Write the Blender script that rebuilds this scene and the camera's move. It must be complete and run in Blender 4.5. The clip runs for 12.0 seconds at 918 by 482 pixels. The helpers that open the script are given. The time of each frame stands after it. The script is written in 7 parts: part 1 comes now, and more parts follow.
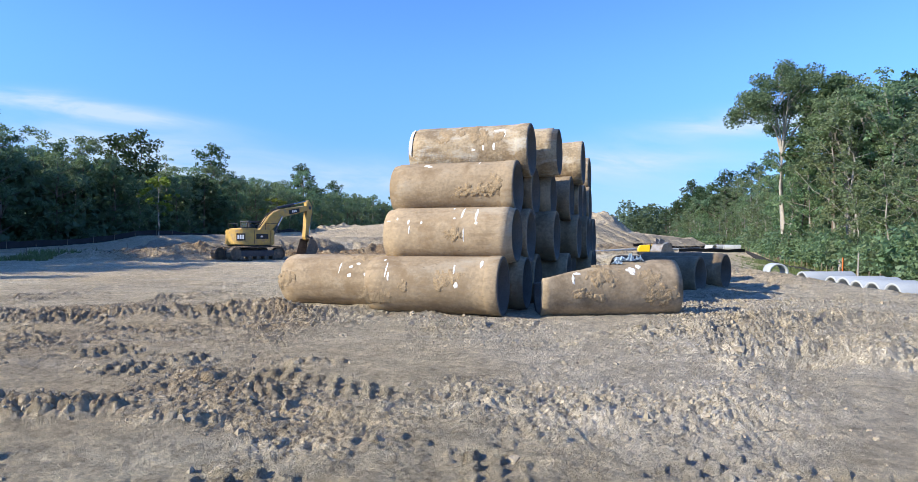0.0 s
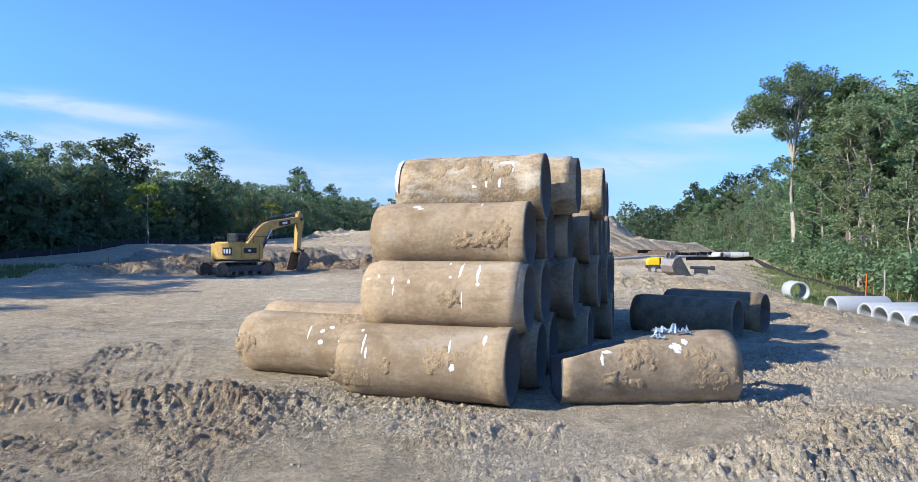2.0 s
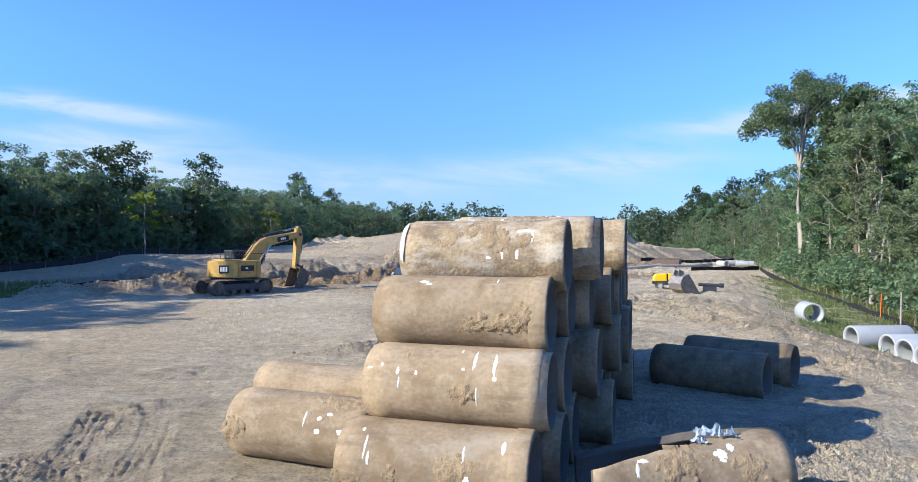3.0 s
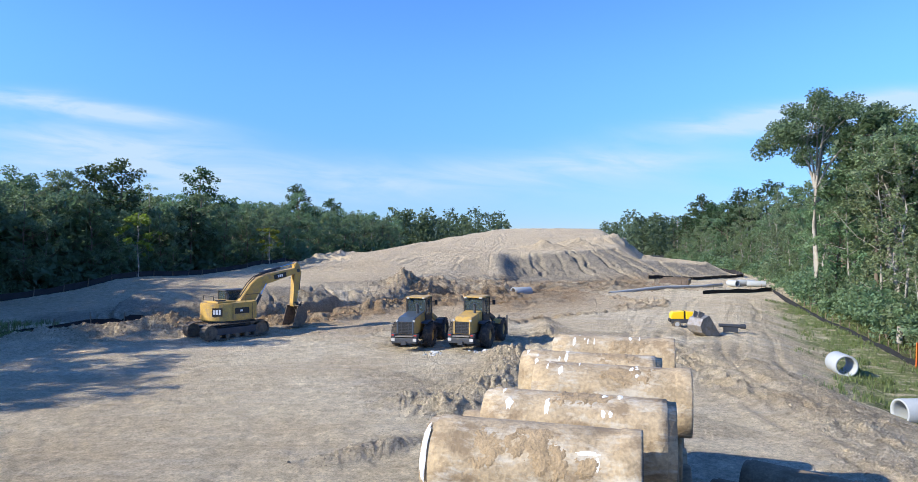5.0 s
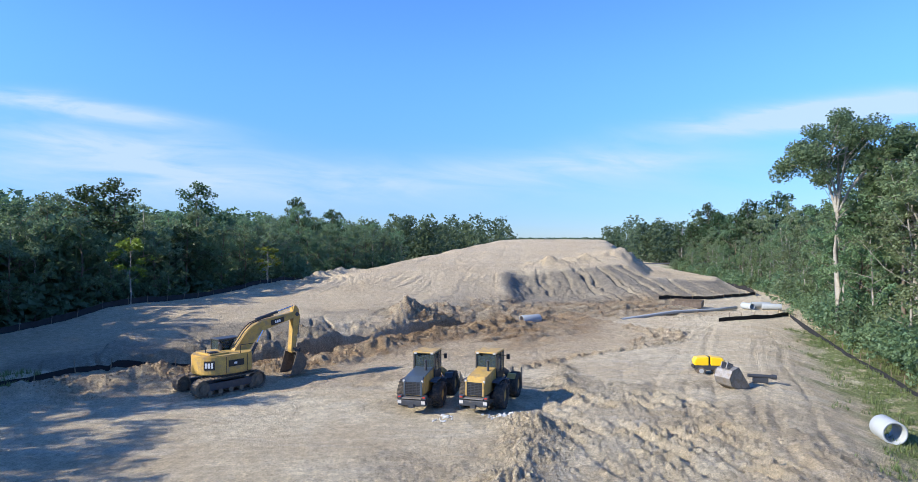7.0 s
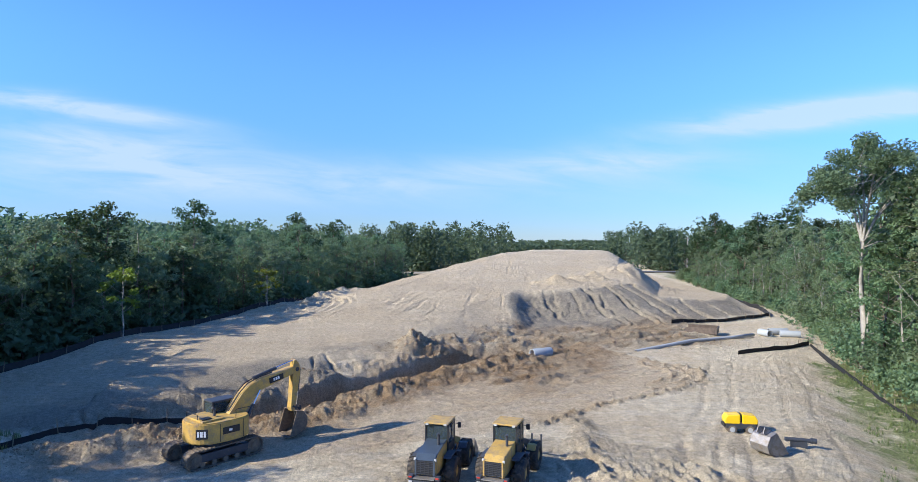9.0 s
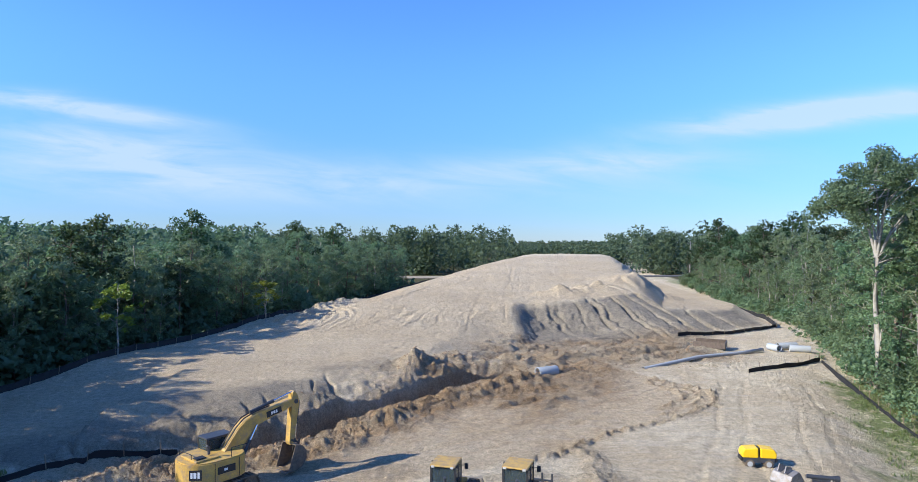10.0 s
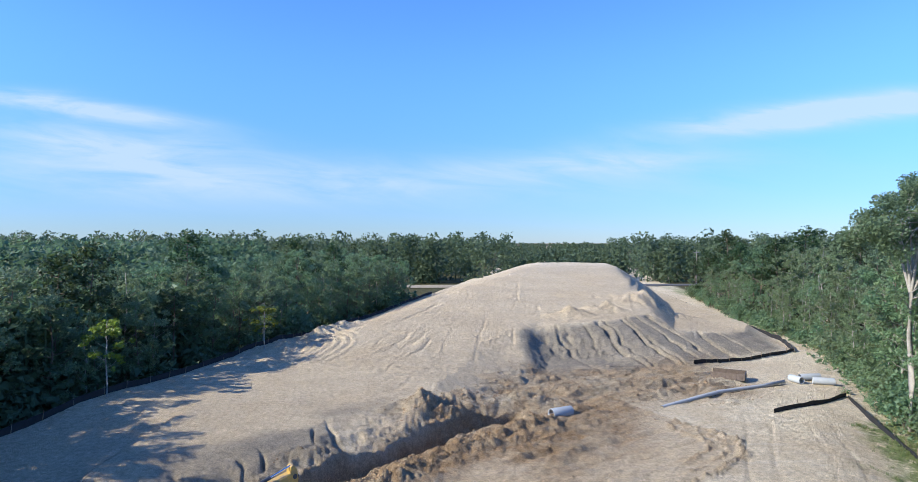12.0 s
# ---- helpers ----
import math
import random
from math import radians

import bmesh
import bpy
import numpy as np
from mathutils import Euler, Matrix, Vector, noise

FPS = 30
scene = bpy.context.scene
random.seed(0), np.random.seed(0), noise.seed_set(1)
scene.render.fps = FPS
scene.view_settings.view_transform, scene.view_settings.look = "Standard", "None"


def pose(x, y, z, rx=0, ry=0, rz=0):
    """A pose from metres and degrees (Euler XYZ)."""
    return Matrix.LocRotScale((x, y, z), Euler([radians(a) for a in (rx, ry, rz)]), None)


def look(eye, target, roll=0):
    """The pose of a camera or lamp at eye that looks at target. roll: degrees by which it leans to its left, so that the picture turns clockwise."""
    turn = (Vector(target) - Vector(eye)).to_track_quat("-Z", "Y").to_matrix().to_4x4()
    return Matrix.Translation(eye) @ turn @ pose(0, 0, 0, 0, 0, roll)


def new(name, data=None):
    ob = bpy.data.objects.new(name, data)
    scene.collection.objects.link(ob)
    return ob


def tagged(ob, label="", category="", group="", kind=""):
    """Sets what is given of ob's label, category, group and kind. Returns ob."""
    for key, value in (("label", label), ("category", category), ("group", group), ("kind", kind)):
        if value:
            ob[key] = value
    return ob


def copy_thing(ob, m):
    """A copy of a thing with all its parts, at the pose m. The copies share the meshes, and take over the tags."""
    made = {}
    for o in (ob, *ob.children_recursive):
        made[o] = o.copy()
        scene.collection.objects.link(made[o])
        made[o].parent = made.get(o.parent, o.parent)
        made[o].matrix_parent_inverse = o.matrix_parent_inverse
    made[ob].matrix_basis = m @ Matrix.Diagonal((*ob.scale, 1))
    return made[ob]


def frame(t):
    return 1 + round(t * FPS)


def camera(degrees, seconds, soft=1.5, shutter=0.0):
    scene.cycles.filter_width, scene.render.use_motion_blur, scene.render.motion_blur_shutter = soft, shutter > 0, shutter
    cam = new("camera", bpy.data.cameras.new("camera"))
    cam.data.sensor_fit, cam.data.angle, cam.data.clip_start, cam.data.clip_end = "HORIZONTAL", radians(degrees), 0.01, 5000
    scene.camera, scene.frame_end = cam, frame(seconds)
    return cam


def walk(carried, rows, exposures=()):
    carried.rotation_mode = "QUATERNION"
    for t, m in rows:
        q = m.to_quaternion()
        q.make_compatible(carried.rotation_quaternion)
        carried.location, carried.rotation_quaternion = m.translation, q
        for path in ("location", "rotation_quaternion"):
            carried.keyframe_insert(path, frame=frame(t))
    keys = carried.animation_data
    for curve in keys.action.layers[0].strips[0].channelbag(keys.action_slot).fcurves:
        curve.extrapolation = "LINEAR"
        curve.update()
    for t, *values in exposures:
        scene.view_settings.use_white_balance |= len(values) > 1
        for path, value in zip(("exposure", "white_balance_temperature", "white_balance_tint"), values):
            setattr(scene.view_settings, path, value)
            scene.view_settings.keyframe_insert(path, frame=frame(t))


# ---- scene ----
# camera and walk: a level drone that rises and glides ahead
cam = camera(72, 12.0, soft=0.2)
PATH = [
    (0, pose(-0.000, 0.000, 1.353, 90)),
    (0.5, pose(0.033, 0.631, 1.359, 90)),
    (1, pose(0.078, 1.269, 1.450, 90)),
    (1.5, pose(0.082, 1.891, 1.776, 90)),
    (2, pose(0.042, 2.457, 2.310, 90)),
    (2.5, pose(-0.042, 2.998, 2.864, 90)),
    (3, pose(-0.140, 3.538, 3.443, 90)),
    (5, pose(-0.585, 5.827, 5.930, 90)),
    (5.5, pose(-0.708, 6.469, 6.597, 90)),
    (6, pose(-0.868, 7.143, 7.273, 90)),
    (6.5, pose(-1.024, 7.862, 7.934, 90)),
    (7, pose(-1.202, 8.583, 8.599, 90)),
    (9, pose(-1.963, 11.480, 11.541, 90)),
    (9.5, pose(-2.127, 12.248, 12.298, 90)),
    (10, pose(-2.298, 13.065, 13.049, 90)),
    (10.5, pose(-2.499, 13.888, 13.825, 90)),
    (11, pose(-2.670, 14.727, 14.603, 90)),
    (11.5, pose(-2.894, 15.587, 15.349, 90)),
    (12, pose(-3.114, 16.433, 16.080, 90)),
]
walk(cam, PATH, exposures=[(0, 0.61, 6600, 10), (3, 0.59, 6470, 10), (12, 0.55, 6330, 10)])

# world and sun
SUN_FROM = Vector((-0.81, -0.29, 0.508)).normalized()   # towards the sun
world = bpy.data.worlds.new("sky_world")
scene.world = world
world.use_nodes = True
wn, wl = world.node_tree.nodes, world.node_tree.links
wn.clear()
w_out = wn.new("ShaderNodeOutputWorld")
w_bg = wn.new("ShaderNodeBackground")
w_sky = wn.new("ShaderNodeTexSky")
w_sky.sky_type = "NISHITA"
w_sky.sun_disc = False
w_sky.sun_elevation = math.asin(SUN_FROM.z)
w_sky.sun_rotation = math.atan2(SUN_FROM.x, SUN_FROM.y)
w_sky.altitude = 50
w_sky.air_density, w_sky.dust_density, w_sky.ozone_density = 1.0, 0.0, 4.0
w_geo = wn.new("ShaderNodeTexCoord")
w_sep = wn.new("ShaderNodeSeparateXYZ")
wl.new(w_geo.outputs["Generated"], w_sep.inputs[0])


def w_math(op, a, b=0.0, c=None):
    n = wn.new("ShaderNodeMath")
    n.operation = op
    for i, v in enumerate((a, b, c)):
        if v is None:
            continue
        if isinstance(v, (int, float)):
            n.inputs[i].default_value = v
        else:
            wl.new(v, n.inputs[i])
    return n.outputs[0]


# thin cirrus: streaky veils high over the site, laid out by bearing and rise
w_ahead = w_math("MAXIMUM", w_sep.outputs[1], 0.08)
w_u, w_v = w_math("DIVIDE", w_sep.outputs[0], w_ahead), w_math("DIVIDE", w_sep.outputs[2], w_ahead)


def w_veil(u0, v0, du, dv, slope):
    """How far a bearing and rise lie inside a long soft veil."""
    a = w_math("DIVIDE", w_math("SUBTRACT", w_u, u0), du)
    c = w_math("DIVIDE", w_math("SUBTRACT", w_math("SUBTRACT", w_v, v0), w_math("MULTIPLY", w_math("SUBTRACT", w_u, u0), slope)), dv)
    return w_math("EXPONENT", w_math("MULTIPLY", w_math("ADD", w_math("MULTIPLY", a, a), w_math("MULTIPLY", c, c)), -1.0))


w_comb = wn.new("ShaderNodeCombineXYZ")
wl.new(w_math("MULTIPLY", w_u, 3.2), w_comb.inputs[0])
wl.new(w_math("ADD", w_math("MULTIPLY", w_v, 17.0), w_math("MULTIPLY", w_u, 1.8)), w_comb.inputs[1])
w_noise = wn.new("ShaderNodeTexNoise")
for w_key, w_val in (("Scale", 1.5), ("Detail", 10), ("Roughness", 0.60), ("Distortion", 0.5)):
    w_noise.inputs[w_key].default_value = w_val
wl.new(w_comb.outputs[0], w_noise.inputs["Vector"])
w_sum = 0.0
for w_amount, w_place in ((1.25, (-0.57, 0.205, 0.13, 0.013, -0.13)), (0.75, (-0.56, 0.155, 0.20, 0.026, -0.08)), (0.5, (-0.52, 0.11, 0.32, 0.03, -0.05)), (1.5, (0.60, 0.205, 0.24, 0.019, 0.12)), (0.55, (0.22, 0.125, 0.20, 0.018, 0.04)), (0.4, (-0.1, 0.09, 0.5, 0.035, 0.02)), (0.5, (-0.74, 0.23, 0.10, 0.012, 0.0))):
    w_sum = w_math("ADD", w_sum, w_math("MULTIPLY", w_veil(*w_place), w_amount))
w_ramp = wn.new("ShaderNodeMapRange")
w_ramp.inputs[1].default_value, w_ramp.inputs[2].default_value = 0.24, 0.68
wl.new(w_noise.outputs[0], w_ramp.inputs[0])
w_cover = w_math("MULTIPLY", w_math("MULTIPLY", w_sum, 1.5), w_ramp.outputs[0])
w_cover = w_math("MINIMUM", w_cover, 0.75)
w_tint = wn.new("ShaderNodeMix")
w_tint.data_type, w_tint.blend_type = "RGBA", "MULTIPLY"
w_tint.inputs["Factor"].default_value = 1.0
wl.new(w_sky.outputs[0], w_tint.inputs["A"])
w_low = wn.new("ShaderNodeMapRange")
w_low.interpolation_type = "SMOOTHSTEP"
w_low.inputs[1].default_value, w_low.inputs[2].default_value = -0.02, 0.30
wl.new(w_sep.outputs[2], w_low.inputs[0])
w_grade = wn.new("ShaderNodeMix")
w_grade.data_type = "RGBA"
wl.new(w_low.outputs[0], w_grade.inputs["Factor"])
w_grade.inputs["A"].default_value = (0.325, 0.45, 0.735, 1)
w_grade.inputs["B"].default_value = (0.56, 0.86, 1.32, 1)
wl.new(w_grade.outputs["Result"], w_tint.inputs["B"])
w_mix = wn.new("ShaderNodeMix")
w_mix.data_type = "RGBA"
wl.new(w_cover, w_mix.inputs["Factor"])
wl.new(w_tint.outputs["Result"], w_mix.inputs["A"])
w_mix.inputs["B"].default_value = (3.0, 3.7, 4.3, 1)
wl.new(w_mix.outputs["Result"], w_bg.inputs[0])
w_bg.inputs[1].default_value = 0.15
wl.new(w_bg.outputs[0], w_out.inputs[0])

sun = new("sun", bpy.data.lights.new("sun", "SUN"))
sun.data.energy = 5.0
sun.data.angle = radians(0.55)
sun.data.color = (1.0, 0.935, 0.79)
sun.matrix_world = look(SUN_FROM * 100, (0, 0, 0))


# ---- materials ----
def material(name, base, rough=0.8, metal=0.0, vary=0.25, scale=3.0, fine=25.0, bump=0.3, bump_dist=0.01, alt=None, alt_cut=(0.5, 0.7), spec=0.5, per_object=0.0, dust=None):
    """A procedural surface: colour at two scales of noise, an optional second colour in patches, and fine relief."""
    m = bpy.data.materials.new(name)
    m.use_nodes = True
    n, l = m.node_tree.nodes, m.node_tree.links
    b = n["Principled BSDF"]
    b.inputs["Metallic"].default_value = metal
    b.inputs["Specular IOR Level"].default_value = spec
    co = n.new("ShaderNodeNewGeometry")
    big, small = n.new("ShaderNodeTexNoise"), n.new("ShaderNodeTexNoise")
    for t, s, d in ((big, scale, 5), (small, fine, 6)):
        t.inputs["Scale"].default_value, t.inputs["Detail"].default_value = s, d
        l.new(co.outputs["Position"], t.inputs["Vector"])
    mix = n.new("ShaderNodeMix")
    mix.data_type = "RGBA"
    mix.inputs["A"].default_value = (*[c * (1 - vary) for c in base], 1)
    mix.inputs["B"].default_value = (*[min(1, c * (1 + vary)) for c in base], 1)
    add = n.new("ShaderNodeMath")
    add.operation = "MULTIPLY_ADD"
    l.new(small.outputs[0], add.inputs[0])
    add.inputs[1].default_value = 0.5
    half = n.new("ShaderNodeMath")
    half.operation = "MULTIPLY"
    half.inputs[1].default_value = 0.5
    l.new(big.outputs[0], half.inputs[0])
    l.new(half.outputs[0], add.inputs[2])
    cr = n.new("ShaderNodeMapRange")
    cr.inputs[1].default_value, cr.inputs[2].default_value = 0.35, 0.65
    l.new(add.outputs[0], cr.inputs[0])
    l.new(cr.outputs[0], mix.inputs["Factor"])
    colour = mix.outputs["Result"]
    if alt:
        patch = n.new("ShaderNodeTexNoise")
        patch.inputs["Scale"].default_value, patch.inputs["Detail"].default_value = scale * 1.7, 7
        patch.inputs["Roughness"].default_value = 0.65
        off = n.new("ShaderNodeVectorMath")
        off.inputs[1].default_value = (13.1, 4.7, 8.3)
        l.new(co.outputs["Position"], off.inputs[0])
        l.new(off.outputs[0], patch.inputs["Vector"])
        pr = n.new("ShaderNodeMapRange")
        pr.inputs[1].default_value, pr.inputs[2].default_value = alt_cut
        l.new(patch.outputs[0], pr.inputs[0])
        m2 = n.new("ShaderNodeMix")
        m2.data_type = "RGBA"
        l.new(pr.outputs[0], m2.inputs["Factor"])
        l.new(colour, m2.inputs["A"])
        m2.inputs["B"].default_value = (*alt, 1)
        colour = m2.outputs["Result"]
    if dust:
        along = n.new("ShaderNodeTexCoord")
        for amount, tone, stretch, cut in dust:
            mp = n.new("ShaderNodeMapping")
            mp.inputs["Scale"].default_value = stretch
            l.new(along.outputs["Object"], mp.inputs[0])
            t = n.new("ShaderNodeTexNoise")
            t.noise_dimensions = "4D"
            t.inputs["Scale"].default_value, t.inputs["Detail"].default_value, t.inputs["Roughness"].default_value = 1.0, 8, 0.68
            which = n.new("ShaderNodeObjectInfo")
            w4 = n.new("ShaderNodeMath")
            w4.operation = "MULTIPLY"
            w4.inputs[1].default_value = 40.0
            l.new(which.outputs["Random"], w4.inputs[0])
            l.new(w4.outputs[0], t.inputs["W"])
            l.new(mp.outputs[0], t.inputs["Vector"])
            dr = n.new("ShaderNodeMapRange")
            dr.inputs[1].default_value, dr.inputs[2].default_value, dr.inputs[4].default_value = cut[0], cut[1], amount
            l.new(t.outputs[0], dr.inputs[0])
            dm = n.new("ShaderNodeMix")
            dm.data_type = "RGBA"
            l.new(dr.outputs[0], dm.inputs["Factor"])
            l.new(colour, dm.inputs["A"])
            dm.inputs["B"].default_value = (*tone, 1)
            colour = dm.outputs["Result"]
    if per_object:
        info = n.new("ShaderNodeObjectInfo")
        hsv = n.new("ShaderNodeHueSaturation")
        vr = n.new("ShaderNodeMapRange")
        vr.inputs[3].default_value, vr.inputs[4].default_value = 1 - per_object, 1 + per_object
        l.new(info.outputs["Random"], vr.inputs[0])
        l.new(vr.outputs[0], hsv.inputs["Value"])
        l.new(colour, hsv.inputs["Color"])
        colour = hsv.outputs[0]
    l.new(colour, b.inputs["Base Color"])
    rr = n.new("ShaderNodeMapRange")
    rr.inputs[3].default_value, rr.inputs[4].default_value = max(0, rough - 0.12), min(1, rough + 0.12)
    l.new(small.outputs[0], rr.inputs[0])
    l.new(rr.outputs[0], b.inputs["Roughness"])
    if bump:
        bp = n.new("ShaderNodeBump")
        bp.inputs["Strength"].default_value, bp.inputs["Distance"].default_value = bump, bump_dist
        l.new(small.outputs[0], bp.inputs["Height"])
        l.new(bp.outputs[0], b.inputs["Normal"])
    return m


def leaf_material(name, base, spread=0.35):
    m = bpy.data.materials.new(name)
    m.use_nodes = True
    n, l = m.node_tree.nodes, m.node_tree.links
    b = n["Principled BSDF"]
    geo, info = n.new("ShaderNodeNewGeometry"), n.new("ShaderNodeObjectInfo")
    hsv = n.new("ShaderNodeHueSaturation")
    hsv.inputs["Color"].default_value = (*base, 1)
    hr, vr = n.new("ShaderNodeMapRange"), n.new("ShaderNodeMapRange")
    hr.inputs[3].default_value, hr.inputs[4].default_value = 0.465, 0.525
    vr.inputs[3].default_value, vr.inputs[4].default_value = 1 - spread, 1 + spread
    l.new(info.outputs["Random"], hr.inputs[0])
    both = n.new("ShaderNodeMath")
    both.operation = "MULTIPLY_ADD"
    both.inputs[1].default_value = 0.6
    l.new(geo.outputs["Random Per Island"], both.inputs[0])
    sc = n.new("ShaderNodeMath")
    sc.operation = "MULTIPLY"
    sc.inputs[1].default_value = 0.4
    l.new(info.outputs["Random"], sc.inputs[0])
    l.new(sc.outputs[0], both.inputs[2])
    l.new(both.outputs[0], vr.inputs[0])
    l.new(hr.outputs[0], hsv.inputs["Hue"])
    l.new(vr.outputs[0], hsv.inputs["Value"])
    l.new(hsv.outputs[0], b.inputs["Base Color"])
    b.inputs["Roughness"].default_value = 0.55
    tr = n.new("ShaderNodeBsdfTranslucent")
    l.new(hsv.outputs[0], tr.inputs[0])
    mx = n.new("ShaderNodeMixShader")
    mx.inputs[0].default_value = 0.5
    l.new(b.outputs[0], mx.inputs[1])
    l.new(tr.outputs[0], mx.inputs[2])
    l.new(mx.outputs[0], n["Material Output"].inputs[0])
    return m


def glass_material(name, tint, rough=0.08):
    m = bpy.data.materials.new(name)
    m.use_nodes = True
    n, l = m.node_tree.nodes, m.node_tree.links
    b = n["Principled BSDF"]
    b.inputs["Base Color"].default_value = (*tint, 1)
    b.inputs["Roughness"].default_value = rough
    b.inputs["Transmission Weight"].default_value = 0.75
    b.inputs["IOR"].default_value = 1.2
    return m


PIPE_WEAR = ((0.75, (0.17, 0.115, 0.065), (1.1, 4.5, 4.5), (0.52, 0.70)), (0.7, (0.46, 0.40, 0.305), (0.9, 2.2, 2.2), (0.54, 0.74)), (0.55, (0.115, 0.085, 0.055), (9.0, 13.0, 13.0), (0.60, 0.70)))
M_PIPE = material("mud_stained_concrete", (0.325, 0.243, 0.150), 0.85, vary=0.26, scale=1.3, fine=16, bump=0.4, bump_dist=0.012, alt=(0.24, 0.165, 0.09), alt_cut=(0.50, 0.68), per_object=0.12, dust=PIPE_WEAR)
CRUST = ((0.85, (0.205, 0.145, 0.085), (2.2, 3.0, 3.0), (0.50, 0.60)), (0.6, (0.54, 0.50, 0.42), (1.6, 4.0, 4.0), (0.51, 0.62)))
M_PIPE_TOP = material("lime_crusted_concrete", (0.36, 0.275, 0.17), 0.9, vary=0.35, scale=2.6, fine=20, bump=0.7, bump_dist=0.02, alt=(0.46, 0.40, 0.30), alt_cut=(0.56, 0.72), per_object=0.06, dust=CRUST)
# Bores and end faces: shade is put into the colour, darker than bare concrete.
M_PIPE_IN = material("shade_darkened_concrete_inside", (0.105, 0.095, 0.082), 0.85, vary=0.25, scale=2.5, fine=40, bump=0.35)
M_MUDLUMP = material("dried_mud", (0.31, 0.225, 0.13), 0.95, vary=0.3, scale=6, fine=40, bump=0.8, bump_dist=0.02)
M_PAINT = material("white_lime_paint", (0.78, 0.76, 0.71), 0.7, vary=0.1, scale=8, fine=40, bump=0.3)
M_WHITE = material("pale_new_concrete", (0.37, 0.395, 0.41), 0.75, vary=0.08, scale=1.5, fine=30, bump=0.25, per_object=0.04)
M_DRAIN = material("grey_drain_concrete", (0.42, 0.43, 0.43), 0.7, vary=0.15, scale=1.5, fine=30, bump=0.2)
M_YELLOW = material("machine_yellow_paint", (0.50, 0.315, 0.078), 0.55, vary=0.2, scale=1.8, fine=18, bump=0.1, alt=(0.30, 0.215, 0.125), alt_cut=(0.46, 0.68))
M_YELLOW_B = material("bright_roller_yellow", (0.90, 0.56, 0.012), 0.35, vary=0.06, scale=2, fine=20, bump=0.05)
M_DARK = material("dark_grey_machine_paint", (0.045, 0.05, 0.06), 0.5, vary=0.25, scale=3, fine=25, bump=0.1, alt=(0.16, 0.125, 0.09), alt_cut=(0.58, 0.8))
M_STEEL = material("worn_bare_steel", (0.30, 0.28, 0.26), 0.5, metal=0.5, vary=0.3, scale=3, fine=22, bump=0.2, alt=(0.25, 0.18, 0.11), alt_cut=(0.5, 0.75))
M_CHROME = material("chrome_rod", (0.75, 0.75, 0.76), 0.15, metal=1.0, vary=0.05, bump=0)
M_RUBBER = material("dusty_black_rubber", (0.035, 0.033, 0.031), 0.8, vary=0.3, scale=3, fine=20, bump=0.3, alt=(0.17, 0.125, 0.085), alt_cut=(0.48, 0.75))
M_TRACK = material("muddy_track_steel", (0.15, 0.12, 0.09), 0.75, metal=0.2, vary=0.35, scale=3, fine=15, bump=0.4, alt=(0.26, 0.19, 0.125), alt_cut=(0.45, 0.7))
M_GLASS = glass_material("tinted_cab_glass", (0.16, 0.215, 0.235))
M_BLACK = material("matt_black_trim", (0.02, 0.02, 0.022), 0.6, vary=0.2, bump=0.05)
M_LOGO = material("white_decal", (0.8, 0.8, 0.78), 0.5, vary=0.04, bump=0)
M_LAMP = material("lamp_lens", (0.52, 0.51, 0.49), 0.2, vary=0.05, bump=0)
M_RED = material("red_lens", (0.45, 0.04, 0.03), 0.25, vary=0.05, bump=0)
M_BLUEGREY = material("blue_grey_hood_paint", (0.055, 0.075, 0.10), 0.4, vary=0.15, bump=0.05)
M_FABRIC = material("black_silt_fabric", (0.014, 0.014, 0.015), 0.85, vary=0.4, scale=2, fine=12, bump=0.4, alt=(0.10, 0.08, 0.06), alt_cut=(0.64, 0.85))
M_WOOD = material("weathered_stake_wood", (0.22, 0.17, 0.115), 0.85, vary=0.25, scale=5, fine=40, bump=0.4)
M_POLE = material("grey_pole_wood", (0.33, 0.30, 0.27), 0.85, vary=0.2, bump=0.3)
M_ORANGE = material("orange_marker", (0.85, 0.16, 0.02), 0.5, vary=0.06, bump=0.05)
M_BARK = material("brown_bark", (0.16, 0.125, 0.095), 0.9, vary=0.3, scale=4, fine=25, bump=0.7, bump_dist=0.03)
M_BARK_PALE = material("pale_grey_bark", (0.33, 0.305, 0.265), 0.85, vary=0.3, scale=2.5, fine=16, bump=0.4, bump_dist=0.02, alt=(0.25, 0.22, 0.18), alt_cut=(0.56, 0.72))
M_LEAF = leaf_material("broad_leaves", (0.155, 0.238, 0.125))
M_LEAF_FAR = leaf_material("distant_leaves", (0.112, 0.170, 0.090))
M_LEAF_PALE = leaf_material("light_green_leaves", (0.205, 0.285, 0.145))
M_LEAF_BRIGHT = leaf_material("fresh_yellow_green_leaves", (0.21, 0.27, 0.04))
M_NEEDLE = leaf_material("pine_needles", (0.06, 0.10, 0.04))
M_GRASS = leaf_material("grass_blades", (0.19, 0.235, 0.085))
M_ASPHALT = material("asphalt", (0.10, 0.10, 0.10), 0.9, vary=0.2, bump=0.3)
M_WATER = material("muddy_water", (0.22, 0.14, 0.06), 0.06, vary=0.1, bump=0.02, spec=0.6)
M_PLASTIC = material("pale_blue_plastic_scrap", (0.62, 0.72, 0.78), 0.4, vary=0.15, bump=0.2)
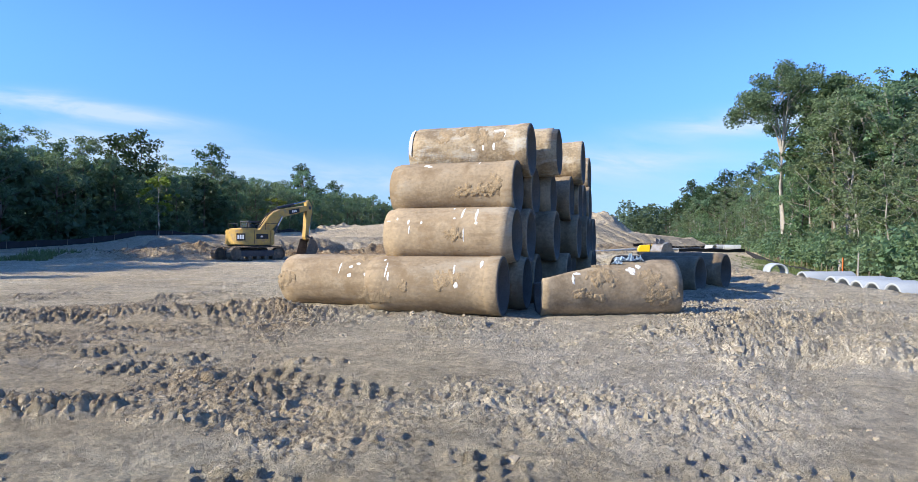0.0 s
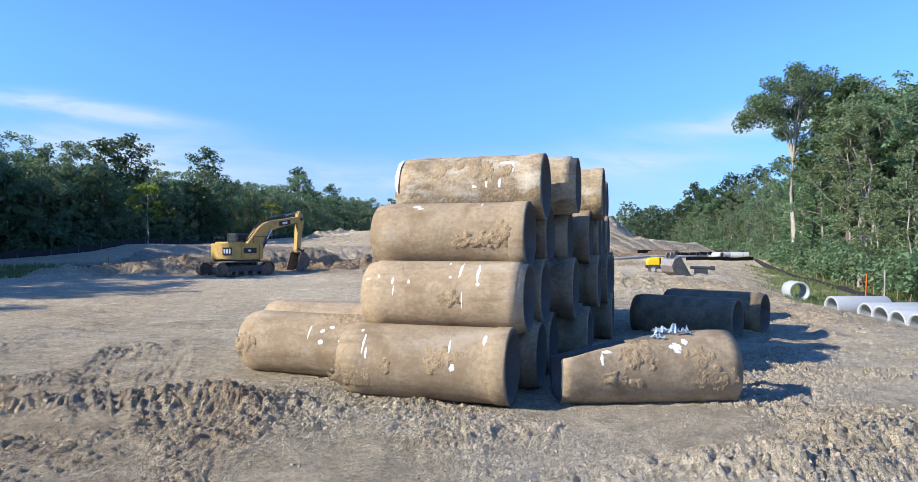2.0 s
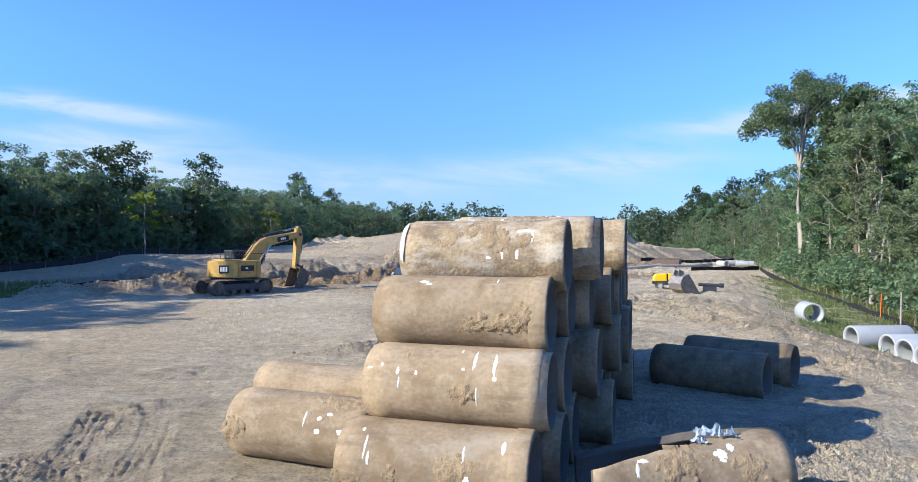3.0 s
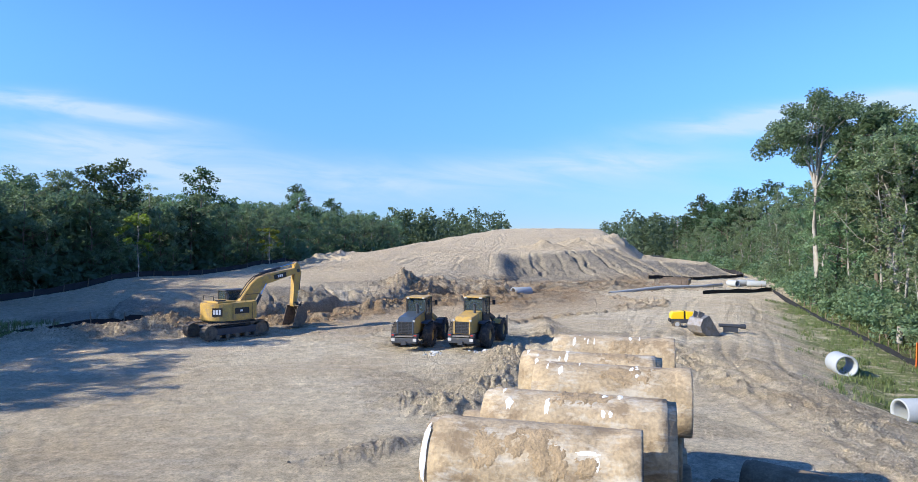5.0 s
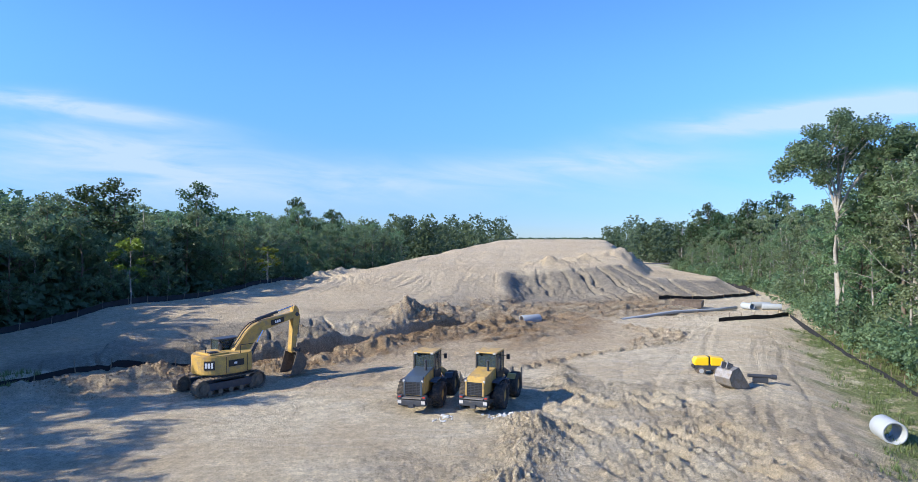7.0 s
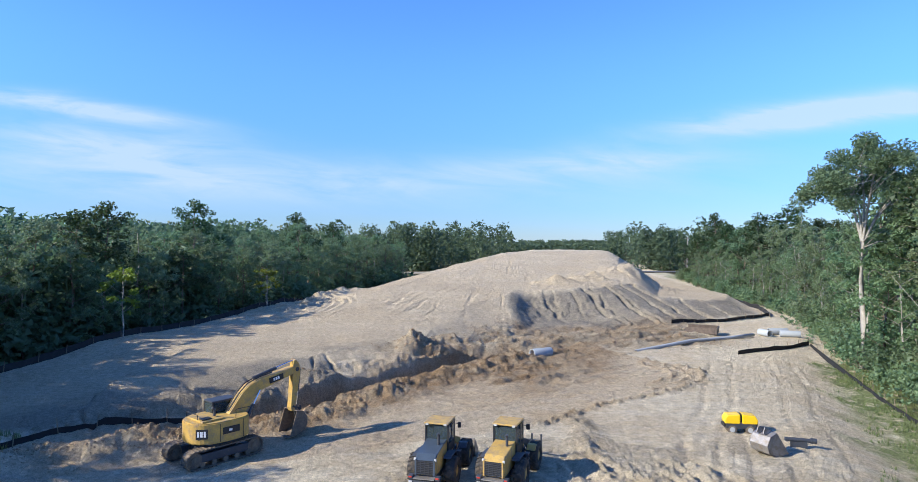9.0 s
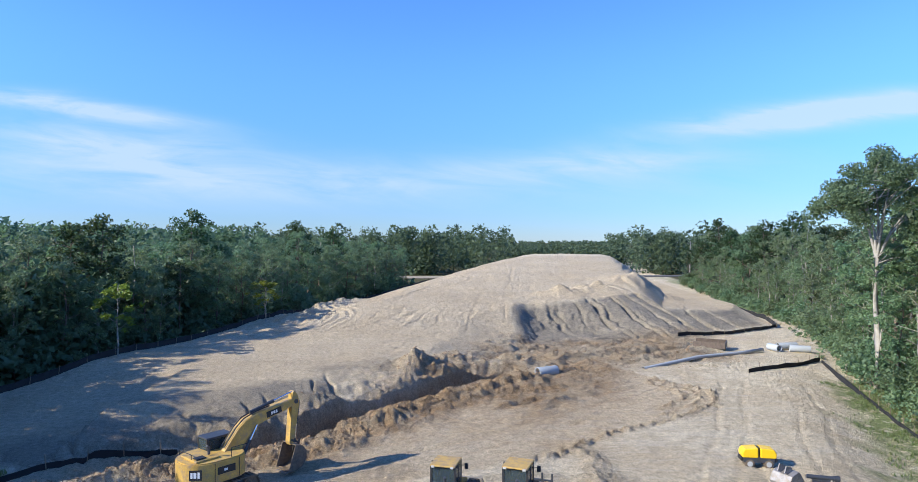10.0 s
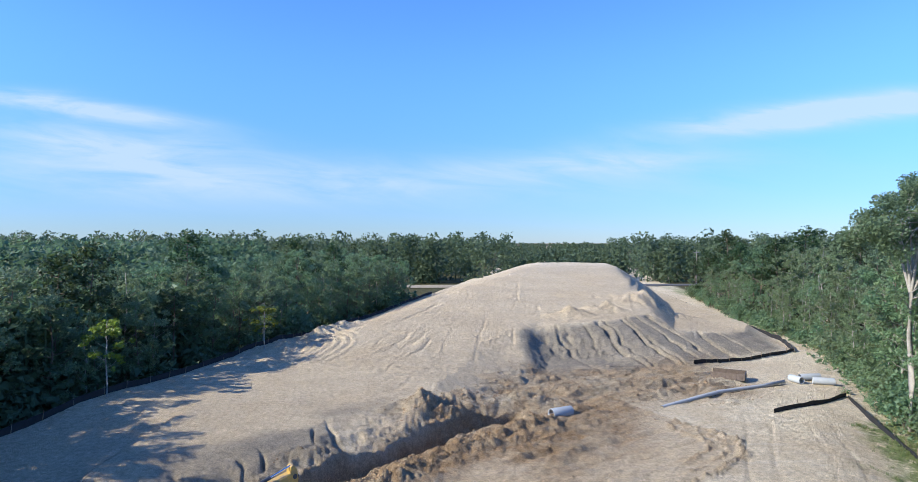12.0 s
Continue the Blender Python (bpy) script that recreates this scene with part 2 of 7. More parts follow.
M_RUST = material("rusted_sheet_steel", (0.15, 0.115, 0.09), 0.85, metal=0.1, vary=0.35, scale=3, fine=20, bump=0.4)


def ground_material():
    """Sandy fill with damp brown mud, grey clay and weedy patches; where each lies comes from the terrain's own zones."""
    m = bpy.data.materials.new("graded_sandy_dirt")
    m.use_nodes = True
    n, l = m.node_tree.nodes, m.node_tree.links
    b = n["Principled BSDF"]
    b.inputs["Roughness"].default_value = 0.95
    b.inputs["Specular IOR Level"].default_value = 0.2
    co = n.new("ShaderNodeTexCoord")

    def tex(scale, detail, rough=0.6, stretch=None):
        t = n.new("ShaderNodeTexNoise")
        t.inputs["Scale"].default_value, t.inputs["Detail"].default_value, t.inputs["Roughness"].default_value = scale, detail, rough
        if stretch:
            mp = n.new("ShaderNodeMapping")
            mp.inputs["Rotation"].default_value = (0, 0, stretch[0])
            mp.inputs["Scale"].default_value = (stretch[1], stretch[2], 1)
            l.new(co.outputs["Object"], mp.inputs[0])
            l.new(mp.outputs[0], t.inputs["Vector"])
        else:
            l.new(co.outputs["Object"], t.inputs["Vector"])
        return t.outputs[0]

    def span(v, a, c, lo=0.0, hi=1.0):
        r = n.new("ShaderNodeMapRange")
        for i, x in ((1, a), (2, c), (3, lo), (4, hi)):
            r.inputs[i].default_value = x
        l.new(v, r.inputs[0])
        return r.outputs[0]

    def blend(f, a, c):
        x = n.new("ShaderNodeMix")
        x.data_type = "RGBA"
        l.new(f, x.inputs["Factor"])
        for key, v in (("A", a), ("B", c)):
            if isinstance(v, tuple):
                x.inputs[key].default_value = (*v, 1)
            else:
                l.new(v, x.inputs[key])
        return x.outputs["Result"]

    def zone(name):
        a = n.new("ShaderNodeAttribute")
        a.attribute_name = name
        return a.outputs["Fac"]

    def mul(a, c):
        x = n.new("ShaderNodeMath")
        x.operation = "MULTIPLY"
        x.use_clamp = True
        for i, v in enumerate((a, c)):
            if isinstance(v, float):
                x.inputs[i].default_value = v
            else:
                l.new(v, x.inputs[i])
        return x.outputs[0]

    fine, mid, wide = tex(9, 9, 0.68), tex(0.9, 8, 0.62), tex(0.11, 7, 0.6)
    streak = tex(0.35, 8, 0.65, (-0.6, 0.5, 1.8))
    sand = blend(span(mid, 0.35, 0.65), (0.53, 0.445, 0.305), (0.675, 0.59, 0.43))
    sand = blend(span(wide, 0.42, 0.62, 0.0, 0.8), sand, (0.485, 0.385, 0.25))
    sand = blend(span(streak, 0.52, 0.68, 0.0, 0.5), sand, (0.58, 0.525, 0.425))
    sand = blend(span(fine, 0.36, 0.52, 0.6, 0.0), sand, (0.30, 0.235, 0.16))
    tread = tex(0.8, 8, 0.65, (-0.62, 0.45, 1.9))
    sand = blend(span(tread, 0.53, 0.66, 0.0, 0.3), sand, (0.40, 0.32, 0.22))
    tread2 = tex(0.6, 7, 0.65, (0.4, 0.3, 2.2))
    sand = blend(span(tread2, 0.56, 0.68, 0.0, 0.25), sand, (0.57, 0.52, 0.43))
    # runnels washed down the slope, and dark cleat lines along the haul direction
    def line(v, half, amount):
        s0 = n.new("ShaderNodeMath")
        s0.operation = "SUBTRACT"
        s0.inputs[1].default_value = 0.5
        l.new(v, s0.inputs[0])
        a0 = n.new("ShaderNodeMath")
        a0.operation = "ABSOLUTE"
        l.new(s0.outputs[0], a0.inputs[0])
        return span(a0.outputs[0], 0.0, half, amount, 0.0)

    runnel = line(tex(0.42, 6, 0.6, (0.18, 2.0, 0.35)), 0.022, 0.85)
    runnel = mul(runnel, span(tex(0.09, 3), 0.42, 0.58))
    sand = blend(mul(runnel, zone("rilled")), sand, (0.30, 0.23, 0.155))
    sand = blend(mul(span(tex(1.4, 7, 0.7, (0.18, 1.6, 0.4)), 0.5, 0.68, 0.0, 0.55), zone("rilled")), sand, (0.43, 0.335, 0.225))
    cleat = mul(line(tex(0.5, 4, 0.55, (-0.62, 0.22, 2.6)), 0.03, 0.3), span(tex(0.16, 3), 0.40, 0.56))
    sand = blend(cleat, sand, (0.34, 0.265, 0.18))
    sand = blend(mul(zone("rilled"), 0.6), sand, (0.415, 0.325, 0.21))
    clay = blend(span(fine, 0.35, 0.65), (0.50, 0.43, 0.325), (0.68, 0.605, 0.485))
    mud = blend(span(fine, 0.35, 0.65), (0.19, 0.122, 0.062), (0.43, 0.29, 0.162))
    weed = blend(span(fine, 0.35, 0.65), (0.11, 0.145, 0.05), (0.22, 0.24, 0.10))
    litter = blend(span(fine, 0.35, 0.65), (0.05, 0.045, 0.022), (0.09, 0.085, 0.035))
    c = blend(mul(zone("clay"), span(mid, 0.3, 0.6, 0.45, 1.0)), sand, clay)
    grey = blend(span(fine, 0.35, 0.65), (0.155, 0.132, 0.10), (0.295, 0.255, 0.195))
    c = blend(mul(zone("cut"), span(tex(0.5, 8, 0.65), 0.3, 0.5, 0.65, 1.0)), c, grey)
    c = blend(mul(zone("mud"), span(mid, 0.3, 0.55, 0.35, 1.0)), c, mud)
    c = blend(mul(zone("weed"), span(tex(0.8, 8, 0.7), 0.34, 0.50)), c, weed)
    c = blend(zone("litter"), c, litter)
    grain = n.new("ShaderNodeHueSaturation")
    l.new(span(tex(17, 5, 0.8), 0.32, 0.68, 0.78, 1.32), grain.inputs["Value"])
    lumps = n.new("ShaderNodeHueSaturation")
    l.new(span(tex(2.6, 7, 0.78), 0.36, 0.64, 0.82, 1.34), lumps.inputs["Value"])
    l.new(c, lumps.inputs["Color"])
    l.new(lumps.outputs[0], grain.inputs["Color"])
    l.new(grain.outputs[0], b.inputs["Base Color"])
    bp = n.new("ShaderNodeBump")
    bp.inputs["Strength"].default_value, bp.inputs["Distance"].default_value = 1.0, 0.11
    hsum = n.new("ShaderNodeMath")
    hsum.operation = "MULTIPLY_ADD"
    l.new(tex(7.0, 13, 0.80), hsum.inputs[0])
    hsum.inputs[1].default_value = 1.5
    l.new(tex(38, 6, 0.75), hsum.inputs[2])
    l.new(hsum.outputs[0], bp.inputs["Height"])
    # crumbly lumps where the dirt has been torn up
    bp2 = n.new("ShaderNodeBump")
    bp2.inputs["Distance"].default_value = 0.20
    l.new(mul(zone("crumb"), 0.9), bp2.inputs["Strength"])
    l.new(tex(4.5, 9, 0.8), bp2.inputs["Height"])
    l.new(bp.outputs[0], bp2.inputs["Normal"])
    l.new(bp2.outputs[0], b.inputs["Normal"])
    return m


M_GROUND = ground_material()


# ---- building helpers ----
def part(name, bm, mat, parent=None, label="", smooth=False):
    """Link a bmesh as one mesh object, under a thing or a part where one is given."""
    me = bpy.data.meshes.new(name)
    bm.to_mesh(me)
    bm.free()
    for m in (mat if isinstance(mat, (list, tuple)) else [mat]):
        me.materials.append(m)
    if smooth:
        me.polygons.foreach_set("use_smooth", [True] * len(me.polygons))
    ob = new(name, me)
    if parent:
        ob.parent = parent
    return tagged(ob, label) if label else ob


def thing(name, m, label, category, group=""):
    ob = new(name)
    ob.empty_display_size = 0.3
    ob.matrix_basis = m
    return tagged(ob, label, category, group)


def add_box(bm, c, s, rot=None, bevel=0.0, taper=None):
    """A block at c of size s, optionally turned (Euler degrees), bevelled, its top scaled by taper (x, y)."""
    r = bmesh.ops.create_cube(bm, size=1)
    vs = r["verts"]
    for v in vs:
        if taper and v.co.z > 0:
            v.co.x *= taper[0]
            v.co.y *= taper[1]
        v.co = Vector((v.co.x * s[0], v.co.y * s[1], v.co.z * s[2]))
    if bevel:
        es = list({e for v in vs for e in v.link_edges})
        out = bmesh.ops.bevel(bm, geom=es, offset=bevel, segments=2, affect="EDGES", profile=0.6)
        vs = list({v for f in out["faces"] for v in f.verts} | {v for v in vs if v.is_valid})
    m = pose(*c, *(rot or (0, 0, 0)))
    for v in vs:
        v.co = m @ v.co
    return vs


def add_tube(bm, p0, p1, r0, r1=None, seg=14, caps=True):
    p0, p1 = Vector(p0), Vector(p1)
    d = p1 - p0
    m = Matrix.Translation((p0 + p1) / 2) @ d.to_track_quat("Z", "Y").to_matrix().to_4x4()
    bmesh.ops.create_cone(bm, cap_ends=caps, segments=seg, radius1=r0, radius2=r0 if r1 is None else r1, depth=d.length, matrix=m)


def add_prism(bm, profile, y0, y1, bevel=0.0):
    """A polygon of (x, z) points pushed from y0 to y1."""
    a = [bm.verts.new((x, y0, z)) for x, z in profile]
    b = [bm.verts.new((x, y1, z)) for x, z in profile]
    fs = [bm.faces.new(a), bm.faces.new(b[::-1])]
    k = len(profile)
    for i in range(k):
        fs.append(bm.faces.new((a[i], b[i], b[(i + 1) % k], a[(i + 1) % k])))
    bmesh.ops.recalc_face_normals(bm, faces=fs)
    if bevel:
        bmesh.ops.bevel(bm, geom=list({e for f in fs for e in f.edges}), offset=bevel, segments=2, affect="EDGES", profile=0.6)


def add_path(bm, pts, radii, seg=7):
    """A tapering round limb through the points."""
    rings = []
    pts = [Vector(p) for p in pts]
    for i, p in enumerate(pts):
        d = (pts[min(i + 1, len(pts) - 1)] - pts[max(i - 1, 0)]).normalized()
        q = d.to_track_quat("Z", "Y")
        rings.append([bm.verts.new(p + q @ Vector((math.cos(a) * radii[i], math.sin(a) * radii[i], 0))) for a in [2 * math.pi * k / seg for k in range(seg)]])
    for r0, r1 in zip(rings, rings[1:]):
        for k in range(seg):
            bm.faces.new((r0[k], r0[(k + 1) % seg], r1[(k + 1) % seg], r1[k]))
    bm.faces.new(rings[-1])


def revolve(bm, profile, seg=40, mats=None, wobble=0.0, seed=0):
    """A closed (x, r) profile turned round the x axis; mats gives a material slot for each profile edge."""
    rng = random.Random(seed)
    ph = [rng.uniform(0, 6.28) for _ in range(4)]
    rings = []
    for x, r in profile:
        ring = []
        for k in range(seg):
            a = 2 * math.pi * k / seg
            rr = r * (1 + wobble * (math.sin(3 * a + ph[0] + x * 2) + 0.6 * math.sin(7 * a + ph[1] - x * 3) + 0.5 * math.sin(13 * a + ph[2] + x * 7)))
            ring.append(bm.verts.new((x, rr * math.cos(a), rr * math.sin(a))))
        rings.append(ring)
    k2 = len(rings)
    for i in range(k2):
        a, b = rings[i], rings[(i + 1) % k2]
        for k in range(seg):
            f = bm.faces.new((a[k], a[(k + 1) % seg], b[(k + 1) % seg], b[k]))
            f.smooth = True
            if mats:
                f.material_index = mats[i]
    bmesh.ops.recalc_face_normals(bm, faces=bm.faces[:])


# ---- the ground: one sheet from the pad to the horizon ----
COS = np.cos(np.arange(1024) / 1024 * 2 * np.pi).astype(np.float32)
SIN = np.sin(np.arange(1024) / 1024 * 2 * np.pi).astype(np.float32)


def perlin(x, y, seed=0):
    xf, yf = np.floor(x), np.floor(y)
    xi, yi = xf.astype(np.int64).astype(np.uint32), yf.astype(np.int64).astype(np.uint32)
    xf, yf = (x - xf).astype(np.float32), (y - yf).astype(np.float32)
    u, v = xf * xf * xf * (xf * (xf * 6 - 15) + 10), yf * yf * yf * (yf * (yf * 6 - 15) + 10)

    def grad(ix, iy, dx, dy):
        h = ix * np.uint32(374761393) + iy * np.uint32(668265263) + np.uint32(seed * 974634541 & 0xFFFFFFFF)
        h = (h ^ (h >> np.uint32(13))) * np.uint32(1274126177)
        a = (h >> np.uint32(6)) & np.uint32(1023)
        return COS[a] * dx + SIN[a] * dy

    n00, n10 = grad(xi, yi, xf, yf), grad(xi + np.uint32(1), yi, xf - 1, yf)
    n01, n11 = grad(xi, yi + np.uint32(1), xf, yf - 1), grad(xi + np.uint32(1), yi + np.uint32(1), xf - 1, yf - 1)
    return (n00 * (1 - u) + n10 * u) * (1 - v) + (n01 * (1 - u) + n11 * u) * v


def fbm(x, y, scale, octaves=4, seed=0, gain=0.5):
    out, amp = np.zeros_like(x), 1.0
    for o in range(octaves):
        out = out + amp * perlin(x / scale + 17.3 * o, y / scale - 9.1 * o, seed + o)
        amp, scale = amp * gain, scale / 2.03
    return out


def sstep(a, b, x):
    t = np.clip((x - a) / (b - a), 0, 1)
    return t * t * (3 - 2 * t)


def side_of(line, x, y):
    """Signed distance from a polyline (positive to its left as it runs) and the way along it."""
    best, sign, along = np.full_like(x, 1e9), np.ones_like(x), np.zeros_like(x)
    run = 0.0
    for (ax, ay), (bx, by) in zip(line, line[1:]):
        dx, dy = bx - ax, by - ay
        ln = math.hypot(dx, dy)
        t = np.clip(((x - ax) * dx + (y - ay) * dy) / ln**2, 0, 1)
        d = np.hypot(x - ax - t * dx, y - ay - t * dy)
        near = d < best
        best = np.where(near, d, best)
        sign = np.where(near, np.sign(dx * (y - ay) - dy * (x - ax) + 1e-12), sign)
        along = np.where(near, run + t * ln, along)
        run += ln
    return best * sign, along


TOE = [(-60, 30), (-28, 45), (-22, 50.5), (-14, 56.5), (-8, 65), (0, 74), (3, 84), (6, 89), (14, 91.5), (27, 95), (45, 107), (49, 122), (52, 160), (62, 250), (80, 420)]
TRENCH = [(-23, 48.4), (-18.2, 51.2), (-13, 55.6), (-9.8, 61.0), (-7.6, 63.4), (-3.8, 68.5), (-0.8, 72.0), (4.2, 75.2)]
ROAD_EDGE = [(-9, 45.5), (-3, 48), (3.4, 51.3), (8.2, 56), (14.4, 59.8), (18.3, 63.8), (19.6, 67.5), (17.6, 71)]
SHOULDER = [(9.5, -40), (11, 20), (12.6, 33), (15.2, 42), (20.5, 55), (26, 68), (31.5, 79), (36.5, 84), (41, 96), (46.5, 108), (51, 120), (54, 160), (66, 260), (95, 420)]
LEFT_EDGE = [(-40, -60), (-39, 25), (-42, 48), (-40, 58), (-36.5, 70), (-32.5, 86), (-26.5, 104), (-19, 138), (-10, 186), (0, 240), (30, 420)]

FRONT_HEAPS = [(-3.3, 5.0, 0.75, 0.22, 12, 0.20), (-4.4, 5.4, 0.6, 0.3, 0, 0.22), (3.7, 6.85, 0.42, 0.15, -5, -0.42), (3.7, 7.35, 0.9, 0.25, 0, 0.20), (4.55, 6.75, 0.4, 0.4, 0, 0.26), (2.95, 6.7, 0.3, 0.3, 0, 0.12), (-1.7, 5.55, 0.4, 0.14, 10, 0.13), (-1.55, 6.9, 0.45, 0.15, 0, 0.12), (-2.1, 4.75, 0.5, 0.12, 15, 0.10), (-3.7, 11.5, 1.0, 0.35, -8, 0.30), (-5.2, 11.2, 1.3, 0.4, 5, 0.22), (-7.2, 10.6, 1.2, 0.5, 0, 0.24), (3.2, 8.8, 1.2, 0.4, -6, 0.24), (4.6, 9.6, 0.9, 0.35, 15, 0.26), (5.2, 7.6, 0.8, 0.4, 10, 0.22), (1.2, 4.85, 0.5, 0.22, -12, 0.08), (6.2, 10.3, 1.6, 0.5, 5, 0.2), (7.8, 13, 1.5, 0.6, 10, 0.18), (6.5, 15.2, 1.6, 0.5, 30, 0.18)]
BACK_HEAPS = [(2.0, 37.4, 1.25, 1.7, 8, 0.75), (-2.2, 29.0, 1.4, 0.8, 20, 0.4), (0.6, 30.6, 1.2, 1.0, 15, 0.7), (-1.0, 28.0, 1.3, 0.8, 30, 0.55), (1.4, 33.8, 1.1, 1.6, 0, 0.55), (5.2, 47.0, 0.9, 2.2, -8, 0.35), (5.6, 51.2, 0.8, 1.8, 10, 0.35), (-3.2, 23.5, 1.8, 0.5, 35, 0.28), (11.5, 28, 1.0, 5.5, 12, 0.22), (13.6, 34, 1.2, 5.0, 10, 0.22), (10.4, 21, 1.0, 3.0, 5, 0.2)]
TRENCH_HEAPS = [(-5.8, 72.4, 2.7, 1.5, 28, 2.0), (-2.2, 76.4, 3.2, 0.9, 25, 1.3), (3.4, 78.4, 2.3, 0.9, 12, 1.5), (-13.4, 61.0, 1.9, 0.9, 30, 1.0), (-24.4, 44.8, 3.8, 1.0, 33, 1.1), (-19.8, 46.6, 2.6, 1.0, 38, 1.1), (9, 83, 5, 0.9, 15, 0.8), (17, 86, 6, 0.9, 8, 0.7), (14, 80.5, 5.0, 0.7, 22, 0.6), (21, 88.5, 4.5, 0.7, 8, 0.6), (24, 79.0, 2.6, 0.8, 20, 0.5)]

RUTS = [[(-24, 30), (-12, 40), (-2, 50), (9, 60), (24, 73)], [(-16, 43), (-4, 54), (8, 64), (20, 74)], [(9, 40), (14, 52), (19, 62), (23, 72)], [(13, 33), (18, 46), (23, 58), (29, 72)], [(11, 16), (10.5, 28), (12.5, 40), (17, 52)]]


def mounds(x, y, rows):
    z = np.zeros_like(x)
    for cx, cy, rx, ry, turn, h in rows:
        c, s = math.cos(math.radians(turn)), math.sin(math.radians(turn))
        u, v = ((x - cx) * c + (y - cy) * s) / rx, (-(x - cx) * s + (y - cy) * c) / ry
        z = z + h * np.exp(-(u * u + v * v))
    return z


def lugs(x, y, p, q, width, pitch, depth, seed=0):
    """The print of a lugged tyre rolled from p to q: rows of small raised blocks, half worn away."""
    dx, dy = q[0] - p[0], q[1] - p[1]
    ln = math.hypot(dx, dy)
    ux, uy = dx / ln, dy / ln
    s, w = (x - p[0]) * ux + (y - p[1]) * uy, -(x - p[0]) * uy + (y - p[1]) * ux
    w = w + 0.12 * np.sin(s * 0.9 + p[0])
    ends = sstep(-0.3, 0.3, s) * sstep(ln + 0.3, ln - 0.3, s)
    inside = sstep(width / 2 + 0.05, width / 2 - 0.03, np.abs(w)) * ends
    jog = 0.03 * fbm(x, y, 0.25, 2, 301 + seed)
    row = np.floor(w / 0.17)
    along = np.sin(2 * np.pi * (s + jog + 0.5 * pitch * np.mod(row, 2)) / pitch)
    cross = np.cos(2 * np.pi * (w / 0.17 - 0.5))
    block = sstep(-0.1, 0.45, along) * sstep(-0.75, -0.1, cross)
    worn = np.clip(0.35 + 1.5 * fbm(x, y, 0.9, 3, 311 + seed), 0.0, 1.15)
    rim = np.exp(-(((np.abs(w) - width / 2 - 0.06) / 0.07) ** 2)) * ends
    return inside * (-0.4 * depth + depth * block * worn) + rim * depth * 0.5 * worn


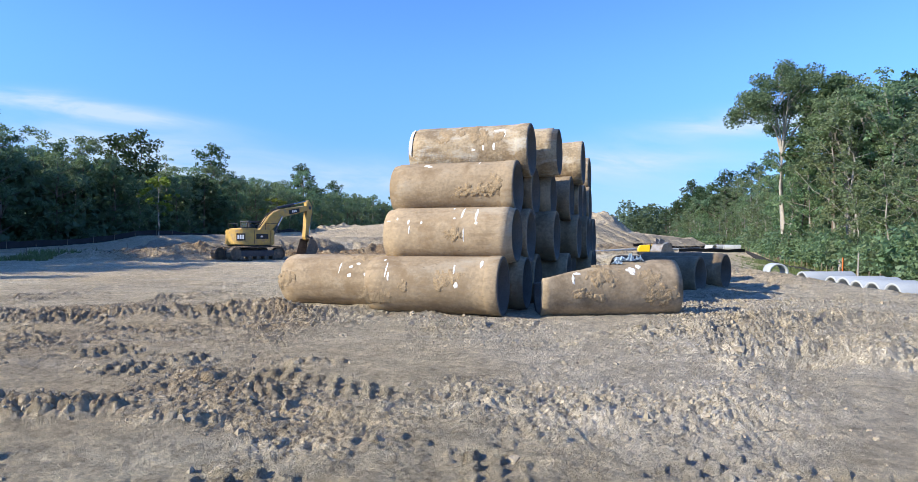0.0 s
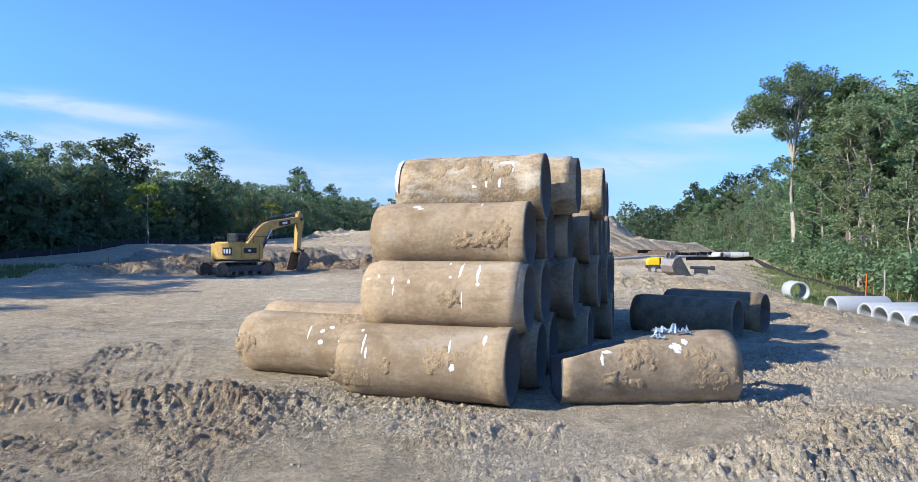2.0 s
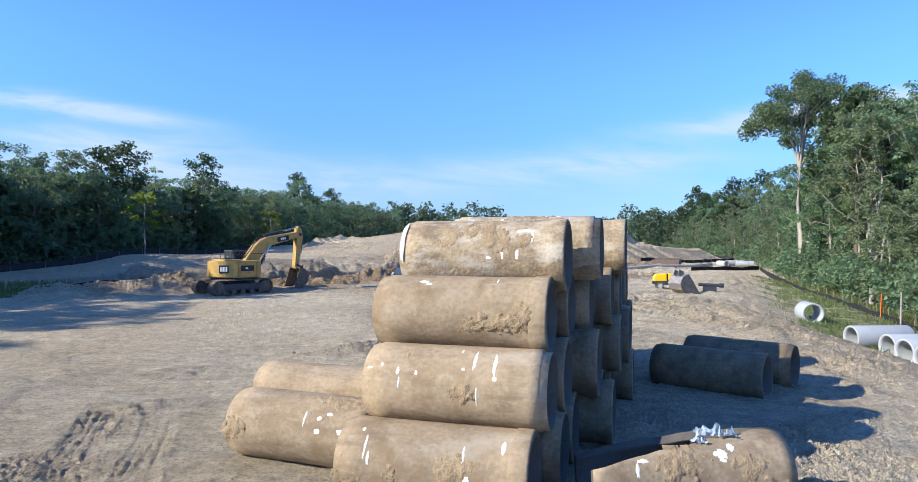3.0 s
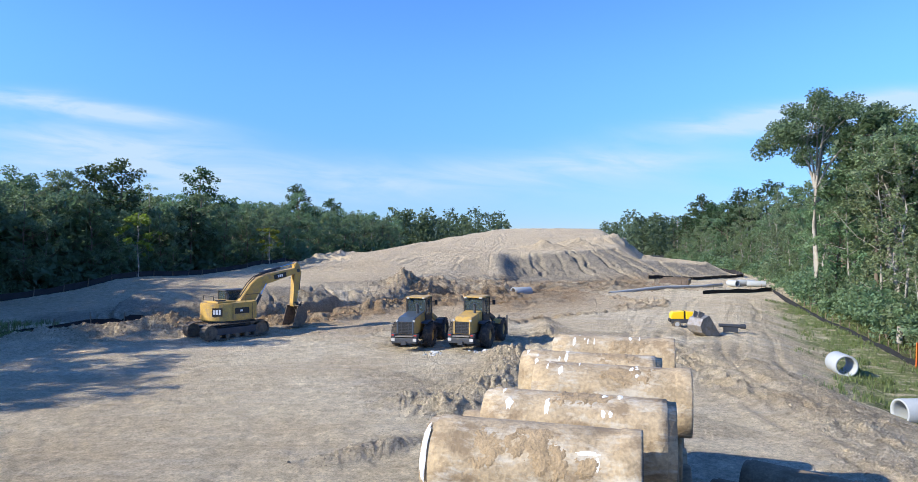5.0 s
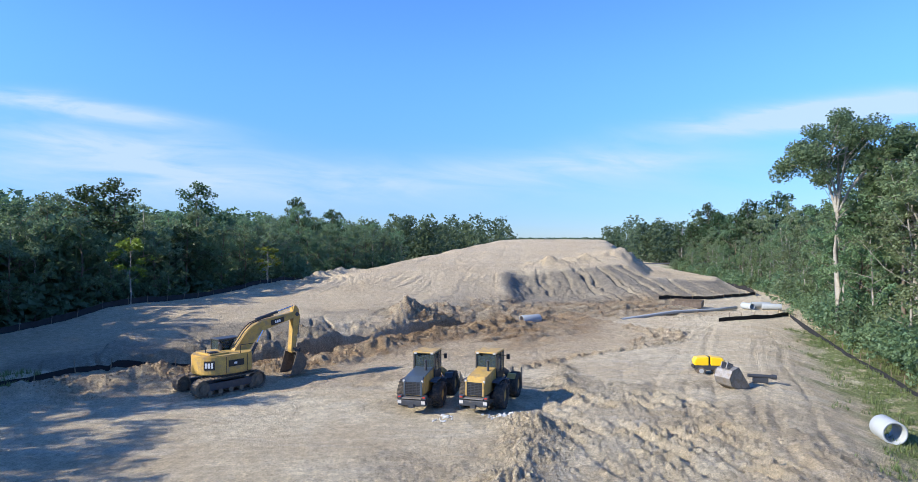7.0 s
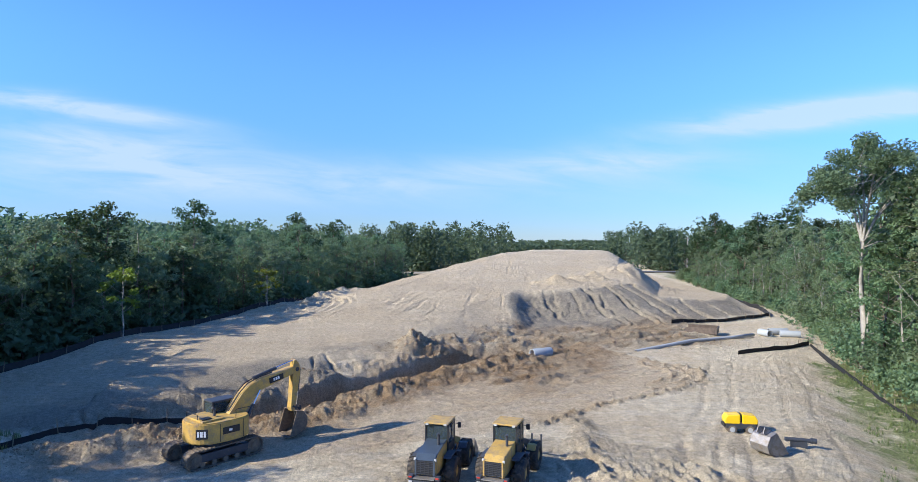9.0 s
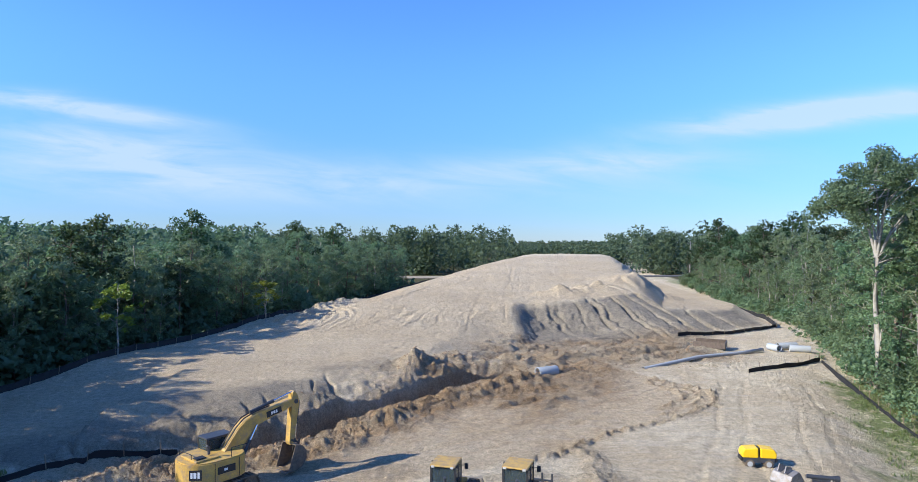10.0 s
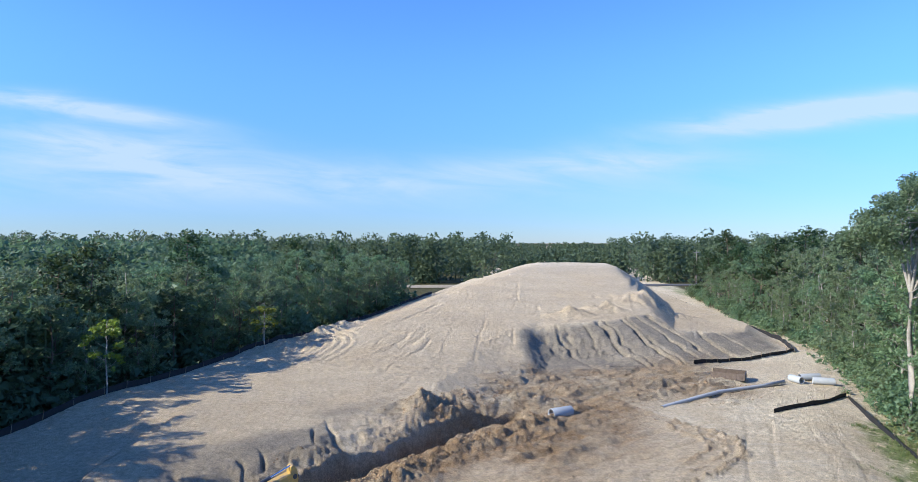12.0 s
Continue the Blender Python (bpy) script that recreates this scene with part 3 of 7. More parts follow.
def terrain(x, y):
    """Height, and the zones mud, clay, weed and litter, at arrays of places."""
    x, y = np.asarray(x, float), np.asarray(y, float)
    toe, toe_s = side_of(TOE, x, y)
    right, _ = side_of(SHOULDER, x, y)
    right = -right
    left, _ = side_of(LEFT_EDGE, x, y)
    tr, tr_s = side_of(TRENCH, x, y)
    far = sstep(60, 130, y)
    near = sstep(20, 13, y)
    # the embankment: a long ramp up to a flat top, with sloping flanks
    brink_l = np.interp(y, [85, 105, 125, 160, 245, 400], [-22, -18, -9, 8, 22, 45])
    brink_r = np.interp(y, [105, 165, 193, 245, 400], [26, 34.5, 41, 53, 85])
    ramp = np.interp(y, [62, 105, 113, 125, 160, 245, 264, 300], [0.0, 4.15, 4.7, 5.9, 9.1, 8.2, 2.0, 0.5])
    late = 13 * sstep(-13, 3, x)
    ramp = np.where(y < 105, 4.15 * np.clip((y - 62 - late) / (43 - late), 0, 1), ramp)
    off_l, off_r = brink_l - x, x - brink_r
    top = ramp - 0.32 * 0.5 * (off_l + np.sqrt(off_l**2 + 9)) - 0.66 * 0.5 * (off_r + np.sqrt(off_r**2 + 1))
    bench = (1.9 + 0.4 * fbm(x, y, 22, 3, 5)) * np.where(x < -26, np.interp(y, [50, 60, 66, 72], [0.25, 0.45, 0.62, 1.0]), 1.0)
    terrace = np.minimum(4.35 - 0.085 * (x - 12), 4.1) * sstep(3, 9, x) * sstep(96, 110, y) * sstep(260, 190, y)
    hill = np.maximum(np.maximum(np.minimum(bench, 2.6), top), terrace)
    slope = (0.30 - 0.03 * sstep(0, 8, x) + 0.4 * sstep(113, 128, y)) * np.clip(toe, 0, None) + 0.14 * fbm(x, y, 5, 4, 7, 0.6)
    z = np.where(toe > 0, np.maximum(np.minimum(hill, slope), 0), 0.0)
    z = np.where(y > 300, z * sstep(700, 300, y), z)
    # rills down the ramp and the cut bank
    onhill = sstep(3, 14, toe) * sstep(170, 140, y) * sstep(-30, -10, x)
    away = np.hypot(x - 10, y - 158)
    fan = np.arctan2(x - 10, 158 - y) * 75 + 2.2 * fbm(x, y, 14, 3, 12)
    r1 = np.abs(fbm(fan, away * 0.09, 4.6, 2, 11, 0.6))
    rill = np.exp(-((r1 / 0.05) ** 2)) * sstep(-0.35, 0.25, fbm(x, y, 11, 3, 14)) * (1 - sstep(4, 6, x) * sstep(122, 112, y)) * sstep(-22, -12, x)
    z = z - onhill * (0.15 * rill - 0.035 * np.exp(-(((r1 - 0.11) / 0.04) ** 2)))
    z = z + sstep(4.6, 6.0, z) * sstep(180, 140, y) * 0.10 * np.sin(z * 6.0)
    bank = sstep(0.3, 2.5, toe) * sstep(0.05, -0.25, slope - hill) * sstep(4.4, 5.4, x + 0.5 * fbm(x, y, 3, 2, 19)) * sstep(47, 42, x)
    across = x + 0.27 * (y - 107) + 1.2 * fbm(x, y, 8, 4, 21, 0.6)
    for gx, deep, wide in ((10.9, 0.75, 0.3), (12.0, 0.35, 0.2), (14.6, 0.3, 0.18), (17.4, 0.75, 0.28), (18.6, 0.35, 0.2), (21.8, 0.8, 0.3), (22.8, 0.4, 0.2), (25.8, 0.5, 0.22), (28.4, 0.7, 0.26), (33.0, 0.85, 0.34), (37.5, 0.45, 0.22)):
        z = z - bank * deep * np.exp(-(((across - gx) / wide) ** 2)) * np.clip(0.9 + 1.2 * fbm(x, y, 3, 3, 23 + int(gx)), 0.1, 1.5)
    drop = 1.7 * sstep(5.2, 9.2, x + 0.5 * fbm(x, y, 2.5, 3, 25)) * sstep(26, 11, x) * sstep(0.3, 3.0, toe) * sstep(109, 102, y) * (1 + 0.3 * fbm(x, y, 1.6, 4, 27, 0.6))
    z = z - np.minimum(drop, 0.75 * np.maximum(z, 0))
    lowbank = sstep(0.0, 1.5, toe) * sstep(9.5, 5, toe) * sstep(-6, -12, x)
    r3 = np.abs(np.mod((x * 0.75 + y * 0.5 + 1.5 * fbm(x, y, 5, 2, 31)) / 1.5, 1) - 0.5) * 1.5
    z = z - lowbank * 0.34 * np.exp(-((r3 / 0.13) ** 2)) * np.clip(0.1 + 2.2 * fbm(x, y, 3, 3, 33), 0, 1.3) * sstep(6.5, 3.5, toe)
    # dozer tracks curling over the left flank
    curl = np.hypot(x + 30, y - 96)
    z = z + sstep(3, 6, curl) * sstep(17, 13, curl) * sstep(-31, -28, x) * sstep(-14, -18, x) * sstep(84, 88, y) * 0.09 * np.sin(curl * 5.2 + 1.2 * fbm(x, y, 4, 2, 35))
    # spoil on the hill
    lump = 1 + 0.8 * fbm(x, y, 2.2, 4, 41)
    z = z + mounds(x, y, [(13.5, 113, 3.2, 1.6, 10, 1.2), (19.5, 116.5, 3.4, 1.5, 5, 1.2), (31, 128, 7.5, 4, 25, 1.3), (-21.5, 108, 5.5, 2.0, 55, 1.3), (-27, 100, 5, 9, 0, 0.5), (36, 246, 16, 2.0, 10, 0.35)]) * lump
    # fall on the weedy side
    z = z - 1.25 * sstep(0, 6.5, right) * sstep(240, 90, y) * (1 - 0.45 * sstep(55, 85, y))
    # trench with spoil along it
    intr = sstep(-1.3, -0.8, tr) * sstep(1.6, 1.25, tr) * sstep(0.5, 2.5, tr_s) * sstep(38.0, 36.0, tr_s)
    rough = fbm(x, y, 1.3, 5, 51, 0.62)
    spoil = np.exp(-(((tr + 3.3) / 1.5) ** 2)) * sstep(0, 3, tr_s) * sstep(40, 36, tr_s) * (0.55 + 0.45 * sstep(14, 18, tr_s))
    cleats = spoil * sstep(17, 19, tr_s) * sstep(31, 28, tr_s) * sstep(-4.6, -3.6, tr) * sstep(-1.2, -2.2, tr)
    z = z + spoil * (0.62 + 0.55 * rough * (1 - 0.6 * cleats)) - intr * (1.5 + 0.3 * rough) + cleats * 0.16 * np.sin(2 * np.pi * (tr_s + 0.4 * tr) / 0.52)
    farwall = sstep(1.5, 1.8, tr) * sstep(6, 2, tr) * sstep(6, 10, tr_s) * sstep(38, 34, tr_s)
    z = z + farwall * (0.25 + 0.18 * rough)
    z = z + mounds(x, y, [(1.6, 73.4, 2.8, 1.4, 32, -1.3), (2.0, 76.6, 3.0, 0.9, 22, 0.9)])
    z = z + 0.8 * mounds(x, y, TRENCH_HEAPS) * (np.clip(0.75 + 0.6 * fbm(x, y, 1.9, 5, 61, 0.6), 0.1, 2.0) + 0.35 * (0.3 - np.abs(fbm(x * 0.8 + y * 0.5, y * 0.8 - x * 0.5, 1.1, 3, 63))))
    torn = sstep(-10 - 6 * sstep(-2, 5, x), -3 - 6 * sstep(-2, 5, x), toe) * sstep(6, 1, toe) * sstep(-30, -20, x) * sstep(34, 24, x)
    z = z + torn * (0.22 * fbm(x * 0.95 - y * 0.3, y * 0.95 + x * 0.3, 2.2, 5, 71, 0.58) + 1.15 * (0.3 - np.abs(fbm((x * 0.88 + y * 0.47) * 0.22, y * 0.88 - x * 0.47, 2.6, 4, 73, 0.55))) + 0.13 * fbm(x, y, 0.7, 3, 75, 0.6))
    # haul road ruts
    road, _ = side_of([(-14, 47), (0, 58), (14, 68), (30, 76)], x, y)
    edge, edge_s = side_of(ROAD_EDGE, x, y)
    onroad = sstep(-0.5, 0.8, edge) * sstep(-1.0, -3.0, tr * sstep(0, 1, tr_s)) * sstep(38, 46, y) * sstep(88, 82, y) * sstep(27, 21, x) * sstep(-20, -12, x)
    onroad = np.where(tr > -3.5, 0, onroad)
    z = z + onroad * (0.05 * np.sin(road * 4.1 + 0.8 * fbm(x, y, 5, 2, 81)) + 0.04 * fbm(road * 2.2, edge_s * 0.3, 1.0, 3, 82))
    berm = np.exp(-((edge / 0.38) ** 2)) * sstep(9, 14, edge_s) + 0.7 * np.exp(-(((edge - 2.4) / 0.3) ** 2)) * sstep(26, 29, edge_s) + 0.6 * np.exp(-(((edge - 1.2) / 0.25) ** 2)) * sstep(24, 27, edge_s)
    z = z + 0.24 * berm * np.clip(0.6 + 2.4 * fbm(x, y, 0.7, 3, 83, 0.65), 0, 2.6)
    # heaps between the pile and the loaders, and deep ruts beyond
    z = z + mounds(x, y, BACK_HEAPS) * (np.clip(0.85 + 0.6 * fbm(x, y, 1.3, 3, 91, 0.6), 0.1, 2) + 0.55 * (0.25 - np.abs(fbm(x, y, 0.75, 4, 93, 0.65))) + 0.3 * fbm(x, y, 0.3, 2, 94))
    rut = sstep(2.0, 4.2, x + 0.15 * (y - 38)) * sstep(13, 10.5, x) * sstep(28, 32, y) * sstep(48, 43, y)
    lane = np.abs(np.mod((x * 0.93 + y * 0.36 + 0.8 * fbm(x, y, 5, 3, 95)) / 1.55, 1) - 0.5) * 1.55
    run = -x * 0.36 + y * 0.93
    keep = np.clip(0.45 + 2.2 * fbm(x, y, 3.2, 2, 96), 0, 1.3)
    z = z + rut * keep * (-0.34 * np.exp(-((lane / 0.24) ** 2)) * (0.65 + 0.35 * np.sin(2 * np.pi * run / 0.36)) + 0.15 * np.exp(-(((lane - 0.5) / 0.16) ** 2)) * np.clip(0.6 + 2.2 * fbm(x, y, 0.5, 3, 97, 0.65), 0, 2))
    crumbled = sstep(0.05, 0.35, fbm(x, y, 6, 3, 99) + 0.2) * sstep(17, 22, y) * sstep(54, 47, y) * sstep(-7, -1, x + 0.22 * (y - 30)) * sstep(17, 14, x)
    shoulder_rows = sstep(8, 10, x) * sstep(19, 16, x) * sstep(20, 24, y) * sstep(56, 50, y)
    z = z + (0.42 * crumbled + 0.25 * rut) * (0.17 * (0.25 - np.abs(fbm(x, y, 0.9, 4, 100, 0.65))) * 2 + 0.09 * fbm(x, y, 0.35, 3, 102, 0.6))
    z = z + shoulder_rows * 0.055 * np.sin((x * 0.95 - y * 0.30) * 3.4 + 1.6 * fbm(x, y, 3, 2, 104)) * np.clip(0.5 + 1.6 * fbm(x, y, 1.0, 3, 106), 0, 1.5)
    # churned dirt round the start of the walk
    front = sstep(30, 12, y)
    churn = np.clip(1.3 * fbm(x, y, 3.0, 3, 101) + 0.22 + 0.25 * sstep(1.5, 4, x) * sstep(5.2, 7, y), 0, 1)
    ridge = 0.25 - np.abs(fbm(x, y, 0.16, 3, 105, 0.65))
    z = z + front * (0.05 * fbm(x, y, 1.6, 4, 103) + churn * (0.11 * np.clip(fbm(x, y, 0.45, 3, 108, 0.6), -0.1, 0.5) + 0.10 * ridge))
    heaps = mounds(x, y, FRONT_HEAPS)
    z = z + 0.8 * heaps * np.clip(0.9 + 0.5 * fbm(x, y, 0.4, 3, 107, 0.6), 0.3, 1.5)
    for k, (p, q, w, pitch, d) in enumerate((((-7, 9.6), (-1.6, 6.1), 0.62, 0.21, 0.06), ((-4.6, 7.3), (-0.6, 5.5), 0.6, 0.20, 0.06), ((-1.9, 5.0), (0.8, 3.4), 0.7, 0.20, 0.055), ((0.3, 4.6), (2.8, 3.3), 0.55, 0.20, 0.045), ((-3.6, 3.9), (-0.4, 3.2), 0.6, 0.22, 0.05), ((-9, 11.6), (-4.2, 9.4), 0.6, 0.22, 0.06), ((-6.5, 8.0), (-2.6, 9.6), 0.6, 0.22, 0.05), ((2.0, 5.6), (6.8, 3.9), 0.55, 0.22, 0.04), ((-4.6, 10.4), (-7.6, 16.5), 0.6, 0.22, 0.07), ((-3.6, 10.2), (-6.4, 16.5), 0.6, 0.22, 0.06))):
        z = z + lugs(x, y, p, q, w, pitch, d, k)
    z = z + sstep(0.02, 0.12, np.abs(heaps)) * (0.12 * (0.25 - np.abs(fbm(x, y, 0.20, 3, 141, 0.66))) + 0.05 * fbm(x, y, 0.08, 2, 143))
    # tyre ruts across the pad and the haul road
    worn = np.zeros_like(z)
    for k, line in enumerate(RUTS):
        d, along_s = side_of(line, x, y)
        d = d + 0.25 * np.sin(along_s * 0.35 + k)
        for gauge in (-0.95, 0.95):
            e = np.abs(d - gauge)
            z = z - 0.05 * np.exp(-((e / 0.2) ** 2)) + 0.035 * np.exp(-(((e - 0.48) / 0.16) ** 2)) * np.clip(0.5 + 1.5 * fbm(x, y, 1.2, 2, 145), 0, 1.5)
            worn = np.maximum(worn, np.exp(-((e / 0.26) ** 2)))
    # broad unevenness and grain
    patch = np.clip(1.4 * fbm(x, y, 7, 2, 118) + 0.3, 0.06, 1)
    z = z + 0.10 * fbm(x, y, 9, 3, 111) * sstep(0, 6, np.abs(toe)) + 0.035 * fbm(x, y, 0.9, 3, 113) + 0.085 * sstep(11, 18, y) * patch * fbm(x, y, 1.3, 4, 119, 0.62)
    z = z + 0.05 * sstep(9, 14, y) * sstep(60, 45, y) * patch * (0.25 - np.abs(fbm(x, y, 0.45, 3, 120, 0.6)))
    z = z + near * ((0.016 + 0.03 * churn) * (0.35 - np.abs(fbm(x, y, 0.13, 3, 115, 0.68))) + (0.010 + 0.022 * churn) * fbm(x, y, 0.055, 2, 116, 0.7))
    # woods behind the left edge lie lower
    z = np.where(left > 0, z * sstep(5, 0, left), z)
    mud = np.clip(spoil + intr + 0.75 * torn * (0.35 + 0.65 * sstep(-0.35, 0.25, fbm(x, y, 5, 3, 121))) * (1 - 0.12 * sstep(2, 9, x)) + 0.5 * farwall + 0.42 * onroad + 0.4 * berm + 0.12 * worn * sstep(-0.3, 0.2, fbm(x, y, 3, 2, 147)) + 0.08 * crumbled + 0.08 * rut * keep + 0.12 * sstep(0.03, 0.2, mounds(x, y, BACK_HEAPS)), 0, 1)
    damp = sstep(0.6, -1.4, x + 0.35 * (y - 5)) * sstep(3.4, 4.4, y + 0.3 * x) * sstep(19, 12, y)
    mud = np.clip(mud * (1 - 0.85 * lowbank) + front * damp * (0.22 + 0.55 * np.clip(churn - 0.1, 0, 1)) + 0.3 * front * sstep(0.02, 0.15, np.abs(heaps)) * sstep(2, -1, x), 0, 1)
    clay = np.clip((0.55 * sstep(0.05, 0.45, fbm(x, y, 4.5, 3, 125)) + 0.5 * sstep(-0.5, 1.5, x)) * front * (1 - damp) + 0.4 * farwall, 0, 1)
    cut = np.clip(0.5 * torn * sstep(0, 8, x) + 1.0 * bank + 0.8 * lowbank * sstep(-0.35, 0.0, fbm(x, y, 7, 2, 123)) + 0.5 * intr, 0, 1)
    weed = sstep(3.0, 6.4, right + 3.4 * fbm(x, y, 5, 3, 127)) * sstep(22, 30, y) + 0.5 * sstep(7.5, 9.5, right) * sstep(24, 34, y)
    weed = np.clip(weed, 0, 1) * sstep(260, 200, y)
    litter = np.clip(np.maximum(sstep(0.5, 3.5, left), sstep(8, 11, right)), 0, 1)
    crumb = np.clip(sstep(0.02, 0.12, mounds(x, y, BACK_HEAPS)) + sstep(0.02, 0.1, np.abs(heaps)) + crumbled + 0.5 * rut + torn + spoil + front * (0.2 + churn) + berm + sstep(0.05, 0.3, mounds(x, y, TRENCH_HEAPS)), 0, 1)
    slope_zone = sstep(1, 5, toe) * (1 - bank) * sstep(230, 180, y)
    return z, mud, clay, weed, litter, cut, crumb, slope_zone


def ground_z(x, y):
    return float(terrain(np.array([x]), np.array([y]))[0][0])


def steps(*spans):
    """Grid lines: each span runs to a place with a spacing that grows evenly."""
    out = [spans[0]]
    for end, d0, d1 in spans[1:]:
        a, n = out[-1], 0
        n = max(1, int(round(2 * abs(end - a) / (d0 + d1))))
        w = np.linspace(d0, d1, n)
        w = w * (end - a) / w.sum()
        out.extend(a + np.cumsum(w))
    return np.array(out)


def build_ground():
    """Columns fan out from the pad, so that the mesh is finest on the churned dirt and coarsens towards the horizon."""
    ys = [2.4]
    while ys[-1] < 300:
        ys.append(ys[-1] + max(0.016, min(0.0056 * ys[-1], 0.24 if 50 < ys[-1] < 122 else 1.2)))
    ys = np.array(ys)
    ys = np.concatenate([steps(2.4, (-2, 0.1, 0.5), (-60, 1, 10), (-900, 30, 300))[::-1], ys[1:], steps(ys[-1], (800, 8, 90), (4500, 150, 900))[1:]])
    inner = np.linspace(-1, 1, 820)
    outer = np.array([0.12, 0.3, 0.55, 0.9, 1.4, 2.1, 3, 4.5, 7, 11, 17, 27, 45, 80, 150, 300, 600, 1200, 2400, 4200])
    half = 2.6 + 0.70 * np.clip(ys, 2.4, 160)
    gx = np.concatenate([-half[:, None] - outer[None, ::-1] * (1 + 0 * half[:, None]), half[:, None] * inner[None], half[:, None] + outer[None]], 1)
    gy = np.repeat(ys[:, None], gx.shape[1], 1)
    z, mud, clay, weed, litter, cut, crumb, rilled = terrain(gx.ravel(), gy.ravel())
    ny, nx = gx.shape
    me = bpy.data.meshes.new("ground")
    me.vertices.add(nx * ny)
    me.vertices.foreach_set("co", np.stack([gx.ravel(), gy.ravel(), z], 1).ravel().astype(np.float32))
    i = (np.arange(ny - 1)[:, None] * nx + np.arange(nx - 1)[None, :]).ravel()
    quad = np.stack([i, i + 1, i + nx + 1, i + nx], 1).ravel().astype(np.int32)
    me.loops.add(len(quad))
    me.loops.foreach_set("vertex_index", quad)
    me.polygons.add(len(i))
    me.polygons.foreach_set("loop_start", np.arange(0, len(quad), 4, dtype=np.int32))
    me.polygons.foreach_set("use_smooth", np.ones(len(i), dtype=bool))
    me.update(calc_edges=True)
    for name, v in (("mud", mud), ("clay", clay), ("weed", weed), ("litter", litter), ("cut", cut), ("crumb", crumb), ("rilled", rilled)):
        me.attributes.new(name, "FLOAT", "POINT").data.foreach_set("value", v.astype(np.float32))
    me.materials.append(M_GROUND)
    return tagged(new("ground", me), "graded tan sandy dirt with mud, ruts and embankment", "ground", kind="structure")


ground = build_ground()


def clods(name, label, pts, sizes, mat, seed):
    """Loose crumbs of earth lying about: irregular lumps, one mesh."""
    r = np.random.RandomState(seed)
    bm = bmesh.new()
    bmesh.ops.create_cone(bm, cap_ends=True, segments=4, radius1=1, radius2=0.5, depth=1.4)
    bmesh.ops.triangulate(bm, faces=bm.faces[:])
    base = np.array([v.co[:] for v in bm.verts])
    tri = np.array([[v.index for v in f.verts] for f in bm.faces])
    bm.free()
    n = len(pts)
    jit = base[None] * (1 + 0.5 * r.uniform(-1, 1, (n, len(base), 1)))
    ang = r.uniform(0, 6.28, n)
    c, s_ = np.cos(ang)[:, None], np.sin(ang)[:, None]
    x = jit[..., 0] * c - jit[..., 1] * s_
    y = jit[..., 0] * s_ + jit[..., 1] * c
    flat = r.uniform(0.45, 0.8, (n, 1))
    wide = r.uniform(0.8, 1.5, (n, 1))
    v = np.stack([x * sizes[:, None] * wide + pts[:, 0:1], y * sizes[:, None] + pts[:, 1:2], jit[..., 2] * sizes[:, None] * flat + pts[:, 2:3] + sizes[:, None] * 0.05], -1).reshape(-1, 3)
    f = (tri[None] + (np.arange(n) * len(base))[:, None, None]).reshape(-1)
    me = bpy.data.meshes.new(name)
    me.vertices.add(len(v))
    me.vertices.foreach_set("co", v.ravel().astype(np.float32))
    me.loops.add(len(f))
    me.loops.foreach_set("vertex_index", f.astype(np.int32))
    me.polygons.add(len(f) // 3)
    me.polygons.foreach_set("loop_start", np.arange(0, len(f), 3, dtype=np.int32))
    me.update(calc_edges=True)
    me.polygons.foreach_set("use_smooth", np.zeros(len(f) // 3, dtype=bool))
    me.materials.append(mat)
    return tagged(new(name, me), label, "clods", kind="stuff")


def scatter(n, xr, yr, weight, seed):
    """Places drawn where the weight is high."""
    r = np.random.RandomState(seed)
    x, y = r.uniform(*xr, n * 6), r.uniform(*yr, n * 6)
    keep = np.where(r.uniform(0, 1, n * 6) < weight(x, y))[0][:n]
    x, y = x[keep], y[keep]
    return np.stack([x, y, terrain(x, y)[0]], 1)


def churned(x, y):
    heaps = mounds(x, y, FRONT_HEAPS)
    return np.clip(0.03 + 1.2 * np.clip(fbm(x, y, 3.0, 3, 101) + 0.02, 0, 1) + 2.6 * heaps, 0, 1)


M_CLOD = material("crumbly_grey_tan_earth", (0.33, 0.275, 0.195), 0.95, vary=0.25, scale=1.2, fine=30, bump=0.6, bump_dist=0.02)
M_CLOD_MUD = material("damp_brown_clods", (0.26, 0.175, 0.10), 0.95, vary=0.4, scale=0.9, fine=20, bump=0.6, bump_dist=0.03)
crumb = scatter(20000, (-10, 11), (3.0, 15), churned, 1)
size = np.random.RandomState(2).gamma(1.2, 0.0055, len(crumb)) + 0.004
clods("earth_crumbs", "loose crumbs and clods of tan earth on the pad", crumb, size, M_CLOD, 3)


def heaped(x, y):
    return np.clip(2.2 * mounds(x, y, BACK_HEAPS), 0, 1)


lump = scatter(5000, (-6, 16), (18, 50), heaped, 4)
clods("earth_clods", "clods of tan earth over the heaps behind the pile", lump, np.random.RandomState(5).gamma(1.4, 0.013, len(lump)) + 0.008, M_CLOD, 6)


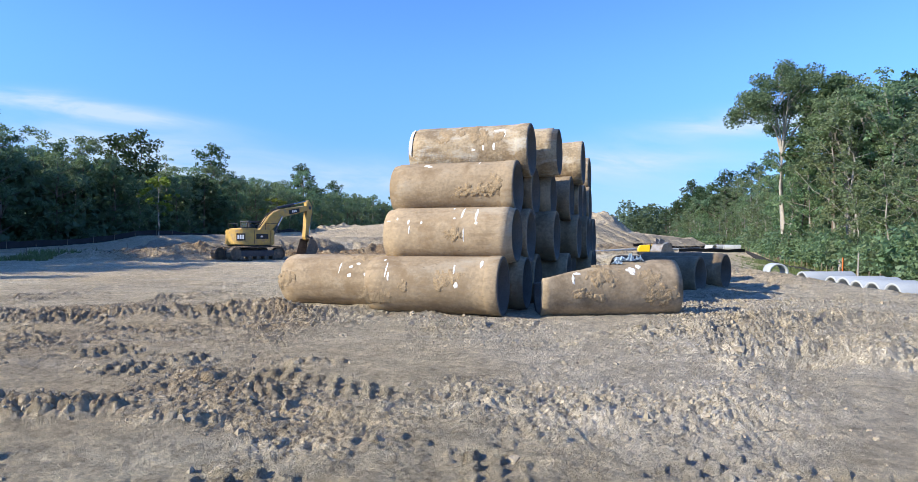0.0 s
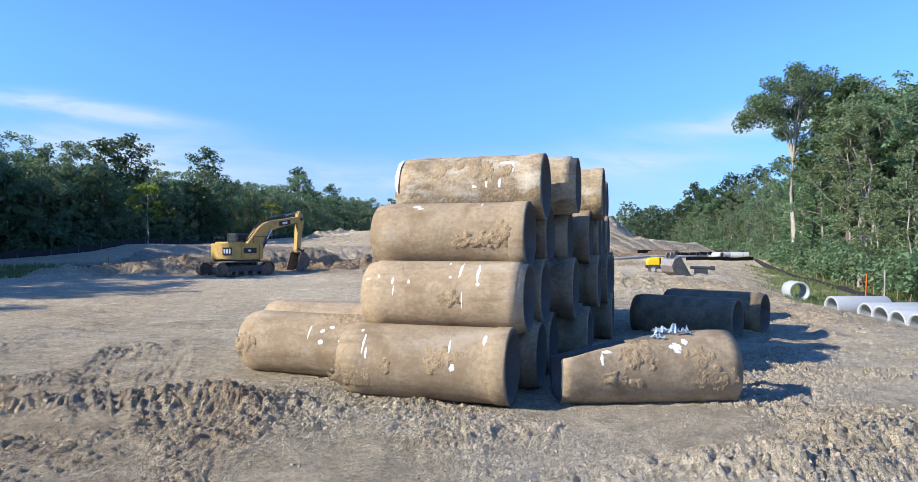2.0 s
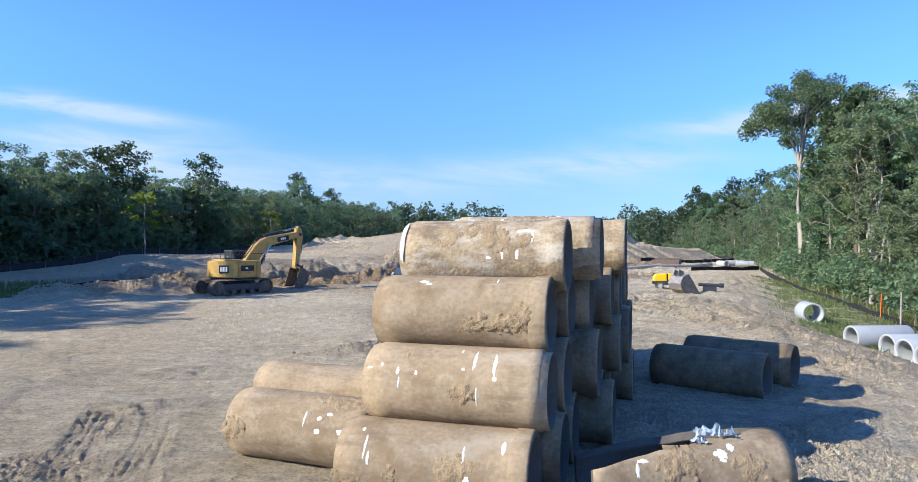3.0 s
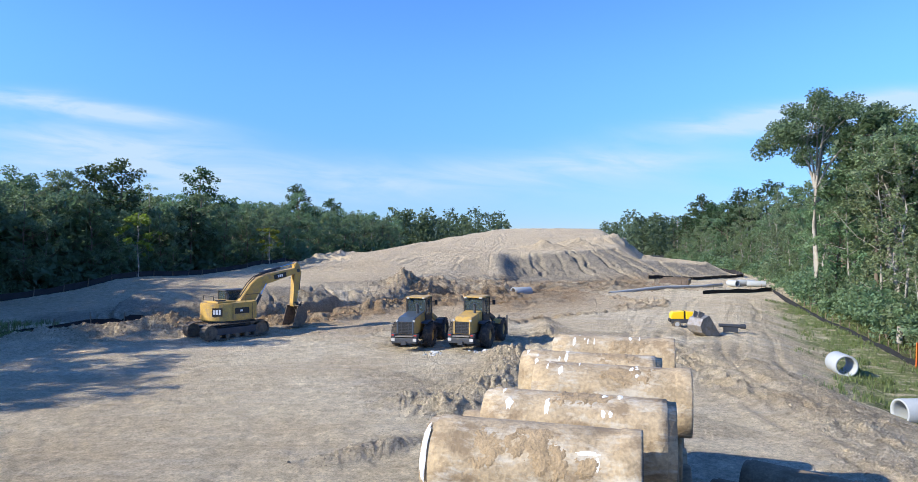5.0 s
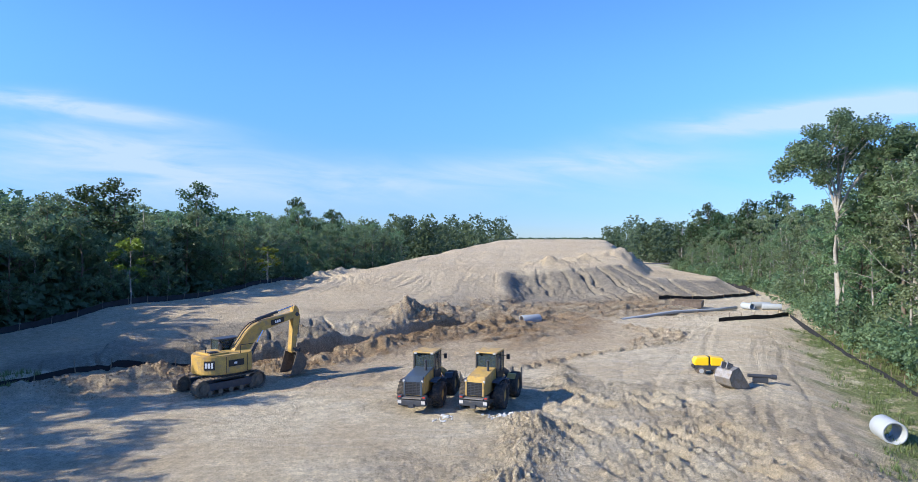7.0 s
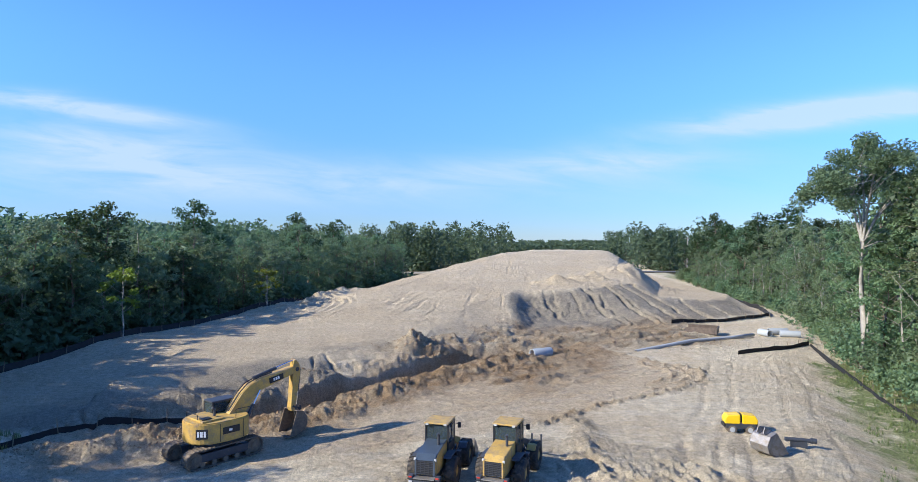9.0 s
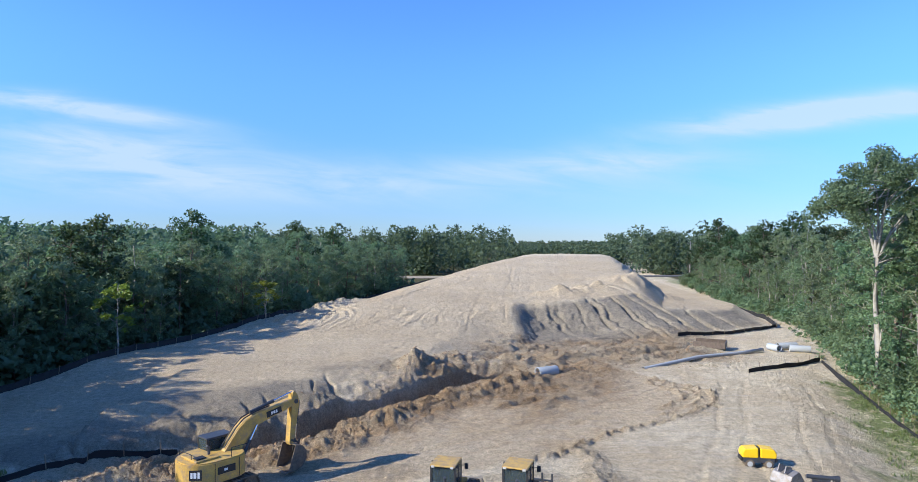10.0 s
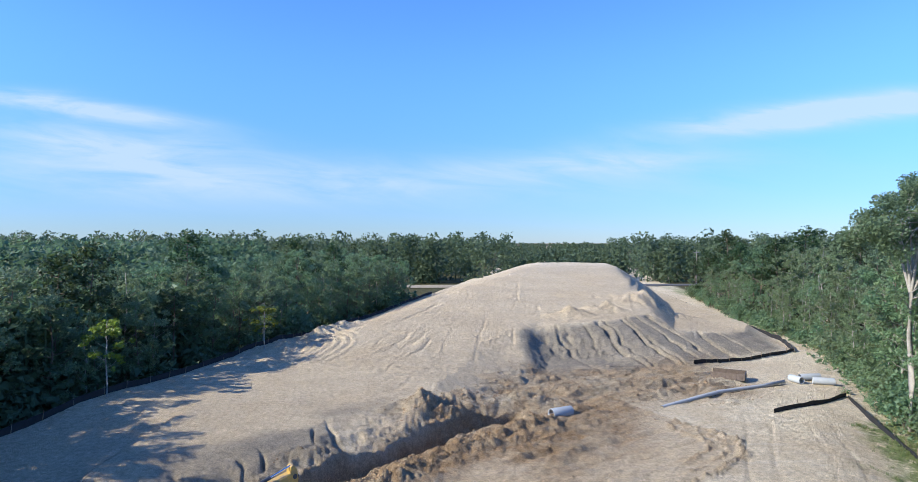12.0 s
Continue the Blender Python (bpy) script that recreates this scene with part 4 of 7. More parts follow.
def dug(x, y):
    tr, tr_s = side_of(TRENCH, x, y)
    toe, _ = side_of(TOE, x, y)
    a = np.exp(-(((tr + 2.6) / 1.3) ** 2)) * sstep(-2, 2, tr_s)
    return np.clip(a + 0.5 * mounds(x, y, TRENCH_HEAPS) + 0.5 * terrain(x, y)[1] * sstep(70, 76, y), 0, 1)


spoil_at = scatter(17000, (-30, 30), (42, 94), dug, 7)
clods("spoil_clods", "damp brown clods heaped along the trench", spoil_at, np.random.RandomState(8).gamma(1.4, 0.022, len(spoil_at)) + 0.014, M_CLOD_MUD, 9)


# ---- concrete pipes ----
# Base colour darkened to carry the pile's shadow; the alt blotches are mud.
M_PIPE_MUD_SHADE = material("muddy_shade_darkened_concrete", (0.22, 0.165, 0.105), 0.9, vary=0.3, scale=2, fine=20, bump=0.5, bump_dist=0.012, alt=(0.14, 0.10, 0.06), alt_cut=(0.45, 0.65))
# Stained brown, darkened for shade in the back rows; also the broken pipe's grey-brown.
M_PIPE_BACK = material("shade_toned_stained_concrete", (0.27, 0.205, 0.13), 0.88, vary=0.3, scale=1.6, fine=18, bump=0.35, bump_dist=0.01, alt=(0.17, 0.12, 0.07), alt_cut=(0.48, 0.66), per_object=0.15)
OD, LEN = 1.07, 2.52
AX, NX = Vector((0.957, -0.29, 0)), Vector((0.29, 0.957, 0))   # along the stacked pipes, and away from the start


def pipe_mesh(bm, length=LEN, r=OD / 2, wall=0.105, seed=0, wobble=0.0035, bell=True, seg=48):
    rng = random.Random(seed)
    body = [(0.0, r * 0.93), (0.008, r * 0.95), (0.10, r * 0.955), (0.115, r)]
    body += [(0.115 + (length - 0.36) * k / 8, r) for k in range(1, 9)]
    x = length - 0.245
    if bell:
        body += [(x + 0.002, r * 1.002), (x + 0.02, r * 1.026), (length - 0.03, r * 1.03), (length - 0.008, r * 1.02), (length, r * 0.995)]
    else:
        body += [(length - 0.12, r), (length - 0.11, r * 0.95), (length, r * 0.94)]
    inner = [(length, r - wall * 0.62), (length - 0.10, r - wall * 0.70), (length - 0.11, r - wall), (length * 0.5, r - wall), (0.0, r - wall)]
    prof = body + inner
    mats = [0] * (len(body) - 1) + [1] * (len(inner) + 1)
    revolve(bm, prof, seg, mats, wobble, seed)


def shell_patch(bm, r, x0, a0, w, h, lift, rough, seed, n=(10, 8), ragged=0.35):
    """A ragged patch lying on the outside of a pipe: w along it and h round it (metres), lift thick at its middle."""
    rng = random.Random(seed)
    off = rng.uniform(0, 90)
    grid = {}
    for i in range(n[0] + 1):
        for j in range(n[1] + 1):
            u, v = i / n[0] * 2 - 1, j / n[1] * 2 - 1
            edge = 1 + ragged * noise.noise(Vector((math.atan2(v, u) * 2.1, off, 0)))
            d = math.hypot(u, v) if max(abs(u), abs(v)) else 0
            k = max(abs(u), abs(v)) / d if d else 1
            uu, vv = u * k * edge, v * k * edge
            rim = 1 - max(abs(u), abs(v)) ** 3
            hgt = 0.002 + rim * lift * (0.5 + rough * (0.5 + noise.noise(Vector((uu * 3 + off, vv * 3, off)))))
            if rim <= 0.001:
                hgt = -0.004
            a = a0 + vv * h / 2 / r
            x = x0 + uu * w / 2
            grid[i, j] = bm.verts.new((x, -(r + hgt) * math.cos(a), (r + hgt) * math.sin(a)))
    for i in range(n[0]):
        for j in range(n[1]):
            bm.faces.new((grid[i, j], grid[i, j + 1], grid[i + 1, j + 1], grid[i + 1, j])).smooth = True


def paint_mark(parent, r, x, a, w, h, seed):
    bm = bmesh.new()
    shell_patch(bm, r, x, a, w, h, 0.003, 0.2, seed, (4, 8), 0.5)
    part("paint_mark", bm, M_PAINT, parent, "brushed white paint mark")


def mud_patch(parent, r, x, a, w, h, lift, seed):
    """A cracked crust of dried mud stuck to the outside of a pipe, thin and ragged towards its edges."""
    w, h, off = w * 1.5, h * 1.5, seed * 7.31
    nu, nv = max(8, min(44, int(w / 0.02))), max(8, min(40, int(h / 0.02)))
    bm = bmesh.new()
    grid, high = {}, {}
    for i in range(nu + 1):
        for j in range(nv + 1):
            u, v = i / nu * 2 - 1, j / nv * 2 - 1
            t = noise.fractal(Vector((u * w * 5 + off, v * h * 5, off)), 0.55, 2.1, 5)
            k = 0.62 - (u * u + v * v) * 0.9 + 0.75 * t
            high[i, j] = k
            out = r - 0.004 + max(0.0, min(1.0, k * 1.6)) * lift * (0.42 + 0.3 * t)
            aa = a + v * h / 2 / r
            grid[i, j] = (x + u * w / 2, -out * math.cos(aa), out * math.sin(aa))
    made = {}
    for i in range(nu):
        for j in range(nv):
            q = ((i, j), (i, j + 1), (i + 1, j + 1), (i + 1, j))
            if max(high[c] for c in q) > 0:
                for c in q:
                    if c not in made:
                        made[c] = bm.verts.new(grid[c])
                bm.faces.new([made[c] for c in q]).smooth = True
    tagged(part("dried_mud", bm, M_MUDLUMP, parent, "crumbly dried brown mud"), kind="stuff")


def pipe_pose(a_right, n, zc, length=LEN, spin=0.0, turn=0.0):
    """Where a pipe of the stack lies, from its right-hand end and its axis."""
    p = AX * (a_right - length) + NX * n
    return pose(p.x, p.y, zc, spin, 0, math.degrees(math.atan2(AX.y, AX.x)) + turn)


STACK = "stacked concrete pipes"
R = OD / 2
STEP = 1.08
RISE = math.sqrt(OD**2 - (STEP / 2) ** 2) + 0.006


def make_pipe(name, m, label, seed, bell=True, length=LEN, group=STACK, skin=None):
    bm = bmesh.new()
    pipe_mesh(bm, length, seed=seed, bell=bell)
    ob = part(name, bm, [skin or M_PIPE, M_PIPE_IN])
    ob.matrix_basis = m
    return tagged(ob, label, "concrete pipe", group)


PLAIN = "mud-stained tan concrete pipe in a stacked pile"
ends = {(0, 0): -2.53, (0, 1): -2.30, (0, 2): -2.27, (0, 3): -1.75, (0, 4): -2.0, (1, 0): -2.39, (1, 1): -2.32, (1, 2): -1.95, (1, 3): -2.15, (1, 4): -1.7,
        (2, 0): -2.48, (2, 1): -2.36, (2, 2): -2.14, (2, 3): -1.85, (2, 4): -1.75, (3, 0): -2.33, (3, 1): -1.93, (3, 3): -1.62, (3, 4): -2.05, (3, 6): -1.76}
rng = random.Random(4)
stack = {}
for row, count in ((0, 11), (1, 10), (2, 9), (3, 7)):
    for k in range(count):
        if row == 3 and k in (2, 5):
            continue
        a = ends.get((row, k), rng.uniform(-2.2, -1.45))
        n = 11.12 + row * STEP / 2 + k * STEP + (0.24 if row == 2 and k or row == 3 and k else 0.12 if row == 3 else 0.0)
        front = k == 0 or row == 3
        label = {0: "mud-caked tan concrete pipe with white marks under the pile", 1: "tan concrete pipe with white paint strokes in the pile", 2: "tan concrete pipe with mud along its side in the pile", 3: "tan concrete pipe crusted with mud on top of the pile"}[row] if front else PLAIN
        # Lower pipes behind the front ones get the skin with shade in its colour.
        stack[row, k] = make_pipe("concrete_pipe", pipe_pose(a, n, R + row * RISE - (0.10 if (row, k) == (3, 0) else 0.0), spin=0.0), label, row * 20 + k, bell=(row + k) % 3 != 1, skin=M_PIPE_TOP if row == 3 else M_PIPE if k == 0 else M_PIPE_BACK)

# marks and mud: distance along the pipe, angle up from its near side, length along, length round
for key, marks in {(0, 0): [(0.42, 0.62, 0.05, 0.34), (0.48, 0.35, 0.05, 0.2), (0.33, 1.05, 0.06, 0.07), (1.72, 0.62, 0.035, 0.30), (1.78, 0.08, 0.09, 0.13), (2.2, 0.9, 0.07, 0.2)],
                   (1, 0): [(0.12, 0.52, 0.10, 0.03), (0.28, 0.62, 0.06, 0.07), (0.52, 0.48, 0.07, 0.13), (0.55, 0.2, 0.03, 0.2), (0.78, 0.46, 0.06, 0.08), (1.42, 0.62, 0.05, 0.05), (1.56, 0.95, 0.055, 0.36), (1.83, 0.85, 0.055, 0.40), (1.85, 0.42, 0.06, 0.07), (1.62, 0.0, 0.03, 0.28), (1.35, 1.2, 0.05, 0.1)],
                   (2, 0): [(0.72, 1.05, 0.17, 0.06), (0.8, 0.95, 0.1, 0.05), (1.8, 1.15, 0.03, 0.14)],
                   (3, 0): [(0.05, 0.5, 0.07, 0.8), (1.42, -0.05, 0.12, 0.06), (1.62, 0.05, 0.06, 0.17), (1.84, 0.05, 0.08, 0.16), (1.95, 0.75, 0.35, 0.07), (2.05, 0.55, 0.07, 0.2), (2.36, 0.6, 0.08, 0.42)]}.items():
    for i, (x, a, w, h) in enumerate(marks):
        paint_mark(stack[key], R, x, a, w, h, 31 * key[0] + 7 * key[1] + i)
for key, marks in {(0, 0): [(0.78, 0.0, 0.17, 0.2, 0.035), (1.62, 0.35, 0.42, 0.22, 0.03), (1.5, 0.15, 0.25, 0.2, 0.03), (0.25, -0.35, 0.5, 0.25, 0.02)],
                   (1, 0): [(1.42, 0.05, 0.26, 0.24, 0.045), (0.62, 1.0, 0.06, 0.22, 0.02)],
                   (2, 0): [(1.9, -0.12, 0.75, 0.2, 0.05), (2.2, 0.1, 0.28, 0.34, 0.04), (1.45, -0.25, 0.3, 0.12, 0.03)],
                   (3, 0): [(1.3, 0.95, 0.5, 0.36, 0.022), (1.55, 0.45, 0.35, 0.3, 0.03), (0.8, 0.7, 0.3, 0.4, 0.02), (1.95, 0.45, 0.22, 0.22, 0.03)]}.items():
    for i, (x, a, w, h, lift) in enumerate(marks):
        mud_patch(stack[key], R, x, a, w, h, lift, 100 + 13 * key[0] + 5 * key[1] + i)

for key, seed in (((3, 1), 3), ((3, 3), 5), ((3, 4), 8), ((3, 6), 9), ((2, 1), 12), ((2, 2), 14)):
    rng = random.Random(seed)
    for i in range(7):
        paint_mark(stack[key], R, rng.choice((0.12, 0.3, 0.5, 0.8, 1.7)) + rng.uniform(-0.1, 0.2), rng.uniform(0.8, 1.75), rng.uniform(0.03, 0.10), rng.uniform(0.08, 0.34), 400 + seed * 10 + i)
    mud_patch(stack[key], R, rng.uniform(1.0, 1.8), rng.uniform(0.9, 1.5), 0.6, 0.35, 0.03, 500 + seed)

LOOSE = "loose concrete pipes on the ground"


def ground_pipe(x, y, yaw, seed, label, sink=0.0, bell=True, tilt=0.0, skin=None):
    c = Vector((x, y, 0))
    d = Vector((math.cos(math.radians(yaw)), math.sin(math.radians(yaw)), 0))
    p = c - d * LEN / 2
    return make_pipe("concrete_pipe", pose(p.x, p.y, ground_z(x, y) + R - sink, 0, tilt, yaw), label, seed, bell, group=LOOSE, skin=skin)


pc = ground_pipe(-2.445, 13.4, -21, 71, "tan concrete pipe with a grey patch lying beside the pile", 0.03, False)
for i, (x, a, w, h) in enumerate([(1.45, 0.55, 0.035, 0.3), (2.1, 0.3, 0.2, 0.1), (2.3, 0.5, 0.08, 0.2), (1.7, 0.6, 0.1, 0.08), (1.85, 0.75, 0.14, 0.07), (1.7, 0.25, 0.15, 0.09)]):
    paint_mark(pc, R, x, a, w, h, 210 + i)
mud_patch(pc, R, 0.2, 0.0, 0.3, 0.3, 0.03, 231)
mud_patch(pc, R, 2.0, 1.3, 0.9, 0.3, 0.04, 233)
ground_pipe(-2.85, 16.0, -19, 72, "mud-smeared concrete pipe lying on dirt beside the pile", 0.05)
ground_pipe(0.15, 22.2, -17, 73, "tan concrete pipe lying beside the pile's far end", 0.03)
ground_pipe(0.8, 23.6, -17, 74, "tan concrete pipe lying beside the pile's far end", 0.03, False)
# These two wear the skin with the pile's shadow painted in.
ground_pipe(5.75, 18.4, -38, 75, "grey-brown concrete pipe lying in the pile's shade", 0.12, skin=M_PIPE_MUD_SHADE)
ground_pipe(6.85, 19.3, -40, 76, "grey-brown concrete pipe lying in the pile's shade", 0.10, False, skin=M_PIPE_MUD_SHADE)


def broken_pipe():
    """A pipe whose upper side is smashed away towards one end."""
    bm = bmesh.new()
    n, seg, wall = 18, 40, 0.11
    outer, inner = [], []
    for i in range(n + 1):
        t = i / n
        x = t * 2.5
        cut = -0.36 + 1.25 * t + 0.07 * noise.noise(Vector((x * 3, 1, 2))) + 0.30 * max(0, (t - 0.80) / 0.20)
        # the arc runs from one broken lip, under the belly, to the other
        a0 = math.pi / 2 - max(0.05, (1 - min(1.0, cut)) * 0.95)
        span_a = math.pi * 2 - (math.pi / 2 - a0) * 2
        ro, ri = [], []
        for k in range(seg + 1):
            a = math.pi / 2 + (math.pi / 2 - a0) + span_a * k / seg
            jag = 1 + 0.004 * noise.noise(Vector((x * 4, a * 3, 5)))
            ro.append(bm.verts.new((x, R * jag * math.cos(a), R * jag * math.sin(a))))
            ri.append(bm.verts.new((x, (R - wall) * math.cos(a), (R - wall) * math.sin(a))))
        outer.append(ro)
        inner.append(ri)
    for i in range(n):
        for k in range(seg):
            bm.faces.new((outer[i][k], outer[i][k + 1], outer[i + 1][k + 1], outer[i + 1][k])).smooth = True
            f = bm.faces.new((inner[i][k], inner[i + 1][k], inner[i + 1][k + 1], inner[i][k + 1]))
            f.smooth, f.material_index = True, 1
        for k in (0, seg):
            bm.faces.new((outer[i][k], outer[i + 1][k], inner[i + 1][k], inner[i][k])).material_index = 1
    for i in (0, n):
        for k in range(seg):
            bm.faces.new((outer[i][k], inner[i][k], inner[i][k + 1], outer[i][k + 1])).material_index = 1
    bmesh.ops.recalc_face_normals(bm, faces=bm.faces[:])
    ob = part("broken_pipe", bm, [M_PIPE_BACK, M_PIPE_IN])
    ob.matrix_basis = pose(1.45, 11.62, R - 0.06, -8, 0.0, 2.0)
    tagged(ob, "broken grey-brown concrete pipe with its top smashed open", "concrete pipe", LOOSE)
    for i, (x, a, w, h) in enumerate([(0.55, 0.25, 0.06, 0.22), (0.62, 0.45, 0.2, 0.06), (1.62, 0.55, 0.16, 0.2), (1.75, 0.75, 0.12, 0.12), (1.55, 0.6, 0.1, 0.08)]):
        paint_mark(ob, R, x, a, w, h, 300 + i)
    for i, (x, a, w, h, lift) in enumerate([(1.1, 0.35, 0.5, 0.35, 0.04), (0.75, -0.25, 0.35, 0.15, 0.035), (1.0, -0.4, 0.25, 0.12, 0.03), (2.1, -0.3, 0.5, 0.3, 0.03), (1.9, 0.3, 0.4, 0.3, 0.025)]):
        mud_patch(ob, R, x, a, w, h, lift, 320 + i)
    return ob


broken_pipe()


def scrap(x, y, z, size, seed):
    """A crumpled shred of plastic sheet."""
    rng = random.Random(seed)
    bm = bmesh.new()
    n = 7
    g = [[bm.verts.new((x + (i / n - 0.5) * size * 1.6 + rng.uniform(-1, 1) * size * 0.12, y + (j / n - 0.5) * size + rng.uniform(-1, 1) * size * 0.12, z + abs(rng.gauss(0, 0.28)) * size)) for j in range(n + 1)] for i in range(n + 1)]
    for i in range(n):
        for j in range(n):
            if rng.random() > 0.12:
                bm.faces.new((g[i][j], g[i + 1][j], g[i + 1][j + 1], g[i][j + 1]))
    bmesh.ops.solidify(bm, geom=bm.faces[:], thickness=0.004)
    return tagged(part("plastic_scrap", bm, M_PLASTIC), "crumpled pale blue plastic shred on the broken pipe", "plastic scrap", "plastic scraps")


scrap(3.0, 11.55, 0.98, 0.20, 1)
scrap(3.22, 11.5, 0.99, 0.15, 2)
scrap(2.85, 11.42, 0.93, 0.12, 3)


# pale new pipes on the weedy side
def white_pipe(x, y, zc, yaw, length, label, r=0.61):
    bm = bmesh.new()
    body = [(0.0, r * 0.985), (0.02, r), (length - 0.02, r), (length, r * 0.985)]
    inner = [(length, r * 0.83), (length - 0.08, r * 0.80), (0.1, r * 0.80), (0.0, r * 0.84)]
    revolve(bm, body + inner, 44)
    ob = part("white_concrete_pipe", bm, M_WHITE)
    ob.matrix_basis = pose(x, y, zc, 0, 0, yaw)
    return tagged(ob, label, "concrete pipe", "new white pipes")


for x, y, yaw in ((16.2, 29.9, 3), (16.7, 28.4, 2), (16.45, 27.1, 4), (16.2, 25.8, 1), (16.0, 24.5, 3), (15.9, 23.2, 2)):
    white_pipe(x, y, ground_z(x + 1.0, y) + 0.46, yaw, 2.44, "new pale concrete pipe lying in a row on weedy ground", 0.5)
white_pipe(19.6, 38.7, ground_z(19.4, 39.2) + 0.45, 80, 1.35, "short new pale concrete pipe section lying alone on dirt", 0.57)


# ---- excavator ----
def track_unit(parent, y, length=4.3, h=0.92, w=0.62):
    """One crawler: the shoe belt with its grousers, the frame, and its end wheels."""
    bm = bmesh.new()
    r = h / 2
    flat = length - h
    around = 2 * flat + 2 * math.pi * r
    n = 46
    for k in range(n):
        s = around * k / n
        if s < flat:
            p, a = (-flat / 2 + s, 0.0), 0.0
        elif s < flat + math.pi * r:
            t = (s - flat) / r
            p, a = (flat / 2 + r * math.sin(t), r - r * math.cos(t)), t
        elif s < 2 * flat + math.pi * r:
            p, a = (flat / 2 - (s - flat - math.pi * r), h), math.pi
        else:
            t = (s - 2 * flat - math.pi * r) / r
            p, a = (-flat / 2 - r * math.sin(t), r + r * math.cos(t)), math.pi + t
        m = pose(p[0], y, p[1], 0, -math.degrees(a), 0)
        for c, sz in (((0, 0, 0.02), (around / n * 0.94, w, 0.04)), ((around / n * 0.3, 0, -0.02), (0.03, w, 0.05))):
            vs = add_box(bm, c, sz)
            for v in vs:
                v.co = m @ v.co
    belt = part("track", bm, M_TRACK, parent, "muddy steel crawler track")
    bm = bmesh.new()
    add_box(bm, (0, y, h * 0.5), (flat, w * 0.55, h * 0.46), bevel=0.05)
    part("track_frame", bm, M_DARK, belt)
    for sx, nm in ((-1, "sprocket"), (1, "idler")):
        bm = bmesh.new()
        add_tube(bm, (sx * flat / 2, y - w * 0.3, r), (sx * flat / 2, y + w * 0.3, r), r - 0.06, seg=20)
        add_tube(bm, (sx * flat / 2, y - w * 0.42, r), (sx * flat / 2, y + w * 0.42, r), r * 0.45, seg=14)
        part(nm, bm, M_TRACK, belt)
    for k in range(5):
        bm = bmesh.new()
        xx = -flat * 0.38 + flat * 0.76 * k / 4
        add_tube(bm, (xx, y - w * 0.36, 0.17), (xx, y + w * 0.36, 0.17), 0.14, seg=12)
        part("roller_wheel", bm, M_TRACK, belt)


def ram(parent, p0, p1, r, out=0.5):
    """A hydraulic cylinder: barrel, then its bright rod."""
    p0, p1 = Vector(p0), Vector(p1)
    bm = bmesh.new()
    add_tube(bm, p0, p0.lerp(p1, out), r)
    add_tube(bm, p0.lerp(p1, out - 0.03), p0.lerp(p1, out), r * 1.15)
    b = part("cylinder", bm, M_DARK, parent)
    bm = bmesh.new()
    add_tube(bm, p0.lerp(p1, out), p1, r * 0.55)
    part("rod", bm, M_CHROME, b, "bright chrome piston rod")


def panel(parent, name, mat, c, s, rot=None, label="", bevel=0.0):
    bm = bmesh.new()
    add_box(bm, c, s, rot, bevel)
    return part(name, bm, mat, parent, label)


def beam(parent, name, mat, profile, y0, y1, label="", bevel=0.02):
    bm = bmesh.new()
    add_prism(bm, profile, y0, y1, bevel)
    return part(name, bm, mat, parent, label)


def decal(parent, c, s, rot, bars):
    """A dark plate with plain white blocks on it."""
    p = panel(parent, "decal_plate", M_BLACK, c, s, rot, "dark maker's plate with white blocks")
    m = pose(*c, *rot)
    for u, w, h in bars:
        bm = bmesh.new()
        vs = add_box(bm, (u, -s[1] / 2 - 0.004, 0), (w, 0.008, h))
        for v in vs:
            v.co = m @ v.co
        part("decal_block", bm, M_LOGO, p)


